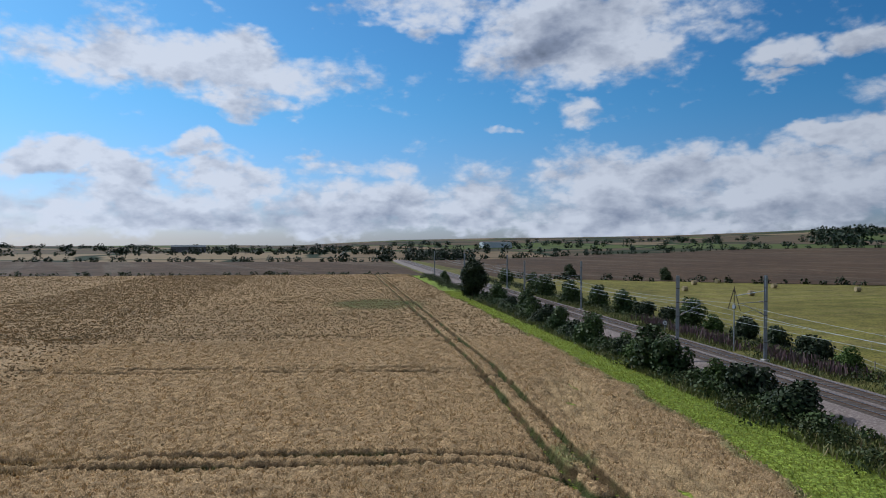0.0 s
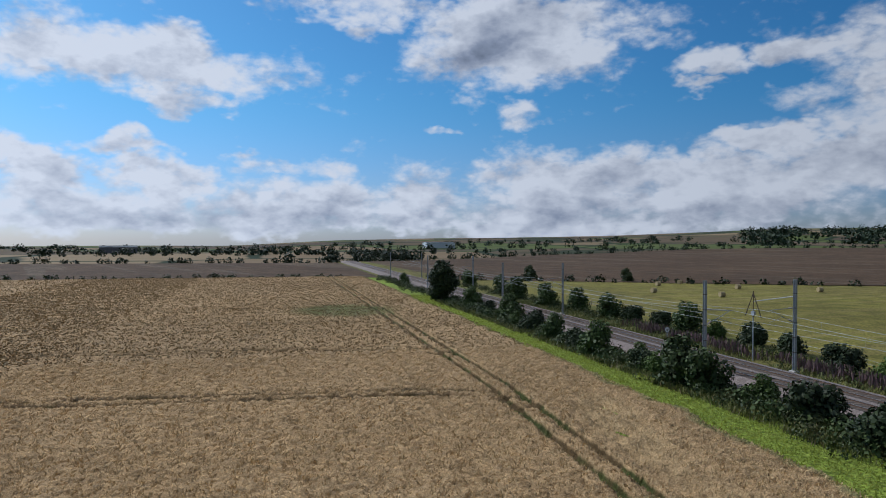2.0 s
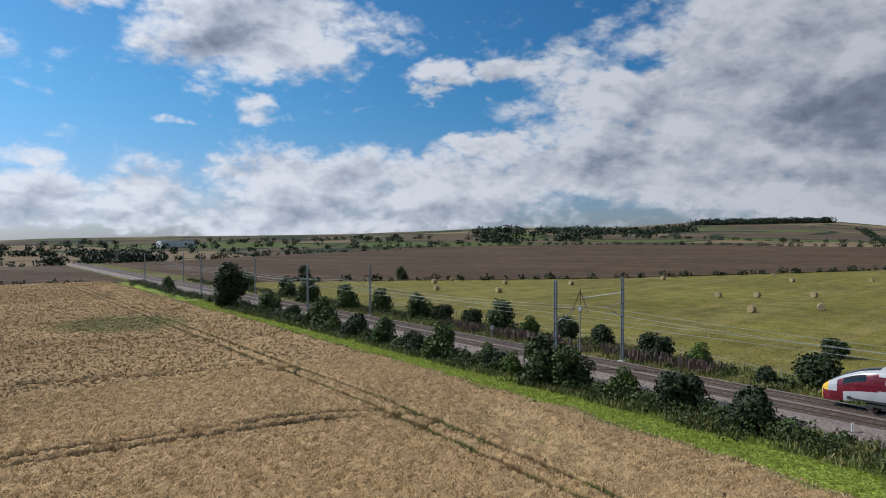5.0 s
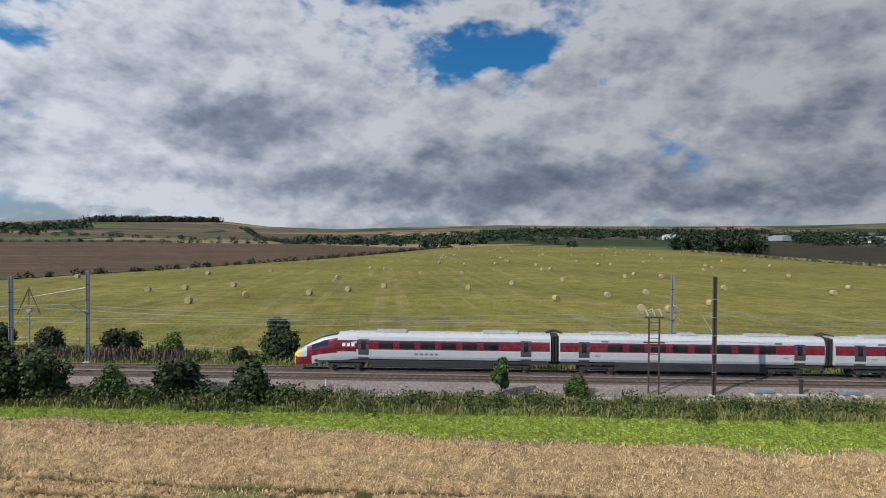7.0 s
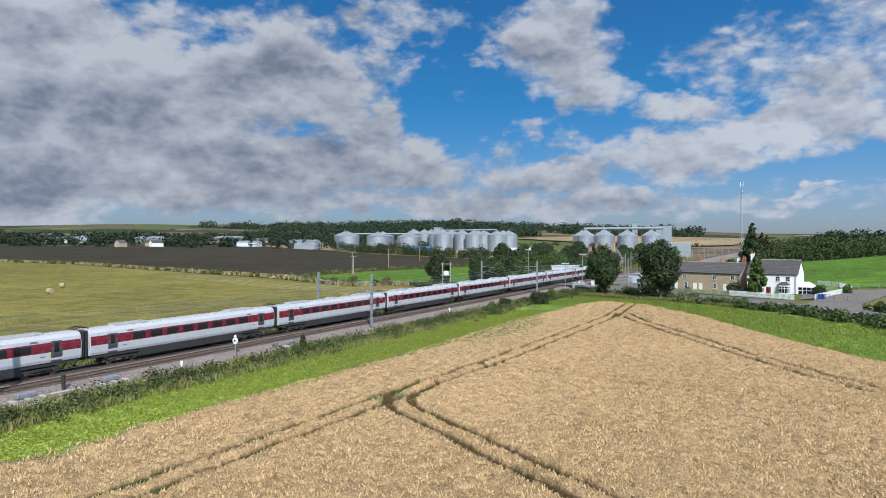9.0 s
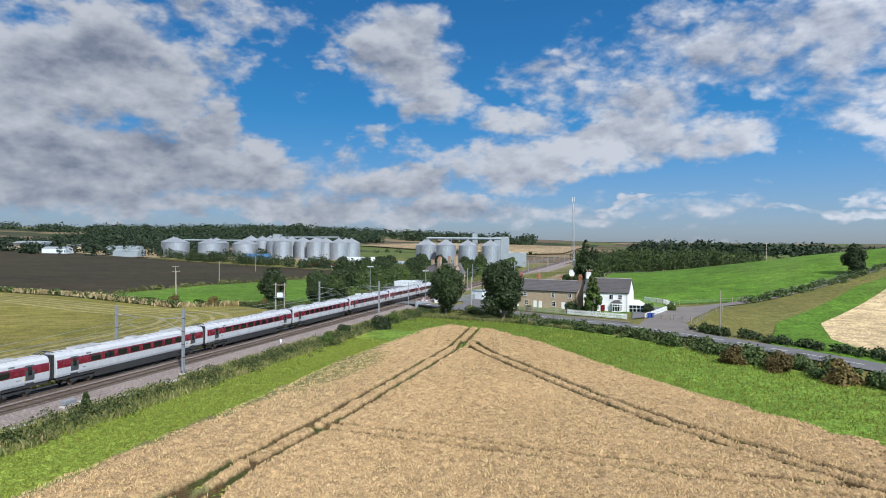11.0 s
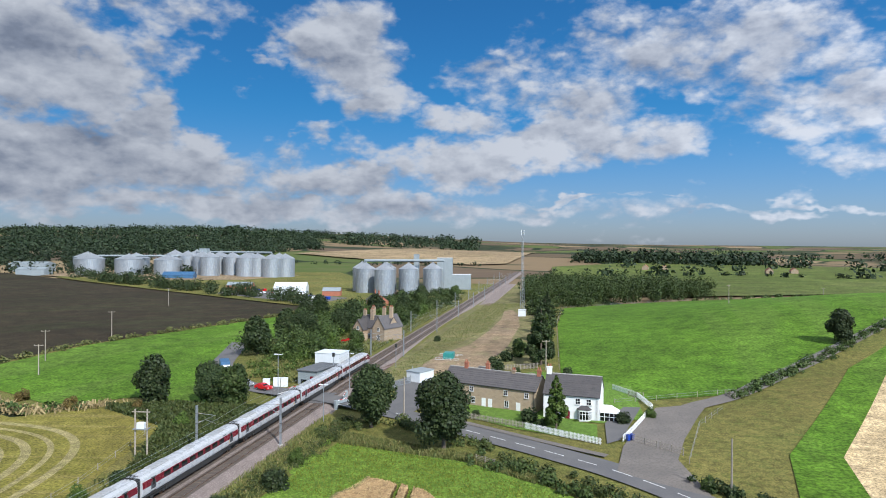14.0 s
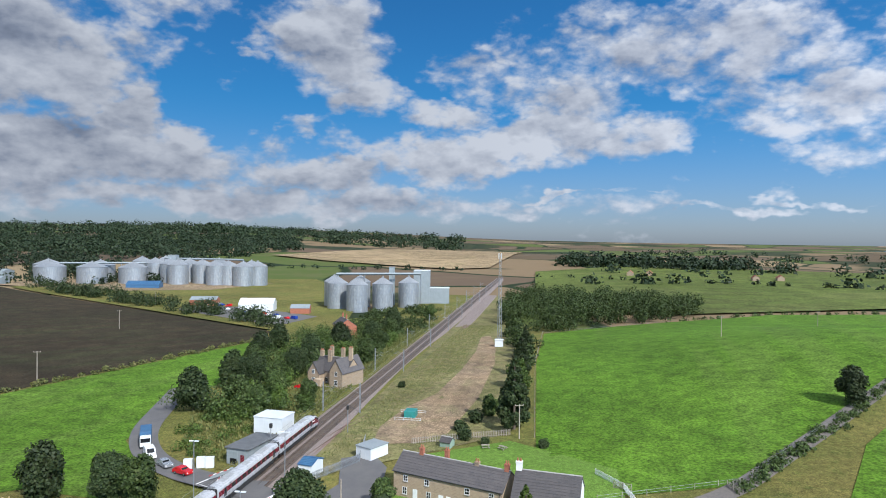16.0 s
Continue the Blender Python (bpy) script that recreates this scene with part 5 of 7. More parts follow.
def growth(name, places, w, h, leaves, size, mat, seed, label, category, lumps=3):
    """A wood or hedge: a few leafy lumps at each place, joined."""
    r = np.random.RandomState(seed)
    L = []
    for x, y in places:
        k = r.uniform(0.65, 1.3)
        z = ground_at(x, y)
        for _ in range(lumps):
            rad = w * k * r.uniform(0.28, 0.42)
            L.append((x + r.normal() * w * 0.22, y + r.normal() * w * 0.22, z + max(rad * 0.6, h * k * r.uniform(0.3, 1.0) - rad), rad))
    ob = new(name, leaf_mesh(name, L, leaves * len(places), size, mat, r))
    return tagged(ob, label, category, kind="stuff")


R = np.random.RandomState(77)
growth("hedge", along(R, [(-36, -142), (-48, -133.5), (-63, -119), (-78, -99), (-100, -68), (-112, -40)], 1.3, 1.2), 2.4, 1.9, 150, 0.16, LEAF, 31, "overgrown green roadside hedge", "hedge")
growth("hedge", along(R, [(-40, -142.5), (-50, -136.0), (-66, -121), (-82, -100)], 1.0, 1.4), 2.0, 1.3, 110, 0.15, TUFT_GREEN, 32, "brambles and weeds beside the road", "hedge")
growth("hedge", along(R, [(-68, -137), (-80, -126), (-90, -113), (-104, -90), (-120, -60)], 1.0, 0.5), 1.9, 1.6, 140, 0.15, LEAF_DARK, 33, "clipped dark hedge along the lane", "hedge")
growth("hedge", along(R, [(-86, -186), (-100, -203), (-132, -237), (-160, -268), (-215, -300)], 1.3, 0.8), 2.4, 1.6, 120, 0.17, LEAF, 34, "low hedge along the farm lane", "hedge")
growth("hedge", along(R, [(44, -162), (57, -153), (107, -174), (180, -188), (272, -203), (340, -193), (505, -181)], 2.5, 0.9), 2.6, 1.5, 60, 0.24, LEAF, 35, "low hedge between hay and plough", "hedge")
growth("hedge", along(R, [(107, -180), (108, -234), (92, -297), (79, -344), (66, -365)], 2.4, 1.0), 2.6, 1.5, 60, 0.24, TUFT, 36, "rough grassy field boundary", "hedge")
growth("hedge", along(R, [(14, 213), (135, 151), (202, 127), (321, 83), (421, 58), (600, 22)], 5, 1.6), 3.4, 1.8, 40, 0.34, LEAF_DARK, 37, "thin hedge beyond the hay field", "hedge")
growth("hedge", along(R, [(-420, 260), (-169, 246), (-20, 234)], 4, 1.0), 2.6, 1.1, 40, 0.25, LEAF_DARK, 38, "low field hedge beyond the wheat", "hedge")
growth("hedge", along(R, [(14, 430), (200, 560), (420, 622), (620, 522), (702, 200), (800, 160)], 9, 3), 6.5, 3.6, 40, 0.6, LEAF_FAR, 39, "dark hedge line between brown fields", "hedge")
growth("hedge", along(R, [(-420, 440), (-146, 414), (-20, 402), (20, 430)], 7, 2), 5, 3, 40, 0.5, LEAF_FAR, 40, "dark hedge line between far fields", "hedge")
growth("hedge", along(R, [(-128, -458), (-200, -522), (-330, -562), (-430, -420)], 6, 1.5), 3.2, 1.8, 40, 0.35, LEAF, 41, "field hedge across the pasture", "hedge")
growth("wood", scatter_poly(R, [(-34, -392), (-52, -392), (-128, -462), (-158, -520), (-140, -560), (-60, -600), (-22, -560)], 330), 8.0, 13.0, 280, 0.35, LEAF, 42, "dense mixed wood behind the pasture", "wood", 4)
growth("wood", along(R, [(-46, -290), (-42, -350), (-34, -392)], 3.5, 2.0), 6, 8, 220, 0.36, LEAF, 43, "row of trees beside the goods yard", "wood")
growth("wood", scatter_poly(R, [(395, -560), (200, -452), (88, -384), (80, -400), (190, -470), (390, -580)], 90), 10.0, 9.5, 200, 0.42, LEAF_DARK, 44, "trees along the works boundary", "wood")
growth("wood", scatter_poly(R, [(420, -205), (600, -190), (620, -240), (430, -235)], 70), 10, 17, 140, 0.8, LEAF_FAR, 45, "tall dark spinney beyond the hay field", "wood", 4)
growth("wood", scatter_poly(R, [(300, -640), (700, -380), (1100, -500), (700, -1000)], 420), 15, 10, 70, 1.1, LEAF_FAR, 46, "scattered woods round the village", "wood")
growth("wood", scatter_poly(R, [(560, 60), (1200, -150), (1500, 100), (900, 300)], 160), 15, 10, 60, 1.4, LEAF_FAR, 47, "scattered trees on the rising ground", "wood")
growth("wood", scatter_poly(R, [(1000, -250), (1900, -900), (2200, -300), (1300, 60)], 460), 20, 10, 70, 1.5, LEAF_FAR, 48, "woods on the middle slopes", "wood")
growth("wood", scatter_poly(R, [(430, -900), (1000, -1000), (1500, -1700), (700, -2000), (470, -1400)], 620), 24, 12, 100, 1.5, LEAF_FAR, 49, "wooded hillside beyond the silos", "wood")
growth("wood", scatter_poly(R, [(2450, 1500), (2950, 1180), (3050, 1300), (2600, 1640)], 190), 34, 18, 50, 3.0, LEAF_FAR, 50, "wood on the crown of the far hill", "wood")
growth("wood", scatter_poly(R, [(500, 640), (1500, 900), (1900, 1500), (1200, 1500)], 160), 26, 13, 50, 2.0, LEAF_FAR, 51, "belts of trees on the far slope", "wood")
growth("wood", scatter_poly(R, [(-900, 900), (700, 900), (900, 1600), (-1200, 1700)], 220), 13, 6, 60, 1.1, LEAF_FAR, 52, "scattered far trees and spinneys", "wood")
growth("wood", along(R, [(-30, 415), (60, 470), (40, 620), (-40, 700), (-300, 760)], 9, 6), 9, 6, 70, 0.8, LEAF_FAR, 53, "trees where the line bends away", "wood")
growth("wood", scatter_poly(R, [(-100, -800), (-700, -700), (-1600, -1300), (-400, -2200)], 150), 22, 9, 45, 1.8, LEAF_FAR, 54, "far shelter belts towards the sea", "wood")
growth("wood", scatter_poly(R, [(-60, -1150), (-330, -1100), (-420, -1250), (-100, -1300)], 130), 24, 20, 60, 1.9, LEAF_FAR, 55, "wood on the low rise", "wood")
growth("wood", scatter_poly(R, [(12, -226), (28, -216), (46, -224), (54, -300), (66, -345), (50, -372), (14, -370), (12, -292), (30, -270), (28, -246)], 78), 7.5, 8.0, 330, 0.22, LEAF, 56, "dense leafy trees round the station house", "wood", 4)
growth("wood", scatter_poly(R, [(12, -226), (28, -216), (46, -224), (54, -300), (50, -372), (14, -370), (12, -292), (30, -270), (28, -246)], 40), 6.5, 6.5, 330, 0.22, LEAF_LIGHT, 60, "light green ash and sycamore round the station house", "wood", 4)
growth("wood", scatter_poly(R, [(12, -372), (50, -374), (60, -470), (14, -500)], 60), 7.0, 5.0, 160, 0.36, LEAF, 57, "scrub and young trees beside the line", "wood", 3)
growth("wood", scatter_poly(R, [(28, -196), (44, -222), (30, -226), (14, -216), (14, -190), (22, -190)], 26), 4.0, 2.6, 220, 0.17, LEAF_LIGHT, 58, "light green shrubs beside the cabins", "shrub", 3)
growth("hedge", along(R, [(-6.5, -150), (-12, -158), (-20, -160), (-34, -150), (-38, -146)], 1.2, 1.2), 2.2, 1.5, 150, 0.14, TUFT_GREEN, 59, "weeds and brambles under the roadside trees", "hedge", 3)
growth("wood", scatter_poly(R, [(200, -1900), (1500, -1700), (2600, -2200), (1600, -3200), (300, -2900)], 480), 46, 18, 80, 2.6, LEAF_FAR, 68, "dark woods on the far ridge", "wood")
for line, sd in (([(700, 200), (1200, 420), (1900, 700)], 61), ([(640, -120), (1100, -80), (1800, 60)], 62), ([(900, 300), (1000, 800)], 63), ([(-420, 600), (200, 700), (900, 760)], 64), ([(720, -330), (1200, -260), (2000, -500)], 65), ([(60, -1000), (700, -800), (1300, -900)], 66), ([(-40, -900), (-500, -760), (-1000, -800)], 67)):
    growth("hedge", along(R, line, 16, 5), 9, 5, 36, 0.9, LEAF_FAR, sd, "dark far hedgerow with trees", "hedge")


def tufts(name, places, h, w, mat, seed, label, category, lean=0.35):
    """Upright blades."""
    r = np.random.RandomState(seed)
    P = np.array(places, float)
    n = len(P)
    z = height(P[:, 0], P[:, 1])
    hh = h * r.uniform(0.5, 1.4, n)
    up = np.stack([r.normal(0, lean, n), r.normal(0, lean, n), np.ones(n)], 1) * (hh / 2)[:, None]
    a = r.uniform(0, 6.28, n)
    side = np.stack([np.cos(a), np.sin(a), np.zeros(n)], 1) * (w * r.uniform(0.5, 1.4, n) / 2)[:, None]
    c = np.stack([P[:, 0], P[:, 1], z + hh / 2], 1)
    ob = new(name, quads_mesh(name, c, side, up, mat))
    return tagged(ob, label, category, kind="stuff")


def band(r, x0, x1, y0, y1, n, clump=0.5):
    x, y = r.uniform(x0, x1, n), r.uniform(y0, y1, n)
    keep = wave(x, y, 0.8, 91) + r.uniform(-1, 1, n) > -clump
    return np.stack([x[keep], y[keep]], 1)


tufts("verge_grass", band(R, -9.5, -3.2, -160, 130, 60000, 0.9), 0.5, 0.08, TUFT, 71, "tall rough grass and weeds on the verge", "grass")
growth("verge_brambles", along(R, [(-6.2, 232), (-6.5, 40), (-7.2, -20), (-6.4, -60), (-7.6, -120), (-10, -160)], 0.42, 1.2), 2.0, 1.15, 80, 0.085, TUFT_GREEN, 72, "brambles and nettles matted over the verge", "bramble", 2)
tufts("verge_dry_grass", band(R, -10.0, -3.5, -165, 130, 9000, -0.2), 0.55, 0.05, TUFT_DRY, 73, "pale dry grass stalks", "grass")
tufts("bank_grass", band(R, 7.6, 16, -165, 130, 45000, 0.8), 0.5, 0.09, TUFT, 74, "tall rough grass on the far bank", "grass")
growth("bank_brambles", along(R, [(12, 232), (13, 60), (10.5, 0), (10.5, -60), (11, -120), (14, -165)], 0.6, 1.6), 1.7, 0.9, 60, 0.10, TUFT_GREEN, 75, "brambles on the far bank", "bramble", 2)
tufts("willowherb", band(R, 9.5, 13.0, 28, 80, 3600, -0.2), 1.1, 0.12, TUFT_PINK, 76, "fading pink willowherb spikes beside the tracks", "flower", 0.12)
tufts("rough_grass", np.array(scatter_poly(R, [(-10, -152), (-36, -143.5), (-47, -135), (-46, -133), (-35, -140.5), (-12, -146)], 9000)), 0.55, 0.12, TUFT, 79, "rough grass along the road", "grass")
tufts("station_scrub", np.array(scatter_poly(R, [(8, -186), (28, -196), (44, -230), (36, -330), (30, -420), (8, -420)], 40000)), 0.8, 0.2, TUFT, 81, "scrub and weeds round the station", "bramble", 0.6)
tufts("strip_grass", np.array(scatter_poly(R, [(-13.5, 150), (-14.2, 47), (-15.4, 14), (-18, -8), (-19, -59), (-18.5, -91), (-19.5, -112), (-9, -112), (-8, -100), (-7.8, -30), (-7.6, 40), (-7, 150)], 70000)), 0.16, 0.07, BLADES, 85, "short lush grass blades on the strip", "grass", 0.6)
growth("verge_scrub", along(R, [(-6.2, 12), (-6.4, 60), (-6.0, 130)], 1.5, 0.7), 2.6, 1.7, 150, 0.12, LEAF, 86, "low hawthorn and bramble scrub between the bushes", "bush", 3)
tufts("boundary_grass", np.array(along(R, [(44, -163), (57, -153), (107, -175), (180, -189), (272, -204), (340, -194), (505, -182)], 0.055, 1.3)), 1.0, 0.30, TUFT_DRY, 87, "pale dry grass bank between hay and plough", "grass", 0.5)
tufts("headland_tussocks", np.array(scatter_poly(R, [(-22, -121), (-36, -107), (-56, -79), (-76, -52), (-98, -70), (-78, -97), (-62, -118), (-47, -131), (-36, -139), (-12, -148), (-10, -126)], 26000)), 0.28, 0.10, BLADES, 84, "tussocks of rank green grass on the headland", "grass", 0.5)
tufts("yard_weeds", np.array(scatter_poly(R, [(-4, -190), (-11, -208), (-13, -240), (-22, -290), (-22, -372), (-30, -420), (-8, -420), (-5, -230)], 9000)), 0.35, 0.16, TUFT, 82, "weeds in the disused yard", "grass", 0.6)
tufts("corner_brambles", np.array(scatter_poly(R, [(14, -126), (24, -150), (44, -160), (30, -166), (8, -166), (9, -130)], 22000)), 0.9, 0.22, TUFT_GREEN, 83, "brambles in the corner by the crossing", "bramble", 0.6)


def wheat_ears(name, x0, x1, y0, y1, n, h, w, seed):
    r = np.random.RandomState(seed)
    x, y = r.uniform(x0, x1, n), r.uniform(y0, y1, n)
    e = np.interp(y, [q[0] for q in WHEAT_E][::-1], [q[1] for q in WHEAT_E][::-1])
    s = np.interp(x, [q[0] for q in WHEAT_S][::-1], [q[1] for q in WHEAT_S][::-1])
    d = np.full(n, 9.0)
    for line in TRAMS:
        d = np.minimum(d, np.abs(dist_to(x, y, line) - 0.95))
    lodged = wave(x, y * 0.45, 0.42, 8) - 0.45 - 0.06 * np.abs(x + 20.5) > 0.1
    keep = (x < e) & (y > s) & (d > 0.42) & ~(lodged & (x > -27) & (r.uniform(0, 1, n) < 0.75))
    x, y = x[keep], y[keep]
    n = len(x)
    z = height(x, y) + 0.64 + 0.06 * wave(x, y, 1.1, 5)
    hh = h * r.uniform(0.7, 1.3, n)
    up = np.stack([r.normal(0.12, 0.4, n), r.normal(-0.1, 0.4, n), np.ones(n)], 1) * (hh / 2)[:, None]
    a = r.uniform(0, 6.28, n)
    side = np.stack([np.cos(a), np.sin(a), np.zeros(n)], 1) * (w * r.uniform(0.6, 1.4, n) / 2)[:, None]
    ob = new(name, quads_mesh(name, np.stack([x, y, z + hh * 0.3], 1), side, up, EARS))
    tagged(ob, "nodding ears of ripe wheat", "wheat", kind="stuff")


wheat_ears("wheat_ears", -72, -12, -131, 62, 460000, 0.155, 0.048, 5)
wheat_ears("wheat_ears", -110, -12, 62, 232, 130000, 0.18, 0.15, 6)
wheat_ears("wheat_ears", -200, -72, -70, 232, 110000, 0.20, 0.24, 7)


def bale(name="round_bale"):
    t = thing(name, label="round straw bale lying in the mown field", category="bale", group="straw bales")
    bm = bmesh.new()
    rod(bm, (-0.66, 0, 0.70), (0.66, 0, 0.70), 0.73, seg=20)
    bmesh.ops.bevel(bm, geom=[e for e in bm.edges if abs(e.verts[0].co.x - e.verts[1].co.x) < 0.01], offset=0.06, segments=1, affect="EDGES")
    part("roll", bm, STRAW, t)
    return t


BALES = [(73.4, 58.6), (88.7, 51.8), (100, 81), (108, 75), (119, 66), (96.3, 38.7), (107.4, 31.3), (120, 23.6), (136, 41), (155, 44), (116.7, 0), (135.7, -13), (86.5, -20), (96.4, -33.5), (105.5, -45), (67.2, -34), (65.7, -39), (78.5, -51.3), (123, -71), (173, -68), (172, -55), (183, -61), (183, -117), (109, -93), (127, -107), (153, -30.5), (210, -30), (215, -34), (179, 18), (205, 35), (218, 43), (190, 78), (171, 95), (193, 112), (149, 130), (185, 3), (283, -20), (290, -57), (257, -62), (216, -98), (237, -109), (209, -112), (56, 142), (65.3, 125.6), (89, 148.7), (104, 133.5), (73, 166), (85, 172)]
rb = random.Random(5)
for k in range(44):
    BALES.append((rb.uniform(250, 620), rb.uniform(-150, 25)))
b0 = bale()
for k, (x, y) in enumerate(BALES):
    m = pose(x, y, ground_at(x, y) + 0.03, 0, 0, 8 + rb.uniform(-25, 25))
    if k == 0:
        b0.matrix_basis = m
    else:
        copy_thing(b0, m)

# ------------------------------------------------------------ roads


def ribbon(name, line, width, mat, lift, label, category="road", n=3):
    pts = smooth_line(line, n)
    verts, faces = [], []
    for i, (x, y) in enumerate(pts):
        a, b = pts[max(0, i - 1)], pts[min(len(pts) - 1, i + 1)]
        d = Vector((b[0] - a[0], b[1] - a[1])).normalized()
        for s in (-0.5, -0.17, 0.17, 0.5):
            px, py = x - d.y * s * width, y + d.x * s * width
            verts.append((px, py, road_level(px, py) + lift))
        if i:
            k = 4 * i
            faces += [(k - 4 + j, k - 3 + j, k + 1 + j, k + j) for j in range(3)]
    ob = link_mesh(name, verts, faces, mat)
    return tagged(ob, label, category, kind="structure")


def road_level(x, y):
    k = max(0.0, 1.0 - max(0.0, abs(x - 2.4) - 5.0) / 12.0) if abs(y + 176) < 30 else 0.0
    return ground_at(x, y) * (1 - k) + (-0.03) * k


MAIN_ROAD = [(60, -250), (52, -228), (44, -206), (32, -190), (18, -181.5), (5, -176), (-2, -173), (-18, -166.8), (-35, -156), (-49, -147), (-60, -139), (-71, -127), (-80, -116), (-87, -107), (-110, -74), (-140, -30)]
ribbon("road", MAIN_ROAD, 6.2, TARMAC, 0.16, "grey tarmac country road with white markings")
ribbon("pavement", [(-24, -167.5), (-36, -159.6), (-50, -151), (-57, -147)], 1.5, LANE, 0.24, "narrow tarmac footway along the gardens", "pavement")
ribbon("lane", [(-62, -140), (-65, -150), (-69, -164), (-74, -178), (-86, -187), (-100, -204), (-136, -243), (-170, -277), (-230, -312)], 4.2, LANE, 0.17, "pale worn farm lane", "lane")
patch("lane_mouth", [(-58, -140), (-60, -152), (-64, -166), (-69, -178), (-80, -182), (-76, -172), (-71, -158), (-68, -147), (-70, -132)], 4, LANE, 0.165, "pale worn tarmac apron at the lane mouth", "lane")
patch("yard_access", [(-10, -170.5), (-20, -168), (-22, -178), (-20, -192), (-15, -200), (-9, -196), (-13, -182)], 4, TARMAC, 0.16, "tarmac access behind the crossing", "road")
patch("driveway", [(-57.5, -153.5), (-60, -156), (-66, -178), (-62.5, -178), (-58, -166)], 4, TARMAC, 0.17, "dark grey tarmac drive beside the white house", "drive")


SWATH_COLOUR = field_material("pale_swath", [(0.235, 0.205, 0.085), (0.265, 0.225, 0.100), (0.190, 0.175, 0.060), (0.30, 0.25, 0.12)], fine=3.0, mid=0.3)


def swaths():
    """Curved lines of cut hay round the field corner."""
    corner = [(150, -172), (100, -160), (62, -146), (46, -146), (33, -140), (25, -126), (20.5, -100), (19, -60), (18.5, -10)]
    for k in range(5):
        f = 3.0 * k
        line = [(x + f * (0.3 + 0.7 * min(1.0, max(0.0, (80 - x) / 50))), y + f * min(1.0, max(0.0, (x - 16) / 22))) for x, y in corner]
        ribbon("hay_swath", line, 1.0 if k % 2 else 1.5, SWATH_COLOUR, 0.06, "pale line of cut hay curving round the field corner", "hay")


swaths()


def dashes():
    t = thing("road_marking", label="white painted centre line dashes and stop lines", category="road marking", kind="structure")
    pts = smooth_line(MAIN_ROAD, 3)
    acc, bm, solid = 0.0, None, False
    for (ax, ay), (bx, by) in zip(pts, pts[1:]):
        L = math.hypot(bx - ax, by - ay)
        if ax < -8:
            k = 0.0
            while k < L:
                if (acc + k) % 6.0 < 3.8:
                    f = k / L
                    x, y = ax + (bx - ax) * f, ay + (by - ay) * f
                    dx, dy = (bx - ax) / L, (by - ay) / L
                    s = min(1.0, L - k)
                    for off in (0.0,):
                        c = [(x - dy * 0.09, y + dx * 0.09), (x + dy * 0.09, y - dx * 0.09), (x + dx * s + dy * 0.09, y + dy * s - dx * 0.09), (x + dx * s - dy * 0.09, y + dy * s + dx * 0.09)]
                        link_mesh("dash", [(p, q, road_level(p, q) + 0.175) for p, q in c], [(0, 1, 2, 3)], WHITE_LINE, t)
                k += 1.0
        acc += L
    for cx in (-3.4, 8.4, 12.0, -6.0):
        cy = float(np.interp(cx, [-18, -2, 5, 18], [-166.8, -173, -176, -181.5]))
        link_mesh("stop_line", [(cx - 1.0, cy - 2.6, road_level(cx, cy) + 0.18), (cx - 0.6, cy - 2.7, road_level(cx, cy) + 0.18), (cx + 1.2, cy + 2.6, road_level(cx, cy) + 0.18), (cx + 0.8, cy + 2.7, road_level(cx, cy) + 0.18)], [(0, 1, 2, 3)], WHITE_LINE, t)
    for s in (-3.0, 3.0):
        link_mesh("edge_line", [(-6, -171.3 + s - 0.1, 0.10), (-6, -171.3 + s + 0.1, 0.10), (12, -178.8 + s + 0.1, 0.10), (12, -178.8 + s - 0.1, 0.10)], [(0, 1, 2, 3)], WHITE_LINE, t)


dashes()


def crossing_deck():
    t = thing("level_crossing", (2.42, -175, 0), 0, label="rubber and tarmac level crossing deck", category="crossing", kind="structure")
    for x0, x1 in ((-2.35, -1.05), (-0.9, 0.9), (1.05, 2.35)):
        for k in range(6):
            slab("deck_panel", (x0, -4.8 + k * 1.6, -0.16, x1, -3.24 + k * 1.6, 0.008), TARMAC, t, bevel=0.01)


crossing_deck()


def barrier(x, y, turn, length):
    t = thing("barrier", (x, y, 0), turn, label="raised red and white crossing barrier on a grey pedestal", category="barrier")
    slab("pedestal", (-0.35, -0.3, -1.0, 0.35, 0.3, 1.1), CLAD_GREY, t, bevel=0.04)
    n = int(length / 0.8)
    for k in range(n):
        slab("boom_segment", (0.3 + k * 0.8, -0.05, 0.92, 1.1 + k * 0.8, 0.05, 1.04), SIGN_RED if k % 2 else WHITE_PAINT, t)
    slab("skirt", (0.4, -0.015, 0.25, n * 0.8, 0.015, 0.88), CLAD_GREY, t, "hanging mesh skirt")


barrier(-3.6, -168.5, -115, 5.6)
barrier(9.0, -182.5, 65, 5.6)
barrier(8.2, -174.0, -80, 4.0)
barrier(-2.8, -177.6, 100, 4.0)


def lamp_post(x, y, h, heads=2, label="tall pale lamp post with flat lanterns"):
    t = thing("lamp_post", (x, y, ground_at(x, y)), label=label, category="lamp post")
    bm = bmesh.new()
    rod(bm, (0, 0, -0.5), (0, 0, h), 0.10, 0.07)
    part("pole", bm, STEEL_GREY, t)
    for s in (-1, 1)[:heads]:
        slab("lantern", (s * 0.9 if s < 0 else 0.1, -0.2, h, -0.1 if s < 0 else 0.9, 0.2, h + 0.16), CLAD_WHITE, t, bevel=0.03)


lamp_post(10.4, -171.0, 10.5)
lamp_post(-1.6, -183.5, 9.0)
lamp_post(-4.6, -158.5, 7.2)


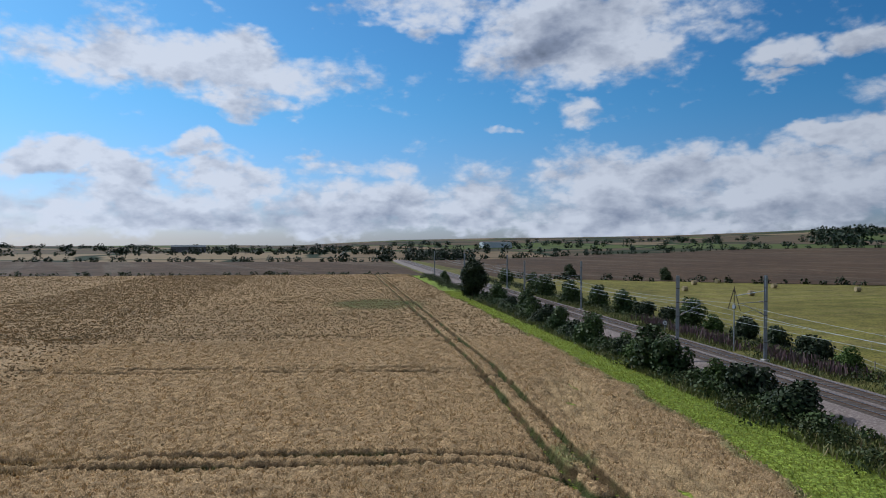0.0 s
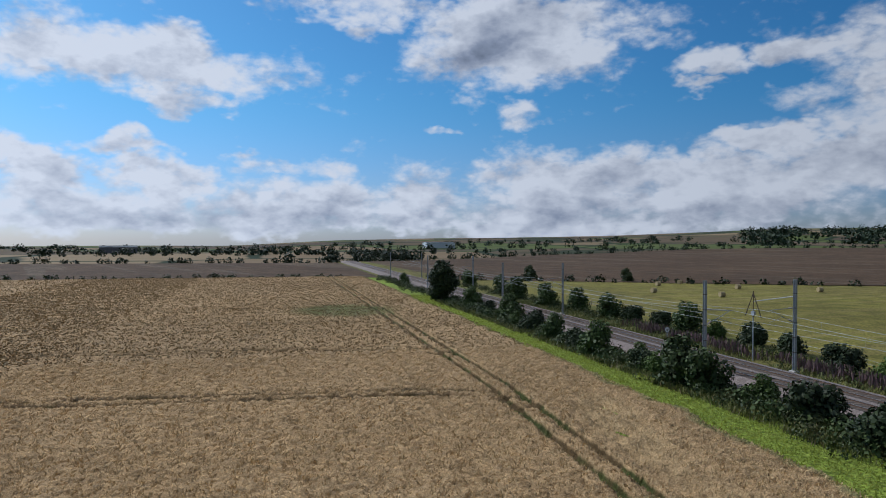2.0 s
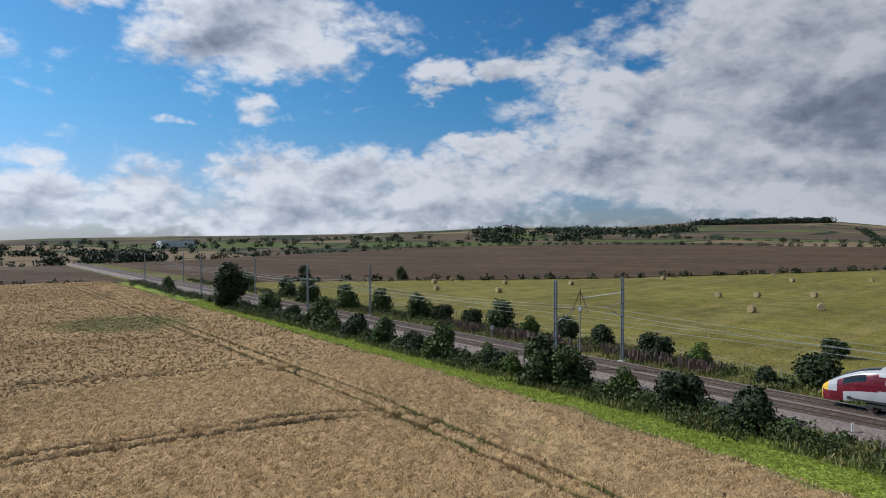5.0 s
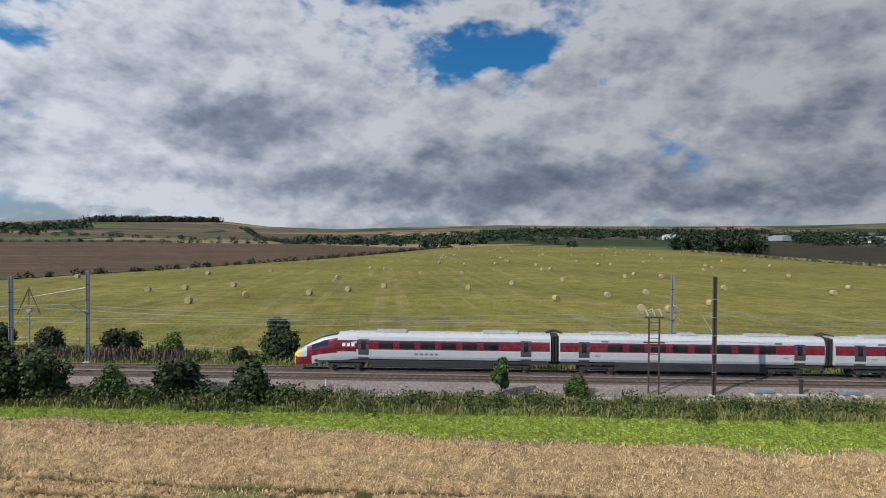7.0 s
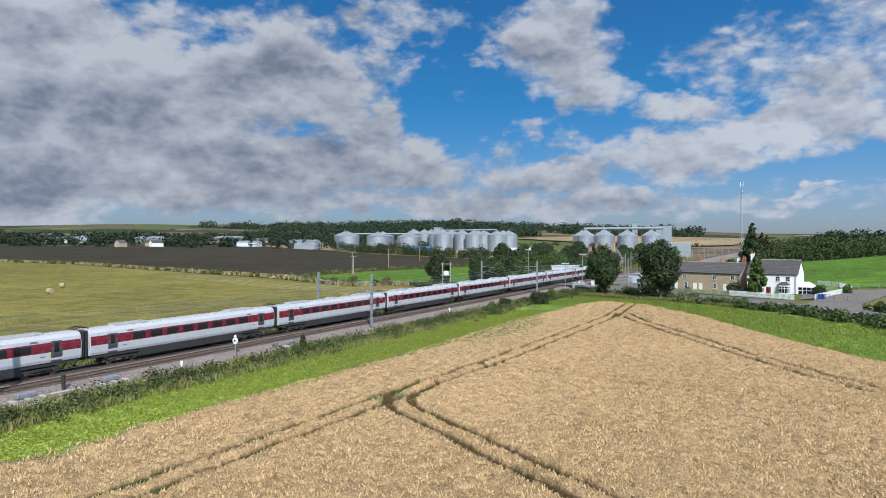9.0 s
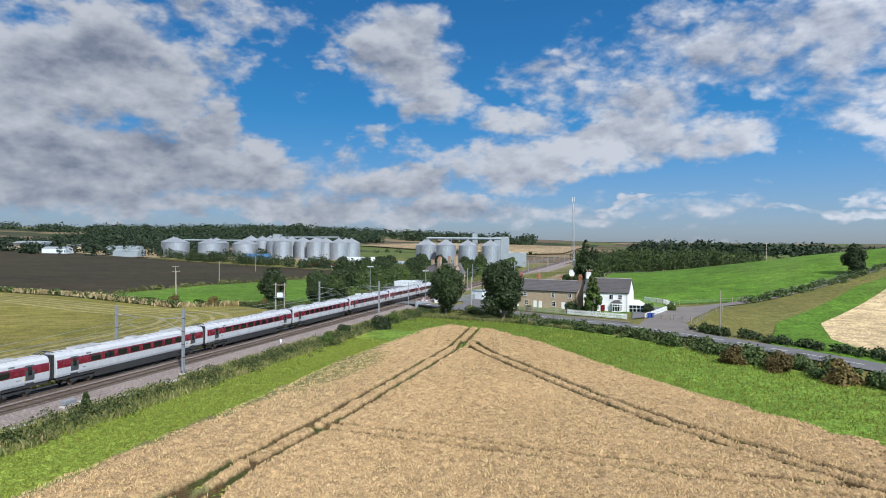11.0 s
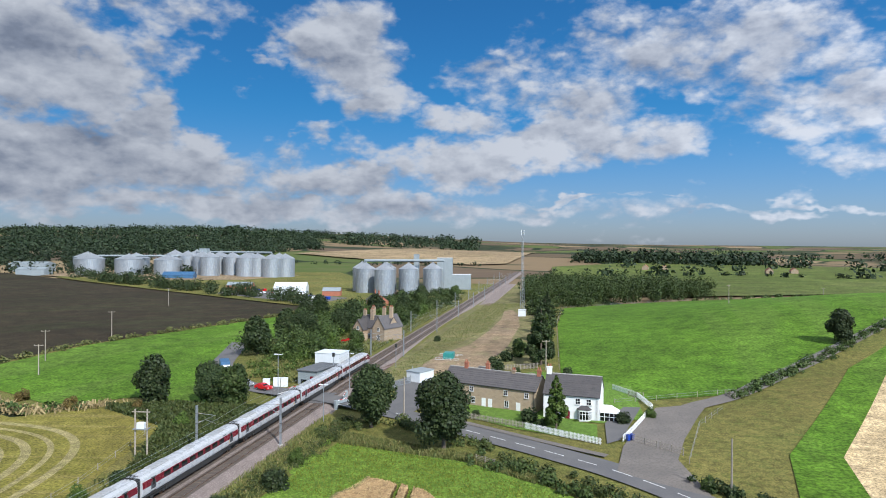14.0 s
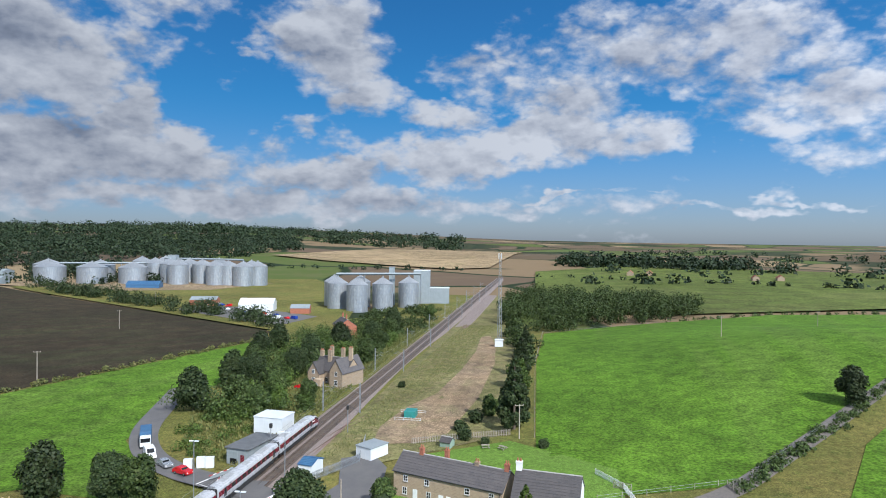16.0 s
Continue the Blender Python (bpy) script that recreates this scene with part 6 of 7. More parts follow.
def wood_pole(x, y, h, cross=True):
    t = thing("utility_pole", (x, y, ground_at(x, y)), 25, label="weathered wooden utility pole with a crossarm", category="utility pole", group="utility poles")
    bm = bmesh.new()
    rod(bm, (0, 0, -0.8), (0, 0, h), 0.16, 0.11)
    part("pole", bm, TIMBER, t)
    if cross:
        slab("crossarm", (-1.1, -0.06, h - 0.4, 1.1, 0.06, h - 0.25), TIMBER, t)
        for k in (-1.0, 0.0, 1.0):
            bm = bmesh.new()
            rod(bm, (k, 0, h - 0.25), (k, 0, h - 0.02), 0.05)
            part("insulator", bm, CERAMIC, t)


for x, y, h in ((112, -252, 9.5), (98, -205, 9.0), (162, -364, 9.5), (210, -470, 9.5), (84, -187, 8.0), (-19.5, -163, 8.5), (-72.5, -133, 8.0), (-120, -330, 8), (-190, -420, 8), (-46, -214, 8)):
    wood_pole(x, y, h, abs(x + 19.5) > 1 and abs(x + 72.5) > 1)


def transformer_poles(x, y):
    t = thing("pole_transformer", (x, y, ground_at(x, y)), 5, label="pair of poles carrying a grey transformer", category="utility pole")
    for a in (-1.0, 1.0):
        bm = bmesh.new()
        rod(bm, (a, 0, -0.8), (a, 0, 8.2), 0.15, 0.12)
        part("pole", bm, TIMBER, t)
    slab("platform", (-1.2, -0.5, 5.0, 1.2, 0.5, 5.15), STEEL_GREY, t)
    slab("transformer", (-0.6, -0.4, 5.15, 0.6, 0.4, 6.1), CLAD_WHITE, t, bevel=0.06)
    slab("crossarm", (-1.5, -0.06, 7.7, 1.5, 0.06, 7.85), TIMBER, t)


transformer_poles(15.8, -132)


# ------------------------------------------------------------ houses
def window(parent, x, z, w, h, y=0.0, bars=1, sill=True, out=0.05, mat=None):
    """A sash window on a wall that faces +y."""
    bm = bmesh.new()
    t = 0.07
    for x0, x1, z0, z1 in ((x - w / 2, x + w / 2, z, z + t), (x - w / 2, x + w / 2, z + h - t, z + h), (x - w / 2, x - w / 2 + t, z + t, z + h - t), (x + w / 2 - t, x + w / 2, z + t, z + h - t), (x - w / 2 + t, x + w / 2 - t, z + h / 2 - 0.025, z + h / 2 + 0.025)):
        box(bm, x0, y - 0.02, z0, x1, y + out, z1)
    for k in range(bars):
        bx = x - w / 2 + w * (k + 1) / (bars + 1)
        box(bm, bx - 0.02, y - 0.02, z + t, bx + 0.02, y + out - 0.01, z + h - t)
    f = part("window", bm, mat or WHITE_PAINT, parent, "white framed window")
    slab("pane", (x - w / 2 + t, y - 0.01, z + t, x + w / 2 - t, y + 0.015, z + h - t), GLASS, f)
    if sill:
        slab("sill", (x - w / 2 - 0.08, y - 0.02, z - 0.1, x + w / 2 + 0.08, y + 0.14, z), CONCRETE if mat is None else mat, f)


def door(parent, x, w, h, y, mat, label):
    d = slab("door", (x - w / 2, y - 0.02, 0.1, x + w / 2, y + 0.05, h), mat, parent, label)
    slab("door_panel", (x - w / 2 + 0.14, y + 0.05, 0.3, x + w / 2 - 0.14, y + 0.065, h * 0.45), mat, d)
    slab("door_panel", (x - w / 2 + 0.14, y + 0.05, h * 0.55, x + w / 2 - 0.14, y + 0.065, h - 0.2), mat, d)


def shell(parent, L, D, eave, ridge, wall, roof, over=0.25, x0=None, y0=0.0, name="wall"):
    """Walls with gables at both ends and a pitched roof; front at y0, ridge along x."""
    a = -L / 2 if x0 is None else x0
    b = a + L
    bm = bmesh.new()
    m = y0 - D / 2
    v = [bm.verts.new(p) for p in ((a, y0, -0.6), (b, y0, -0.6), (b, y0 - D, -0.6), (a, y0 - D, -0.6), (a, y0, eave), (b, y0, eave), (b, y0 - D, eave), (a, y0 - D, eave), (a, m, ridge), (b, m, ridge))]
    for f in ((0, 1, 5, 4), (2, 3, 7, 6), (1, 2, 6, 9, 5), (3, 0, 4, 8, 7), (0, 3, 2, 1), (4, 5, 9, 8), (6, 7, 8, 9)):
        bm.faces.new([v[k] for k in f])
    part(name, bm, wall, parent)
    k = (ridge - eave) / (D / 2)
    bm = bmesh.new()
    for s in (1, -1):
        e = D / 2 + over
        pts = [(0, ridge + 0.12), (s * e, ridge + 0.12 - k * e), (s * e, ridge - 0.02 - k * e), (0, ridge - 0.02)]
        lo = [bm.verts.new((a - over * 0.6, m + p, z)) for p, z in pts]
        hi = [bm.verts.new((b + over * 0.6, m + p, z)) for p, z in pts]
        for i in range(4):
            bm.faces.new((lo[i], lo[(i + 1) % 4], hi[(i + 1) % 4], hi[i]))
        bm.faces.new(lo)
        bm.faces.new(hi)
    rf = part("roof", bm, roof, parent, "grey slate roof" if roof is SLATE else "")
    # courses of slate, a little proud
    n = max(4, int((D / 2 + over) / 0.45))
    bm = bmesh.new()
    for s in (1, -1):
        for i in range(n):
            e = (D / 2 + over) * (i + 1) / n
            z = ridge + 0.12 - k * e
            box(bm, a - over * 0.6, m + s * e - 0.03, z + 0.0, b + over * 0.6, m + s * e + 0.03, z + 0.045)
    part("slate_course", bm, roof, rf)["kind"] = "stuff"
    slab("ridge_tile", (a - over * 0.6, m - 0.12, ridge + 0.08, b + over * 0.6, m + 0.12, ridge + 0.2), CONCRETE if roof is SLATE else roof, rf)
    return rf


def chimney(parent, x, y, z0, z1, w, mat, pots=2, d=0.6):
    bm = bmesh.new()
    box(bm, x - w / 2, y - d / 2, z0, x + w / 2, y + d / 2, z1)
    box(bm, x - w / 2 - 0.07, y - d / 2 - 0.07, z1 - 0.25, x + w / 2 + 0.07, y + d / 2 + 0.07, z1 - 0.08)
    c = part("chimney", bm, mat, parent)
    for k in range(pots):
        bm = bmesh.new()
        px = x - w / 2 + w * (k + 0.5) / pots
        rod(bm, (px, y, z1), (px, y, z1 + 0.5), 0.14, 0.11, 10)
        part("chimney_pot", bm, BRICK, c, "terracotta pot")


def gutter(parent, a, b, y, z):
    bm = bmesh.new()
    rod(bm, (a, y, z), (b, y, z), 0.06)
    rod(bm, (a + 0.3, y - 0.08, z), (a + 0.3, y - 0.08, 0), 0.045)
    part("gutter", bm, SIGN_BLACK, parent, "black gutter and downpipe")


def white_house():
    t = thing("white_house", (-51.7, -168.4, -0.7), -9, label="white rendered house with slate roof, bay windows and conservatory", category="house")
    L, D, eave, ridge = 10.8, 8.6, 5.2, 8.3
    shell(t, L, D, eave, ridge, RENDER_WHITE, SLATE)
    for x, w in ((-3.4, 0.95), (-1.3, 0.95), (2.2, 0.95)):
        window(t, x, 3.5, w, 1.15)
    door(t, 0.7, 1.0, 2.1, 0.0, COACH_RED, "dark red front door")
    for bx in (-2.6, 3.0):
        bm = bmesh.new()
        w, d = 1.35, 1.0
        ring = [(bx - w, 0.0), (bx - w * 0.62, d), (bx + w * 0.62, d), (bx + w, 0.0)]
        for (ax, ay), (cx, cy) in zip(ring, ring[1:]):
            q = [bm.verts.new(p) for p in ((ax, ay, -0.4), (cx, cy, -0.4), (cx, cy, 0.75), (ax, ay, 0.75))]
            bm.faces.new(q)
            q = [bm.verts.new(p) for p in ((ax, ay, 2.35), (cx, cy, 2.35), (cx, cy, 2.65), (ax, ay, 2.65))]
            bm.faces.new(q)
        bay = part("bay_window", bm, WHITE_PAINT, t, "white canted bay window")
        for (ax, ay), (cx, cy) in zip(ring, ring[1:]):
            d2 = Vector((cx - ax, cy - ay, 0))
            bm = bmesh.new()
            for f in (0.0, 0.33, 0.66, 1.0):
                p = Vector((ax, ay, 0)) + d2 * f
                rod(bm, (p.x, p.y, 0.7), (p.x, p.y, 2.4), 0.05, seg=6)
            for z in (0.8, 1.9):
                rod(bm, (ax, ay, z), (cx, cy, z), 0.04, seg=6)
            part("window_frame", bm, WHITE_PAINT, bay)
            link_mesh("pane", [(ax, ay - 0.03, 0.75), (cx, cy - 0.03, 0.75), (cx, cy - 0.03, 2.35), (ax, ay - 0.03, 2.35)], [(0, 1, 2, 3)], GLASS, bay)
        top = [(p[0] + (p[0] - bx) * 0.1, p[1] * 1.1, 2.65) for p in ring]
        link_mesh("bay_roof", top + [(bx - 0.6, 0.0, 3.35), (bx + 0.6, 0.0, 3.35)], [(0, 1, 4), (1, 2, 5, 4), (2, 3, 5), (0, 3, 2, 1)], SLATE, bay, "slate bay roof")
    chimney(t, 5.0, -4.3, 7.4, 9.8, 1.0, RENDER_WHITE, 2)
    gutter(t, -5.3, 5.3, 0.28, 5.05)
    # conservatory on the west gable
    c = slab("conservatory", (-9.0, -3.2, -0.5, -5.4, -0.2, 0.7), RENDER_WHITE, t, "white glazed conservatory")
    bm = bmesh.new()
    for x in np.linspace(-9.0, -5.5, 5):
        for y in (-3.2, -0.2):
            rod(bm, (x, y, 0.6), (x, y, 2.3), 0.05, seg=6)
        rod(bm, (x, -0.2, 2.3), (max(-7.6, min(-6.4, x)), -1.7, 3.4), 0.05, seg=6)
        rod(bm, (x, -3.2, 2.3), (max(-7.6, min(-6.4, x)), -1.7, 3.4), 0.05, seg=6)
    for y in (-3.2, -0.2):
        rod(bm, (-9.0, y, 2.3), (-5.5, y, 2.3), 0.07, seg=6)
        rod(bm, (-9.0, y, 1.5), (-5.5, y, 1.5), 0.04, seg=6)
    rod(bm, (-9.0, -3.2, 2.3), (-9.0, -0.2, 2.3), 0.07, seg=6)
    rod(bm, (-7.6, -1.7, 3.42), (-5.5, -1.7, 3.42), 0.07, seg=6)
    part("glazing_bar", bm, WHITE_PAINT, c)
    link_mesh("glass_roof", [(-9.0, -0.2, 2.3), (-5.5, -0.2, 2.3), (-5.5, -1.7, 3.38), (-7.6, -1.7, 3.38), (-9.0, -3.2, 2.3), (-5.5, -3.2, 2.3)], [(0, 1, 2, 3), (4, 3, 2, 5), (0, 3, 4)], CLAD_WHITE, c, "pale translucent roof")
    link_mesh("pane", [(-8.95, -0.22, 0.7), (-5.5, -0.22, 0.7), (-5.5, -0.22, 2.3), (-8.95, -0.22, 2.3)], [(0, 1, 2, 3)], GLASS, c)
    link_mesh("pane", [(-8.97, -0.2, 0.7), (-8.97, -3.2, 0.7), (-8.97, -3.2, 2.3), (-8.97, -0.2, 2.3)], [(0, 1, 2, 3)], GLASS, c)


def stone_material_blocks():
    """Coursed blocks for walls too far off to pick apart."""
    N = Nodes(STONE.node_tree)
    bsdf = STONE.node_tree.nodes["Principled BSDF"]
    at = N.add("ShaderNodeTexCoord").outputs["Object"]
    sep = N.add("ShaderNodeSeparateXYZ", Vector=at)
    flat = N.add("ShaderNodeCombineXYZ", X=N.math("ADD", sep.outputs[0], sep.outputs[1]), Y=sep.outputs[2]).outputs[0]
    br = N.add("ShaderNodeTexBrick", Vector=flat, Color1=(0.36, 0.27, 0.18, 1), Color2=(0.22, 0.165, 0.115, 1), Mortar=(0.36, 0.31, 0.24, 1), Scale=1.0, Mortar_Size=0.022, Brick_Width=0.52, Row_Height=0.26)
    old = bsdf.inputs["Base Color"].links[0].from_socket
    N.put(bsdf.inputs["Base Color"], N.mix(0.62, old, br.outputs[0]))


stone_material_blocks()


def terrace():
    t = thing("stone_terrace", (-34.6, -175.2, -0.7), -20, label="row of sandstone cottages with slate roof", category="house")
    L = 21.6
    shell(t, L, 6.8, 4.9, 7.4, STONE, SLATE)
    for x in (-8.8, -4.2, 3.8, 8.2):
        window(t, x, 3.25, 0.95, 1.1)
    for x in (-4.4, 3.4, 8.4):
        window(t, x, 0.9, 0.95, 1.3)
    for x in (-7.0, -0.6, 0.9, 6.2):
        door(t, x, 0.95, 2.15, 0.0, WHITE_PAINT, "white panelled door")
    for x, m in ((-10.2, BRICK), (-4.5, STONE), (2.2, BRICK), (6.8, BRICK)):
        chimney(t, x, -3.4 if x != 2.2 else -4.6, 6.6, 8.7 if m is BRICK else 8.1, 0.8, m, 2)
    gutter(t, -10.7, 10.7, 0.28, 4.8)
    # rear outhouses
    for x in (-1.0, 4.0):
        shell(t, 3.4, 5.0, 2.6, 4.0, STONE, SLATE, 0.2, x, -6.8, "rear_wing")


white_house()
terrace()


def picket_fence(line, mat, h, label, gap=0.22):
    t = thing("picket_fence", label=label, category="fence")
    n = 0
    base = None
    for (ax, ay), (bx, by) in zip(line, line[1:]):
        L = math.hypot(bx - ax, by - ay)
        a = math.degrees(math.atan2(by - ay, bx - ax))
        for zz in (0.3, h - 0.3):
            bm = bmesh.new()
            rod(bm, (ax, ay, ground_at(ax, ay) + zz + 0.1), (bx, by, ground_at(bx, by) + zz + 0.1), 0.045, seg=4)
            part("rail", bm, mat, t)
        k = 0.0
        while k < L:
            f = k / L
            x, y = ax + (bx - ax) * f, ay + (by - ay) * f
            if base is None:
                bm = bmesh.new()
                box(bm, -0.06, -0.02, 0, 0.06, 0.02, h - 0.06)
                v = [bm.verts.new(p) for p in ((-0.06, -0.02, h - 0.06), (0.06, -0.02, h - 0.06), (0, -0.02, h + 0.04), (-0.06, 0.02, h - 0.06), (0.06, 0.02, h - 0.06), (0, 0.02, h + 0.04))]
                for q in ((0, 1, 2), (3, 5, 4), (0, 2, 5, 3), (1, 4, 5, 2)):
                    bm.faces.new([v[i] for i in q])
                ob = part("pale", bm, mat, t)
                base = ob.data
            else:
                ob = new("pale", base)
                ob.parent = t
            ob.matrix_world = pose(x, y, ground_at(x, y) + 0.08, 0, 0, a)
            k += gap
            n += 1
    return t


picket_fence([(-43.2, -160.7), (-50, -156.6), (-56.6, -153.0)], WHITE_PAINT, 1.15, "white painted picket fence along the front garden", 0.26)
picket_fence([(-60.3, -155.2), (-63.6, -164.0), (-68.2, -176.8), (-66.2, -186.5), (-61.5, -193.5)], WHITE_PAINT, 1.15, "white painted picket fence round the drive", 0.34)
picket_fence([(-25.5, -170.5), (-32.5, -165.6), (-43.0, -161.0)], TIMBER, 1.1, "weathered grey timber fence along the gardens", 0.3)
picket_fence([(-7.5, -183), (-13.5, -194.5), (-11, -208)], STEEL_GREY, 1.8, "grey steel palisade fence by the crossing", 0.3)
picket_fence([(-22, -207.5), (-32, -212), (-44, -216)], TIMBER, 1.5, "timber garden fence behind the cottages", 0.4)


def post_and_wire(line, gap, h, label):
    t = thing("post_fence", label=label, category="fence")
    for (ax, ay), (bx, by) in zip(line, line[1:]):
        L = math.hypot(bx - ax, by - ay)
        n = max(1, int(L / gap))
        for k in range(n):
            f = k / n
            x, y = ax + (bx - ax) * f, ay + (by - ay) * f
            bm = bmesh.new()
            rod(bm, (x, y, ground_at(x, y) - 0.3), (x, y, ground_at(x, y) + h), 0.06, seg=6)
            part("post", bm, TIMBER, t)
        for z in (0.4, 0.9):
            bm = bmesh.new()
            rod(bm, (ax, ay, ground_at(ax, ay) + z), (bx, by, ground_at(bx, by) + z), 0.02, seg=4)
            part("wire", bm, WIRE, t)


post_and_wire([(-61, -181), (-88, -191), (-134, -241), (-172, -287)], 4.5, 1.15, "timber post and wire fence round the pasture")
post_and_wire([(-49.5, -215), (-48.5, -300), (-51, -386), (-128, -457)], 6.0, 1.15, "timber post and wire fence beside the yard")
post_and_wire([(-69.5, -146), (-75, -166), (-82, -178)], 3.0, 1.1, "timber fence posts beside the lane")
post_and_wire([(14, -60), (14.5, -92), (18, -121), (25, -150)], 5.0, 1.1, "timber post lineside fence beside the bank")
post_and_wire([(12.5, -60), (12.5, 20), (20, 44), (23, 120)], 5.0, 1.1, "timber lineside fence along the hay")


def field_gate(x, y, turn, w=3.6):
    t = thing("field_gate", (x, y, ground_at(x, y)), turn, label="grey five-barred field gate", category="gate")
    for z in (0.2, 0.45, 0.7, 0.95, 1.2):
        bm = bmesh.new()
        rod(bm, (0, 0, z), (w, 0, z), 0.035, seg=6)
        part("bar", bm, TIMBER, t)
    for k in (0.0, w / 2, w):
        slab("upright", (k - 0.06, -0.05, -0.2, k + 0.06, 0.05, 1.35), TIMBER, t)


field_gate(-62.0, -155.5, 140, 4.6)
field_gate(-66.0, -152.2, 140, 4.2)
field_gate(-36.5, -141.0, 150, 3.6)
field_gate(-85, -189, 110, 3.6)
field_gate(-64.5, -187, 160, 3.2)


def wheelie_bin(x, y, turn, mat, label):
    t = thing("wheelie_bin", (x, y, ground_at(x, y) + 0.16), turn, label=label, category="bin")
    bm = bmesh.new()
    loft(bm, [[(-w, -w * 1.1, z), (w, -w * 1.1, z), (w, w * 1.1, z), (-w, w * 1.1, z)] + [(-w, -w * 1.1, z)][:0] for w, z in ((0.23, 0.08), (0.29, 1.0))])
    part("body", bm, mat, t)
    slab("side", (-0.27, -0.30, 0.1, -0.23, 0.30, 1.0), mat, t)
    slab("lid", (-0.31, -0.36, 1.0, 0.31, 0.36, 1.08), mat, t, bevel=0.02)
    for s in (-0.25, 0.25):
        bm = bmesh.new()
        rod(bm, (s - 0.03, -0.28, 0.1), (s + 0.03, -0.28, 0.1), 0.1, seg=12)
        part("wheel", bm, RUBBER, t)


for x, y in ((-61.2, -155.6), (-61.9, -156.1), (-26.5, -168.6), (-28.0, -167.8)):
    wheelie_bin(x, y, 30, BLUE_PLASTIC, "blue plastic wheelie bin by the gate")


def box_building(name, at, turn, w, d, h, wall, roof, label, category="building", doors=(), lip=0.15, pitched=0.0):
    t = thing(name, at, turn, label=label, category=category)
    if pitched:
        shell(t, w, d, h, h + pitched, wall, roof, 0.2)
    else:
        slab("wall", (-w / 2, -d, -0.8, w / 2, 0, h), wall, t)
        slab("roof", (-w / 2 - lip, -d - lip, h, w / 2 + lip, lip, h + 0.22), roof, t, bevel=0.03)
        bm = bmesh.new()
        n = max(2, int(w / 1.2))
        for k in range(n + 1):
            x = -w / 2 + w * k / n
            box(bm, x - 0.03, 0.0, 0.0, x + 0.03, 0.03, h - 0.02)
        part("seam", bm, wall, t)
    for x, dw, dh, m in doors:
        slab("door", (x - dw / 2, 0, 0.05, x + dw / 2, 0.05, dh), m, t)
    return t


box_building("relay_hut", (10.8, -188.6, -0.5), -10, 5.2, 10.5, 3.3, CLAD_GREY, CLAD_DARK, "grey panelled crossing control building with flat roof", "hut", [(-1.2, 0.9, 2.1, COACH_RED), (1.0, 1.6, 1.2, GLASS)], 0.35)
box_building("equipment_cabin", (13.0, -208.5, -0.5), -6, 7.4, 6.0, 4.2, CLAD_WHITE, CLAD_WHITE, "large pale blue-white equipment cabin", "hut")
box_building("equipment_cabin", (-13.8, -196.3, -0.5), -28, 4.2, 5.5, 2.6, CLAD_WHITE, CLAD_GREY, "white steel equipment cabin by the yard", "hut")
box_building("crossing_hut", (-5.5, -184.0, -0.5), -10, 3.0, 4.5, 2.6, CLAD_WHITE, CLAD_BLUE, "small hut with blue-grey roof at the crossing", "hut", pitched=0.7)
for x, y in ((19.5, -184.5), (17.6, -186.2), (15.8, -186.5), (8.4, -206)):
    box_building("relay_cabinet", (x, y, -0.6), 20, 1.6, 1.0, 1.7, CLAD_WHITE, CLAD_WHITE, "white lineside equipment cabinet", "cabinet", lip=0.05)
for k, (x, y) in enumerate(((7.7, -79.2), (8.3, -82.0), (8.8, -85.0), (9.5, -88.0))):
    box_building("relay_cabinet", (x + 1.2, y, -0.7), 80, 1.7, 0.9, 1.7, CLAD_WHITE, CLAD_GREY, "white lineside equipment cabinet on legs", "cabinet", lip=0.08)
box_building("relay_cabinet", (9.2, -109.4, -0.7), 80, 1.7, 0.8, 1.3, CLAD_GREY, CLAD_GREY, "grey lineside cabinet beside the bank", "cabinet", lip=0.05)
box_building("relay_cabinet", (9.4, -139, -0.7), 80, 1.7, 0.8, 1.3, CLAD_GREY, CLAD_GREY, "grey lineside cabinet beside the bank", "cabinet", lip=0.05)
box_building("tower_cabin", (-32.6, -341, -0.5), 0, 3.4, 3.0, 4.2, CLAD_WHITE, CLAD_WHITE, "white cabin at the foot of the radio mast", "hut")


def tank():
    t = thing("fuel_tank", (-17.2, -229.5, -0.6), 0, label="teal fuel tank on a railed concrete plinth", category="tank")
    slab("plinth", (-4.2, -4.5, -0.3, 4.2, 5.0, 0.25), CONCRETE, t)
    slab("tank", (-1.5, -1.8, 0.3, 1.5, 1.8, 2.4), TEAL, t, bevel=0.1)
    for y in (-3.6, 3.8):
        bm = bmesh.new()
        for x in (-3.4, -1.1, 1.1, 3.4):
            rod(bm, (x, y, 0.2), (x, y, 1.3), 0.04)
        rod(bm, (-3.4, y, 1.3), (3.4, y, 1.3), 0.04)
        rod(bm, (-3.4, y, 0.8), (3.4, y, 0.8), 0.04)
        part("railing", bm, CLAD_WHITE, t)


tank()


def ballast_bags(x, y):
    r = random.Random(9)
    for k in range(6):
        t = thing("ballast_bag", (x + r.uniform(-1.8, 1.8), y + r.uniform(-2.5, 2.5), -0.7), r.uniform(0, 90), label="white bulk bag lying in the yard", category="bag", group="bulk bags")
        bm = bmesh.new()
        bmesh.ops.create_icosphere(bm, subdivisions=2, radius=0.75)
        for v in bm.verts:
            v.co.x *= 0.9 + 0.2 * noise.noise(v.co + Vector((k, 0, 0)))
            v.co.z = max(-0.35, v.co.z * 0.75)
        bmesh.ops.translate(bm, verts=bm.verts[:], vec=(0, 0, 0.38))
        part("sack", bm, WHITE_PAINT, t)


ballast_bags(-19.5, -244)


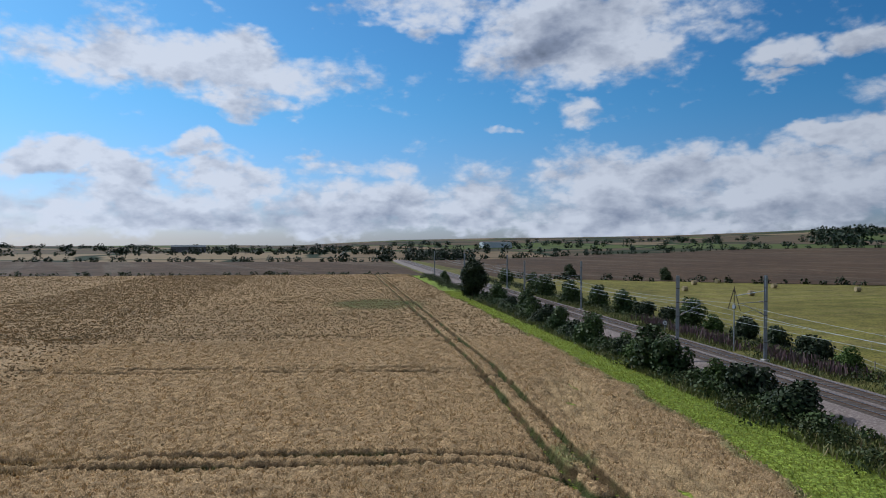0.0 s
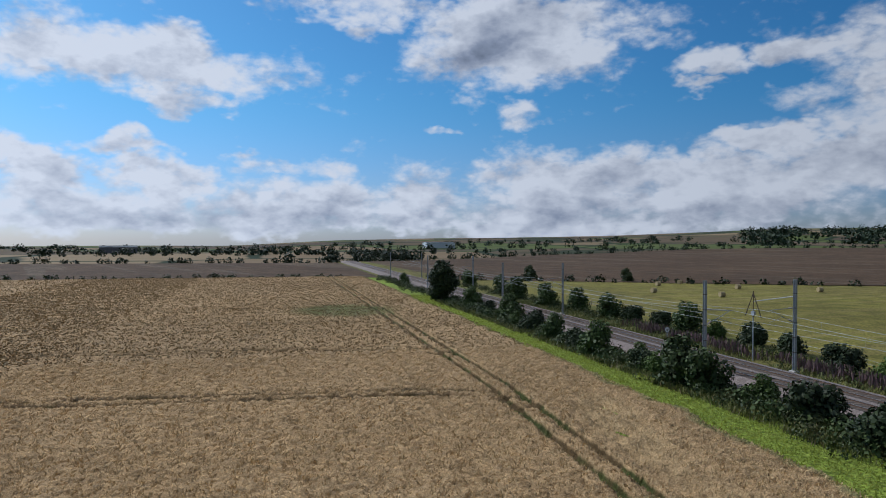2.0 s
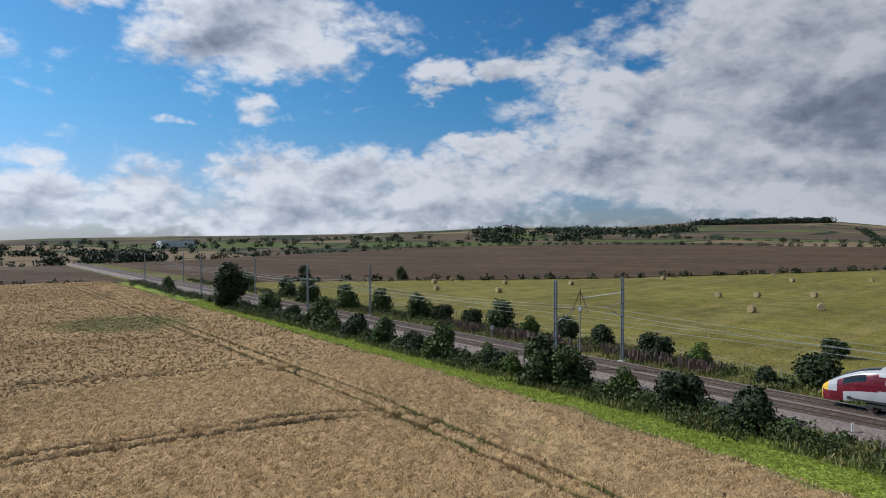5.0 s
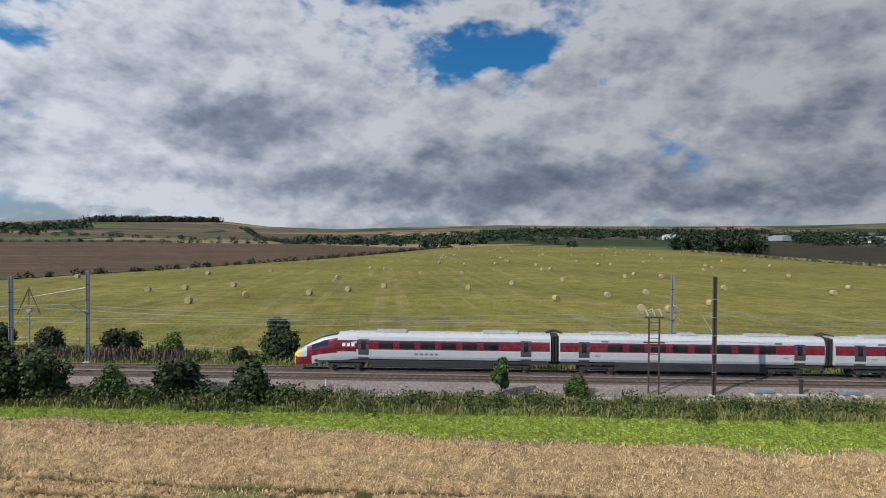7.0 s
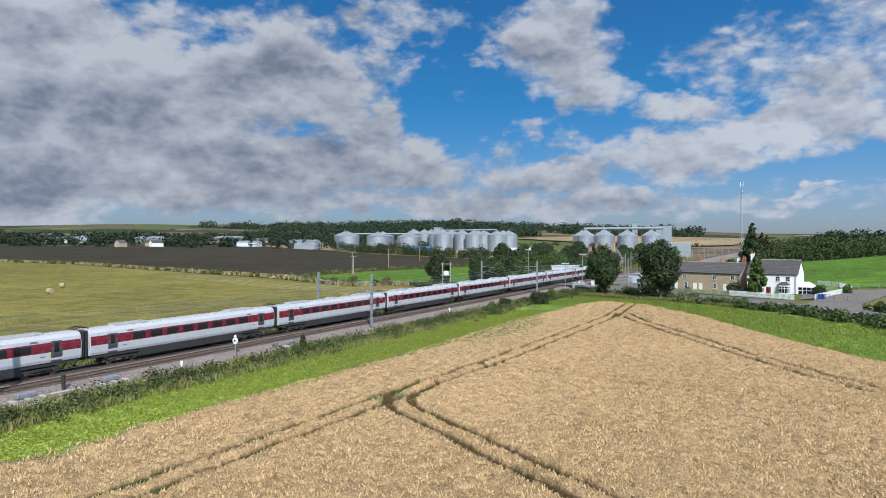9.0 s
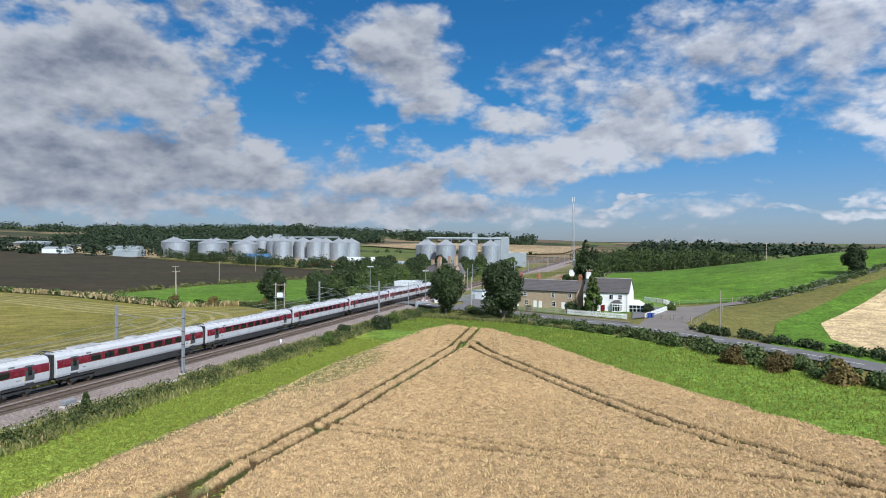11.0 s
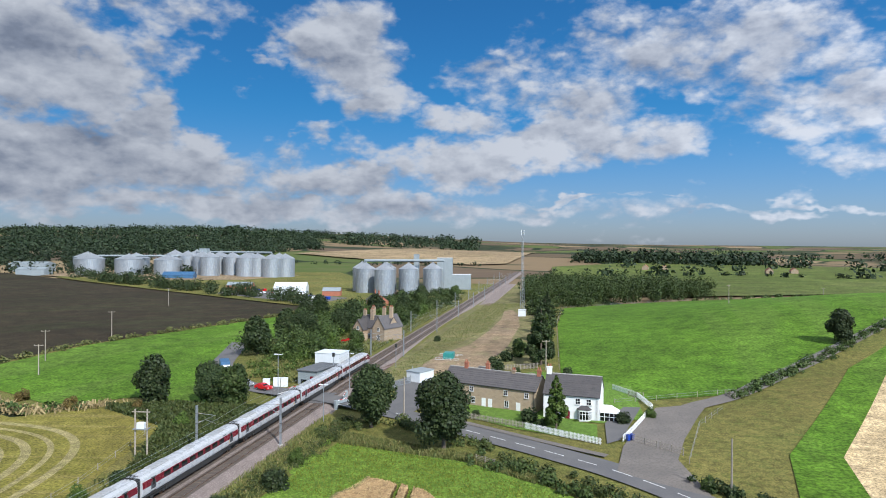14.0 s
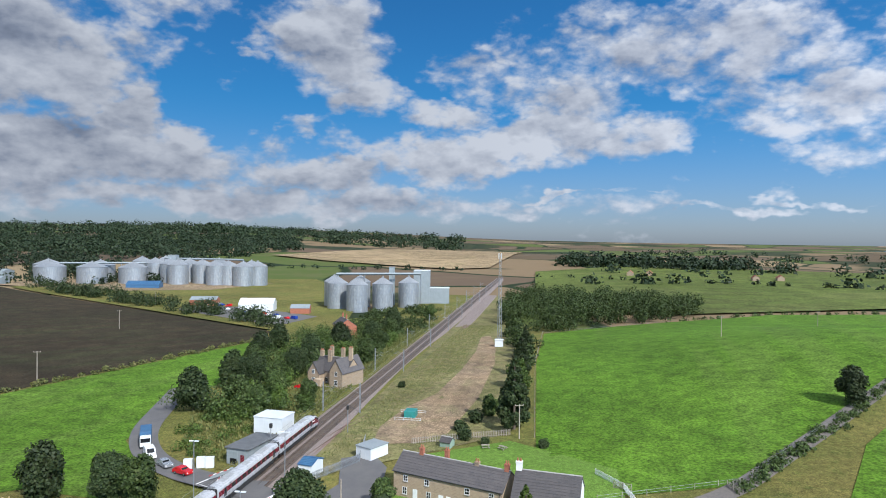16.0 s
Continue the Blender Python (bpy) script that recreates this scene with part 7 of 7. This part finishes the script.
def station_house():
    t = thing("station_house", (16, -262, -0.6), -20, label="Victorian sandstone station house with steep gables and tall chimneys", category="house")
    shell(t, 13, 7.5, 4.8, 8.6, STONE, SLATE, 0.3, -6.5, 0.0, "main_wing")
    # cross wings whose gables face the line and the road
    for x, d, e, rg in ((-4.6, 5.0, 5.2, 9.2), (4.4, 4.6, 4.2, 7.6)):
        bm = bmesh.new()
        y0, y1 = 2.6, -8.5
        v = [bm.verts.new(p) for p in ((x - d / 2, y0, -0.6), (x + d / 2, y0, -0.6), (x + d / 2, y0, e), (x, y0, rg), (x - d / 2, y0, e), (x - d / 2, y1, -0.6), (x + d / 2, y1, -0.6), (x + d / 2, y1, e), (x, y1, rg), (x - d / 2, y1, e))]
        for f in ((0, 1, 2, 3, 4), (5, 9, 8, 7, 6), (0, 4, 9, 5), (1, 6, 7, 2)):
            bm.faces.new([v[k] for k in f])
        part("wing", bm, STONE, t)
        bm = bmesh.new()
        for s in (-1, 1):
            q = [bm.verts.new(p) for p in ((x, y0 + 0.3, rg + 0.15), (x + s * (d / 2 + 0.3), y0 + 0.3, e - 0.25), (x + s * (d / 2 + 0.3), y1 - 0.3, e - 0.25), (x, y1 - 0.3, rg + 0.15))]
            q2 = [bm.verts.new(p.co - Vector((0, 0, 0.16))) for p in q]
            bm.faces.new(q)
            bm.faces.new(q2)
            for i in range(4):
                bm.faces.new((q[i], q[(i + 1) % 4], q2[(i + 1) % 4], q2[i]))
        part("wing_roof", bm, SLATE, t, "steep slate roof")
        window(t, x, 1.0, 1.3, 1.7, 2.6, 2)
        window(t, x, 4.0, 1.0, 1.3, 2.6, 1)
    for x in (-1.2, 1.2):
        window(t, x, 1.0, 1.1, 1.6)
    for x, y, h in ((-5.8, -3.5, 12.2), (-2.2, -4.2, 11.6), (1.8, -2.5, 11.0), (3.4, -5.5, 11.6), (6.0, -3.8, 10.4)):
        chimney(t, x, y, 6.5, h, 1.3, STONE, 3, 0.7)
    slab("porch", (0.5, 2.0, -0.5, 3.0, 4.2, 2.6), STONE, t)


station_house()


def picnic_table(x, y, turn):
    t = thing("picnic_table", (x, y, ground_at(x, y) + 0.08), turn, label="weathered timber picnic table on the lawn", category="table", group="picnic tables")
    for k in range(5):
        slab("plank", (-0.9, -0.36 + k * 0.15, 0.72, 0.9, -0.23 + k * 0.15, 0.76), TIMBER, t)
    for s in (-0.72, 0.72):
        slab("bench", (-0.9, s - 0.13, 0.42, 0.9, s + 0.13, 0.46), TIMBER, t)
    for e in (-0.65, 0.65):
        bm = bmesh.new()
        rod(bm, (e, -0.7, 0.0), (e, -0.2, 0.72), 0.045, seg=4)
        rod(bm, (e, 0.7, 0.0), (e, 0.2, 0.72), 0.045, seg=4)
        rod(bm, (e, -0.8, 0.40), (e, 0.8, 0.40), 0.04, seg=4)
        part("trestle", bm, TIMBER, t)


picnic_table(-38.9, -206.5, 15)
picnic_table(-42.7, -206.0, -35)
box_building("garden_shed", (-29.8, -206.0, -0.75), -20, 2.6, 2.2, 2.0, SAGE, SLATE, "small sage green timber garden shed", "shed", pitched=0.8)


def brick_house():
    t = thing("brick_house", (49, -368, -0.6), -60, label="red brick house with slate roof near the works", category="house")
    shell(t, 13, 9, 5.0, 8.2, BRICK, SLATE)
    for x in (-4, 0, 4):
        window(t, x, 1.0, 1.1, 1.4)
        window(t, x, 3.3, 1.1, 1.3)
    chimney(t, -4, -4.5, 7.6, 10.2, 1.0, BRICK, 3)
    chimney(t, 4, -4.5, 7.6, 10.2, 1.0, BRICK, 3)


brick_house()


# ------------------------------------------------------------ silos and works
def silo_mesh(rad, h, cone):
    """Ribbed steel drum with a pitched cone roof; returns drum and roof meshes."""
    n = 96
    rows = max(6, int(h / 1.2))
    verts, faces = [], []
    for i in range(rows + 1):
        for j in range(n):
            a = 2 * math.pi * j / n
            r = rad + (0.06 if j % 4 == 0 else 0.0) + (0.035 if i % 2 else 0.0)
            verts.append((r * math.cos(a), r * math.sin(a), -0.8 + (h + 0.8) * i / rows))
    for i in range(rows):
        for j in range(n):
            faces.append((i * n + j, i * n + (j + 1) % n, (i + 1) * n + (j + 1) % n, (i + 1) * n + j))
    drum = bpy.data.meshes.new("drum")
    drum.from_pydata(verts, [], faces)
    drum.materials.append(SILO)
    bm = bmesh.new()
    bmesh.ops.create_cone(bm, cap_ends=True, segments=48, radius1=rad * 1.03, radius2=0.6, depth=cone, matrix=Matrix.Translation((0, 0, h + cone / 2)))
    rod(bm, (0, 0, h + cone - 0.3), (0, 0, h + cone + 0.9), 0.7)
    roof = bpy.data.meshes.new("cone_roof")
    bm.to_mesh(roof)
    bm.free()
    roof.materials.append(SILO)
    bm = bmesh.new()
    for j in range(24):
        a = 2 * math.pi * j / 24
        rod(bm, (rad * 1.02 * math.cos(a), rad * 1.02 * math.sin(a), h + 0.05), (0.6 * math.cos(a), 0.6 * math.sin(a), h + cone + 0.05), 0.09, seg=4)
    rib = bpy.data.meshes.new("roof_rib")
    bm.to_mesh(rib)
    bm.free()
    rib.materials.append(SILO)
    return drum, roof, rib


SILO_BIG = silo_mesh(7.0, 17.2, 4.2)
SILO_WIDE = silo_mesh(13.0, 15.0, 5.0)
SILO_MID = silo_mesh(9.5, 18.5, 4.8)


def silo(x, y, meshes, label):
    t = thing("grain_silo", (x, y, ground_at(x, y)), label=label, category="silo", group="grain silos")
    for nm, me in zip(("drum", "cone_roof", "roof_rib"), meshes):
        ob = new(nm, me)
        ob.parent = t
        if nm == "roof_rib":
            ob["kind"] = "stuff"


for x, y in ((88, -491), (71, -480), (57, -494), (42, -508), (96, -508), (78, -512)):
    silo(x, y, SILO_BIG, "tall galvanised grain silo with conical roof")
for x, y in ((398, -598), (366, -612), (336, -630), (420, -622), (378, -640)):
    silo(x, y, SILO_WIDE, "broad galvanised grain silo with shallow roof")
for x, y in ((300, -668), (282, -660), (322, -680), (340, -690), (268, -672), (252, -655), (235, -652), (262, -650), (238, -676), (280, -690), (226, -664), (310, -650), (352, -668), (296, -640), (330, -656)):
    silo(x, y, SILO_MID, "galvanised grain silo with conical roof")


def walkway(a, b, z, label):
    t = thing("conveyor_walkway", label=label, category="conveyor")
    bm = bmesh.new()
    rod(bm, (*a, z), (*b, z), 0.9, seg=4)
    part("gallery", bm, CLAD_GREY, t)
    for f in (0.0, 0.33, 0.66, 1.0):
        bm = bmesh.new()
        x, y = a[0] + (b[0] - a[0]) * f, a[1] + (b[1] - a[1]) * f
        rod(bm, (x, y, 0), (x, y, z), 0.35, seg=6)
        part("leg", bm, STEEL_GREY, t)


walkway((92, -500), (36, -522), 22.0, "grey conveyor gallery over the silos")
walkway((400, -612), (330, -650), 21.0, "grey conveyor gallery over the silos")
walkway((330, -672), (240, -662), 25.0, "grey conveyor gallery over the silos")
box_building("elevator_house", (38, -536, -0.5), 8, 12, 14, 24, CLAD_GREY, CLAD_WHITE, "tall grey clad grain elevator building", "mill")
box_building("elevator_house", (57, -520, -0.5), 8, 4, 4, 27, CLAD_GREY, CLAD_GREY, "narrow elevator tower above the silos", "mill")
box_building("mill_building", (28, -540, -0.5), 8, 20, 12, 11, CLAD_GREY, CLAD_WHITE, "grey clad mill building with brick base", "mill")
box_building("elevator_house", (318, -665, -0.5), 8, 8, 8, 29, CLAD_GREY, CLAD_GREY, "grey clad grain elevator building", "mill")
box_building("blue_shed", (300, -590, -0.5), 18, 28, 14, 4.5, CLAD_BLUE, CLAD_BLUE, "long shed with blue pitched roof", "shed", pitched=3.0)
box_building("white_shed", (132, -458, -0.5), 14, 22, 14, 4.5, CLAD_WHITE, CLAD_WHITE, "open shed with white pitched roof", "shed", pitched=3.0)
for x, y, w, d, h, m in ((430, -560, 26, 14, 5, CLAD_GREY), (470, -600, 36, 18, 7, CLAD_GREY), (520, -560, 26, 14, 5, CLAD_WHITE), (700, -560, 40, 16, 6, CLAD_GREY), (760, -480, 50, 18, 5.5, CLAD_WHITE), (640, -640, 40, 20, 7, CLAD_GREY), (860, -420, 30, 15, 5, CLAD_GREY), (180, -478, 18, 10, 4, BRICK), (100, -452, 12, 8, 3.5, BRICK), (960, -300, 26, 14, 6, CLAD_WHITE), (-240, 900, 44, 14, 7, CLAD_DARK), (260, 1200, 60, 20, 9, CLAD_WHITE)):
    box_building("farm_shed", (x, y, ground_at(x, y)), 12, w, d, h, m, CLAD_GREY, "distant industrial shed with shallow pitched roof", "shed", pitched=2.0)


def far_cottages():
    r = random.Random(12)
    for k in range(16):
        x, y = r.uniform(560, 1050), r.uniform(-760, -420)
        t = thing("cottage", (x, y, ground_at(x, y)), r.uniform(0, 180), label="distant village house with slate roof", category="house", group="village houses")
        shell(t, r.uniform(9, 16), 8, 4.6, 7.6, RENDER_WHITE if k % 5 == 0 else STONE, SLATE)
    for x, y in ((-170, -960), (-196, -966), (-310, -900), (-340, -905)):
        t = thing("cottage", (x, y, ground_at(x, y) + 0.5), 80, label="far farmhouse with red tiled roof", category="house", group="village houses")
        shell(t, 16, 8, 3.4, 6.6, STONE, BRICK)


far_cottages()


def radio_mast():
    t = thing("radio_mast", (-32.5, -345, ground_at(-32.5, -345)), label="tall slim grey lattice radio mast", category="mast")
    h = 40.0
    for a, b in ((-1, -1), (1, -1), (0, 1)):
        bm = bmesh.new()
        rod(bm, (a * 1.0, b * 1.0, 0), (a * 0.35, b * 0.35, h), 0.09, 0.06)
        part("leg", bm, STEEL_GREY, t)
    for k in range(20):
        z0, z1 = h * k / 20, h * (k + 1) / 20
        w0, w1 = 1.0 - 0.65 * k / 20, 1.0 - 0.65 * (k + 1) / 20
        bm = bmesh.new()
        ring = [(-1, -1), (1, -1), (0, 1)]
        for (a, b), (c, d) in zip(ring, ring[1:] + ring[:1]):
            rod(bm, (a * w0, b * w0, z0), (c * w1, d * w1, z1), 0.04, seg=4)
        part("brace", bm, STEEL_GREY, t)
    for s in (-0.6, 0.6):
        slab("antenna", (s - 0.12, -0.15, h - 2.2, s + 0.12, 0.15, h + 0.3), CLAD_WHITE, t, bevel=0.03)


radio_mast()


# ------------------------------------------------------------ siding
def siding(line, label):
    t = thing("siding", label=label, category="track", kind="structure")
    pts = smooth_line(line, 3)
    for off in (-0.72, 0.72):
        bm = bmesh.new()
        for (ax, ay), (bx, by) in zip(pts, pts[1:]):
            rod(bm, (ax + off, ay, -0.30), (bx + off, by, -0.30), 0.09, seg=4)
        part("rail", bm, RAIL, t, "rusty rail")
    verts, faces = [], []
    for i, (x, y) in enumerate(pts):
        verts += [(x - 1.6, y, -0.42), (x + 1.6, y, -0.42)]
        if i:
            faces.append((2 * i - 2, 2 * i - 1, 2 * i + 1, 2 * i))
    link_mesh("bed", verts, faces, SIDING_BED, t)


siding([(0.7, -182), (-2.2, -214), (-5.7, -229), (-9.6, -245), (-15, -282), (-17.5, -309), (-21, -350)], "rusty disused siding curving through the yard")
siding([(-5.7, -229), (-8.2, -250), (-9.5, -290), (-9.5, -420)], "rusty siding beside the main line")
strip("siding_bed", [(-12, -0.80), (-11.5, -0.50), (-4.2, -0.50), (-3.6, -0.80)], -620, -215, BALLAST, "grey ballast of the sidings", "ballast")


# ------------------------------------------------------------ small lineside things
def bollard(x, y):
    t = thing("point_machine_post", (x, y, 0), label="black post on a concrete pad beside the track", category="post")
    slab("pad", (-0.5, -1.3, -0.75, 0.5, 1.3, -0.42), CONCRETE, t, bevel=0.02)
    bm = bmesh.new()
    rod(bm, (0, 0, -0.5), (0, 0, 0.75), 0.16, seg=14)
    rod(bm, (0, 0, 0.75), (0, 0, 0.86), 0.20, seg=14)
    part("post", bm, SIGN_BLACK, t)


bollard(-2.0, -30.2)


def trunking():
    """Concrete cable trough beside the ballast."""
    t = thing("cable_trough", label="concrete cable trough lids beside the ballast", category="trough", kind="structure")
    bm = bmesh.new()
    box(bm, -0.18, -0.48, -0.1, 0.18, 0.48, 0.06)
    lid = part("lid", bm, CONCRETE, t)
    lid.location = (-3.7, -120, -0.72)
    for k in range(1, 210):
        ob = new("lid", lid.data)
        ob.parent = t
        ob.location = (-3.7 + 0.02 * ((k * 7) % 3), -120 + k * 1.0, -0.72)


trunking()


def marker(x, y, h, mat, label):
    t = thing("marker_post", (x, y, -0.7), label=label, category="post")
    bm = bmesh.new()
    rod(bm, (0, 0, -0.3), (0, 0, h), 0.05)
    part("post", bm, mat, t)
    slab("plate", (-0.14, -0.03, h - 0.4, 0.14, 0.03, h), mat, t)


marker(-4.3, -40.5, 1.3, WHITE_PAINT, "short white marker post")
marker(-2.2, -100, 1.0, WHITE_PAINT, "short white marker post")
marker(-2.3, 12, 1.0, WHITE_PAINT, "short white marker post")


def round_signal(x, y):
    t = thing("ground_signal", (x, y, -0.5), label="round white ground signal on a grey post", category="signal")
    bm = bmesh.new()
    rod(bm, (0, 0, -0.3), (0, 0, 2.0), 0.06)
    part("post", bm, STEEL_GREY, t)
    bm = bmesh.new()
    rod(bm, (0, -0.06, 1.7), (0, 0.06, 1.7), 0.36, seg=20)
    part("disc", bm, WHITE_PAINT, t)
    bm = bmesh.new()
    rod(bm, (0, 0.07, 1.7), (0, 0.09, 1.7), 0.13, seg=12)
    part("mark", bm, SIGN_BLACK, t)
    bm = bmesh.new()
    rod(bm, (0, -0.06, 2.2), (0, 0.06, 2.2), 0.14, seg=14)
    part("small_disc", bm, WHITE_PAINT, t)


round_signal(-2.1, -49.5)


def point_box(x, y):
    t = thing("point_machine", (x, y, -0.45), 4, label="grey point machine with rodding on concrete bearers", category="machine")
    for k in range(3):
        slab("bearer", (-0.9, -1.3 + k * 1.2, -0.2, 1.4, -0.95 + k * 1.2, 0.05), CONCRETE, t)
    slab("case", (-0.35, -0.8, 0.05, 0.35, 0.8, 0.42), STEEL_GREY, t, bevel=0.05)
    bm = bmesh.new()
    rod(bm, (0.3, 0, 0.18), (1.6, 0, 0.2), 0.04)
    part("rod", bm, STEEL_DARK, t)


for x, y in ((-2.0, -34.5), (-1.9, -58.5), (-2.0, -27.0)):
    point_box(x, y)


def relay_stub(x, y):
    t = thing("signal_post", (x, y, -0.4), label="slim grey signal post beside the crossing", category="signal")
    bm = bmesh.new()
    rod(bm, (0, 0, -0.4), (0, 0, 6.6), 0.09)
    part("post", bm, STEEL_GREY, t)
    slab("head", (-0.3, -0.25, 5.6, 0.3, 0.25, 6.6), SIGN_BLACK, t, bevel=0.04)


relay_stub(6.8, -196)
relay_stub(-4.9, -214)


# ------------------------------------------------------------ vehicles
def car(x, y, turn, paint, label, van=False, length=4.2):
    t = thing("van" if van else "car", (x, y, road_level(x, y) + 0.16), turn, label=label, category="van" if van else "car")
    h, w = (2.0, 0.95) if van else (1.45, 0.88)
    a = length / 2
    prof = [(-a, 0.35), (-a, 0.85), (-a * 0.92, 0.95), (-a * 0.55 if van else -a * 0.35, 1.02), (-a * 0.30 if van else -a * 0.05, h), (a * 0.9 if van else a * 0.55, h), (a, h * 0.6), (a, 0.35)]
    bm = bmesh.new()
    lo = [bm.verts.new((-w * (0.86 if z > 1.1 and not van else 1), p, z)) for p, z in prof]
    hi = [bm.verts.new((w * (0.86 if z > 1.1 and not van else 1), p, z)) for p, z in prof]
    for i in range(len(prof)):
        j = (i + 1) % len(prof)
        bm.faces.new((lo[i], lo[j], hi[j], hi[i]))
    bm.faces.new(lo)
    bm.faces.new(hi)
    part("body", bm, paint, t)
    p3, p4 = prof[3], prof[4]
    link_mesh("windscreen", [(-w * 0.8, p3[0] + 0.05 - 0.02, p3[1] + 0.04), (w * 0.8, p3[0] + 0.03, p3[1] + 0.04), (w * 0.74, p4[0] - 0.05, h - 0.04), (-w * 0.74, p4[0] - 0.05, h - 0.04)], [(0, 1, 2, 3)], GLASS, t)
    for s in (-1, 1):
        e = prof[5][0]
        k = s * (w * (0.93 if not van else 1) + 0.008)
        k2 = s * (w * (0.86 if not van else 1) + 0.012)
        link_mesh("side_window", [(k, p3[0] + 0.4, 1.06), (k, (0.0 if van else e), 1.06), (k2, (-0.1 if van else e - 0.3), h - 0.1), (k2, p4[0] + 0.1, h - 0.1)], [(0, 1, 2, 3)], GLASS, t)
        slab("headlight", (s * w * 0.7 - 0.15, -a - 0.02, 0.62, s * w * 0.7 + 0.15, -a + 0.05, 0.8), WHITE_PAINT, t)
    for yy in (-a * 0.62, a * 0.6):
        for s in (-1, 1):
            bm = bmesh.new()
            rod(bm, (s * (w - 0.16), yy, 0.31), (s * (w + 0.02), yy, 0.31), 0.31, seg=18)
            wheel = part("wheel", bm, RUBBER, t)
            bm = bmesh.new()
            rod(bm, (s * (w + 0.0), yy, 0.31), (s * (w + 0.03), yy, 0.31), 0.18, seg=12)
            part("rim", bm, CAR_SILVER, wheel)
    return t


car(19.0, -182.0, 250, CAR_RED, "red hatchback waiting at the crossing")
car(25.0, -185.4, 235, CAR_SILVER, "silver-grey car waiting at the crossing")
car(31.5, -190.2, 222, CAR_WHITE, "white panel van waiting at the crossing", True, 5.2)
car(23, -256, 80, CAR_RED, "red car parked at the station house")
car(20.5, -259, 80, CAR_SILVER, "silver car parked at the station house")


def lorry(x, y, turn):
    t = thing("lorry", (x, y, road_level(x, y) + 0.16), turn, label="white lorry with a bright blue load box", category="lorry")
    slab("cab", (-1.1, -4.2, 0.5, 1.1, -2.4, 2.7), CAR_WHITE, t, bevel=0.12)
    slab("windscreen", (-0.95, -4.23, 1.5, 0.95, -4.18, 2.4), GLASS, t)
    slab("load_box", (-1.2, -2.2, 0.9, 1.2, 4.2, 3.3), CLAD_BLUE, t, bevel=0.05)
    slab("chassis", (-0.9, -4.0, 0.45, 0.9, 4.2, 0.9), COACH_GREY, t)
    for yy in (-3.3, 1.8, 3.2):
        for s in (-1, 1):
            bm = bmesh.new()
            rod(bm, (s * 0.85, yy, 0.48), (s * 1.12, yy, 0.48), 0.48, seg=18)
            part("wheel", bm, RUBBER, t)


lorry(37.6, -198.0, 212)
rv = random.Random(3)
for k in range(26):
    f = k / 26
    x, y = 96 + 90 * f + rv.uniform(-6, 6), -420 - 66 * f + rv.uniform(-14, 4)
    tt = car(x, y, rv.uniform(0, 180), (CAR_WHITE, CAR_SILVER, CAR_RED, CAR_WHITE)[k % 4] if k % 5 else BLUE_PLASTIC, "car parked in the works yard", k % 3 == 0, 4.6)
    tt["group"] = "parked cars"

# ------------------------------------------------------------ sea
link_mesh("sea", [(-4600, -4600, 0), (-700, -4600, 0), (-1300, -2600, 0), (-2400, -1300, 0), (-4600, -900, 0)], [(0, 1, 2, 3, 4)], SEA)
tagged(bpy.data.objects["sea"], "thin strip of blue-grey sea on the horizon", "sea", kind="structure")
bpy.data.objects["sea"].location.z = 24

# ------------------------------------------------------------ sleepers, last


def sleepers():
    bm = bmesh.new()
    box(bm, -1.25, -0.13, -0.2, 1.25, 0.13, -0.112)
    me = bpy.data.meshes.new("sleeper")
    bm.to_mesh(me)
    bm.free()
    me.materials.append(SLEEPER)
    for c in (0.72, 4.12):
        t = thing("track", (c, 0, 0), label="concrete sleepers under the rails", category="track", kind="structure")
        for k in range(150):
            ob = new("sleeper", me)
            ob.parent = t
            ob.location = (0, -120 + k * 0.65, 0)
        verts, faces = [], []
        cube = [(-1.25, -0.13, -0.2), (1.25, -0.13, -0.2), (1.25, 0.13, -0.2), (-1.25, 0.13, -0.2), (-1.25, -0.13, -0.112), (1.25, -0.13, -0.112), (1.25, 0.13, -0.112), (-1.25, 0.13, -0.112)]
        for y in list(np.arange(-22.5, 160, 0.65)) + list(np.arange(-330, -120.4, 0.65)):
            if -180.5 < y < -169.5:
                continue
            b = len(verts)
            verts += [(p[0], p[1] + y, p[2]) for p in cube]
            faces += [tuple(b + i for i in f) for f in ((4, 5, 6, 7), (0, 1, 5, 4), (2, 3, 7, 6), (1, 2, 6, 5), (3, 0, 4, 7))]
        ob = link_mesh("far_sleepers", verts, faces, SLEEPER, t)
        ob["kind"] = "stuff"


sleepers()
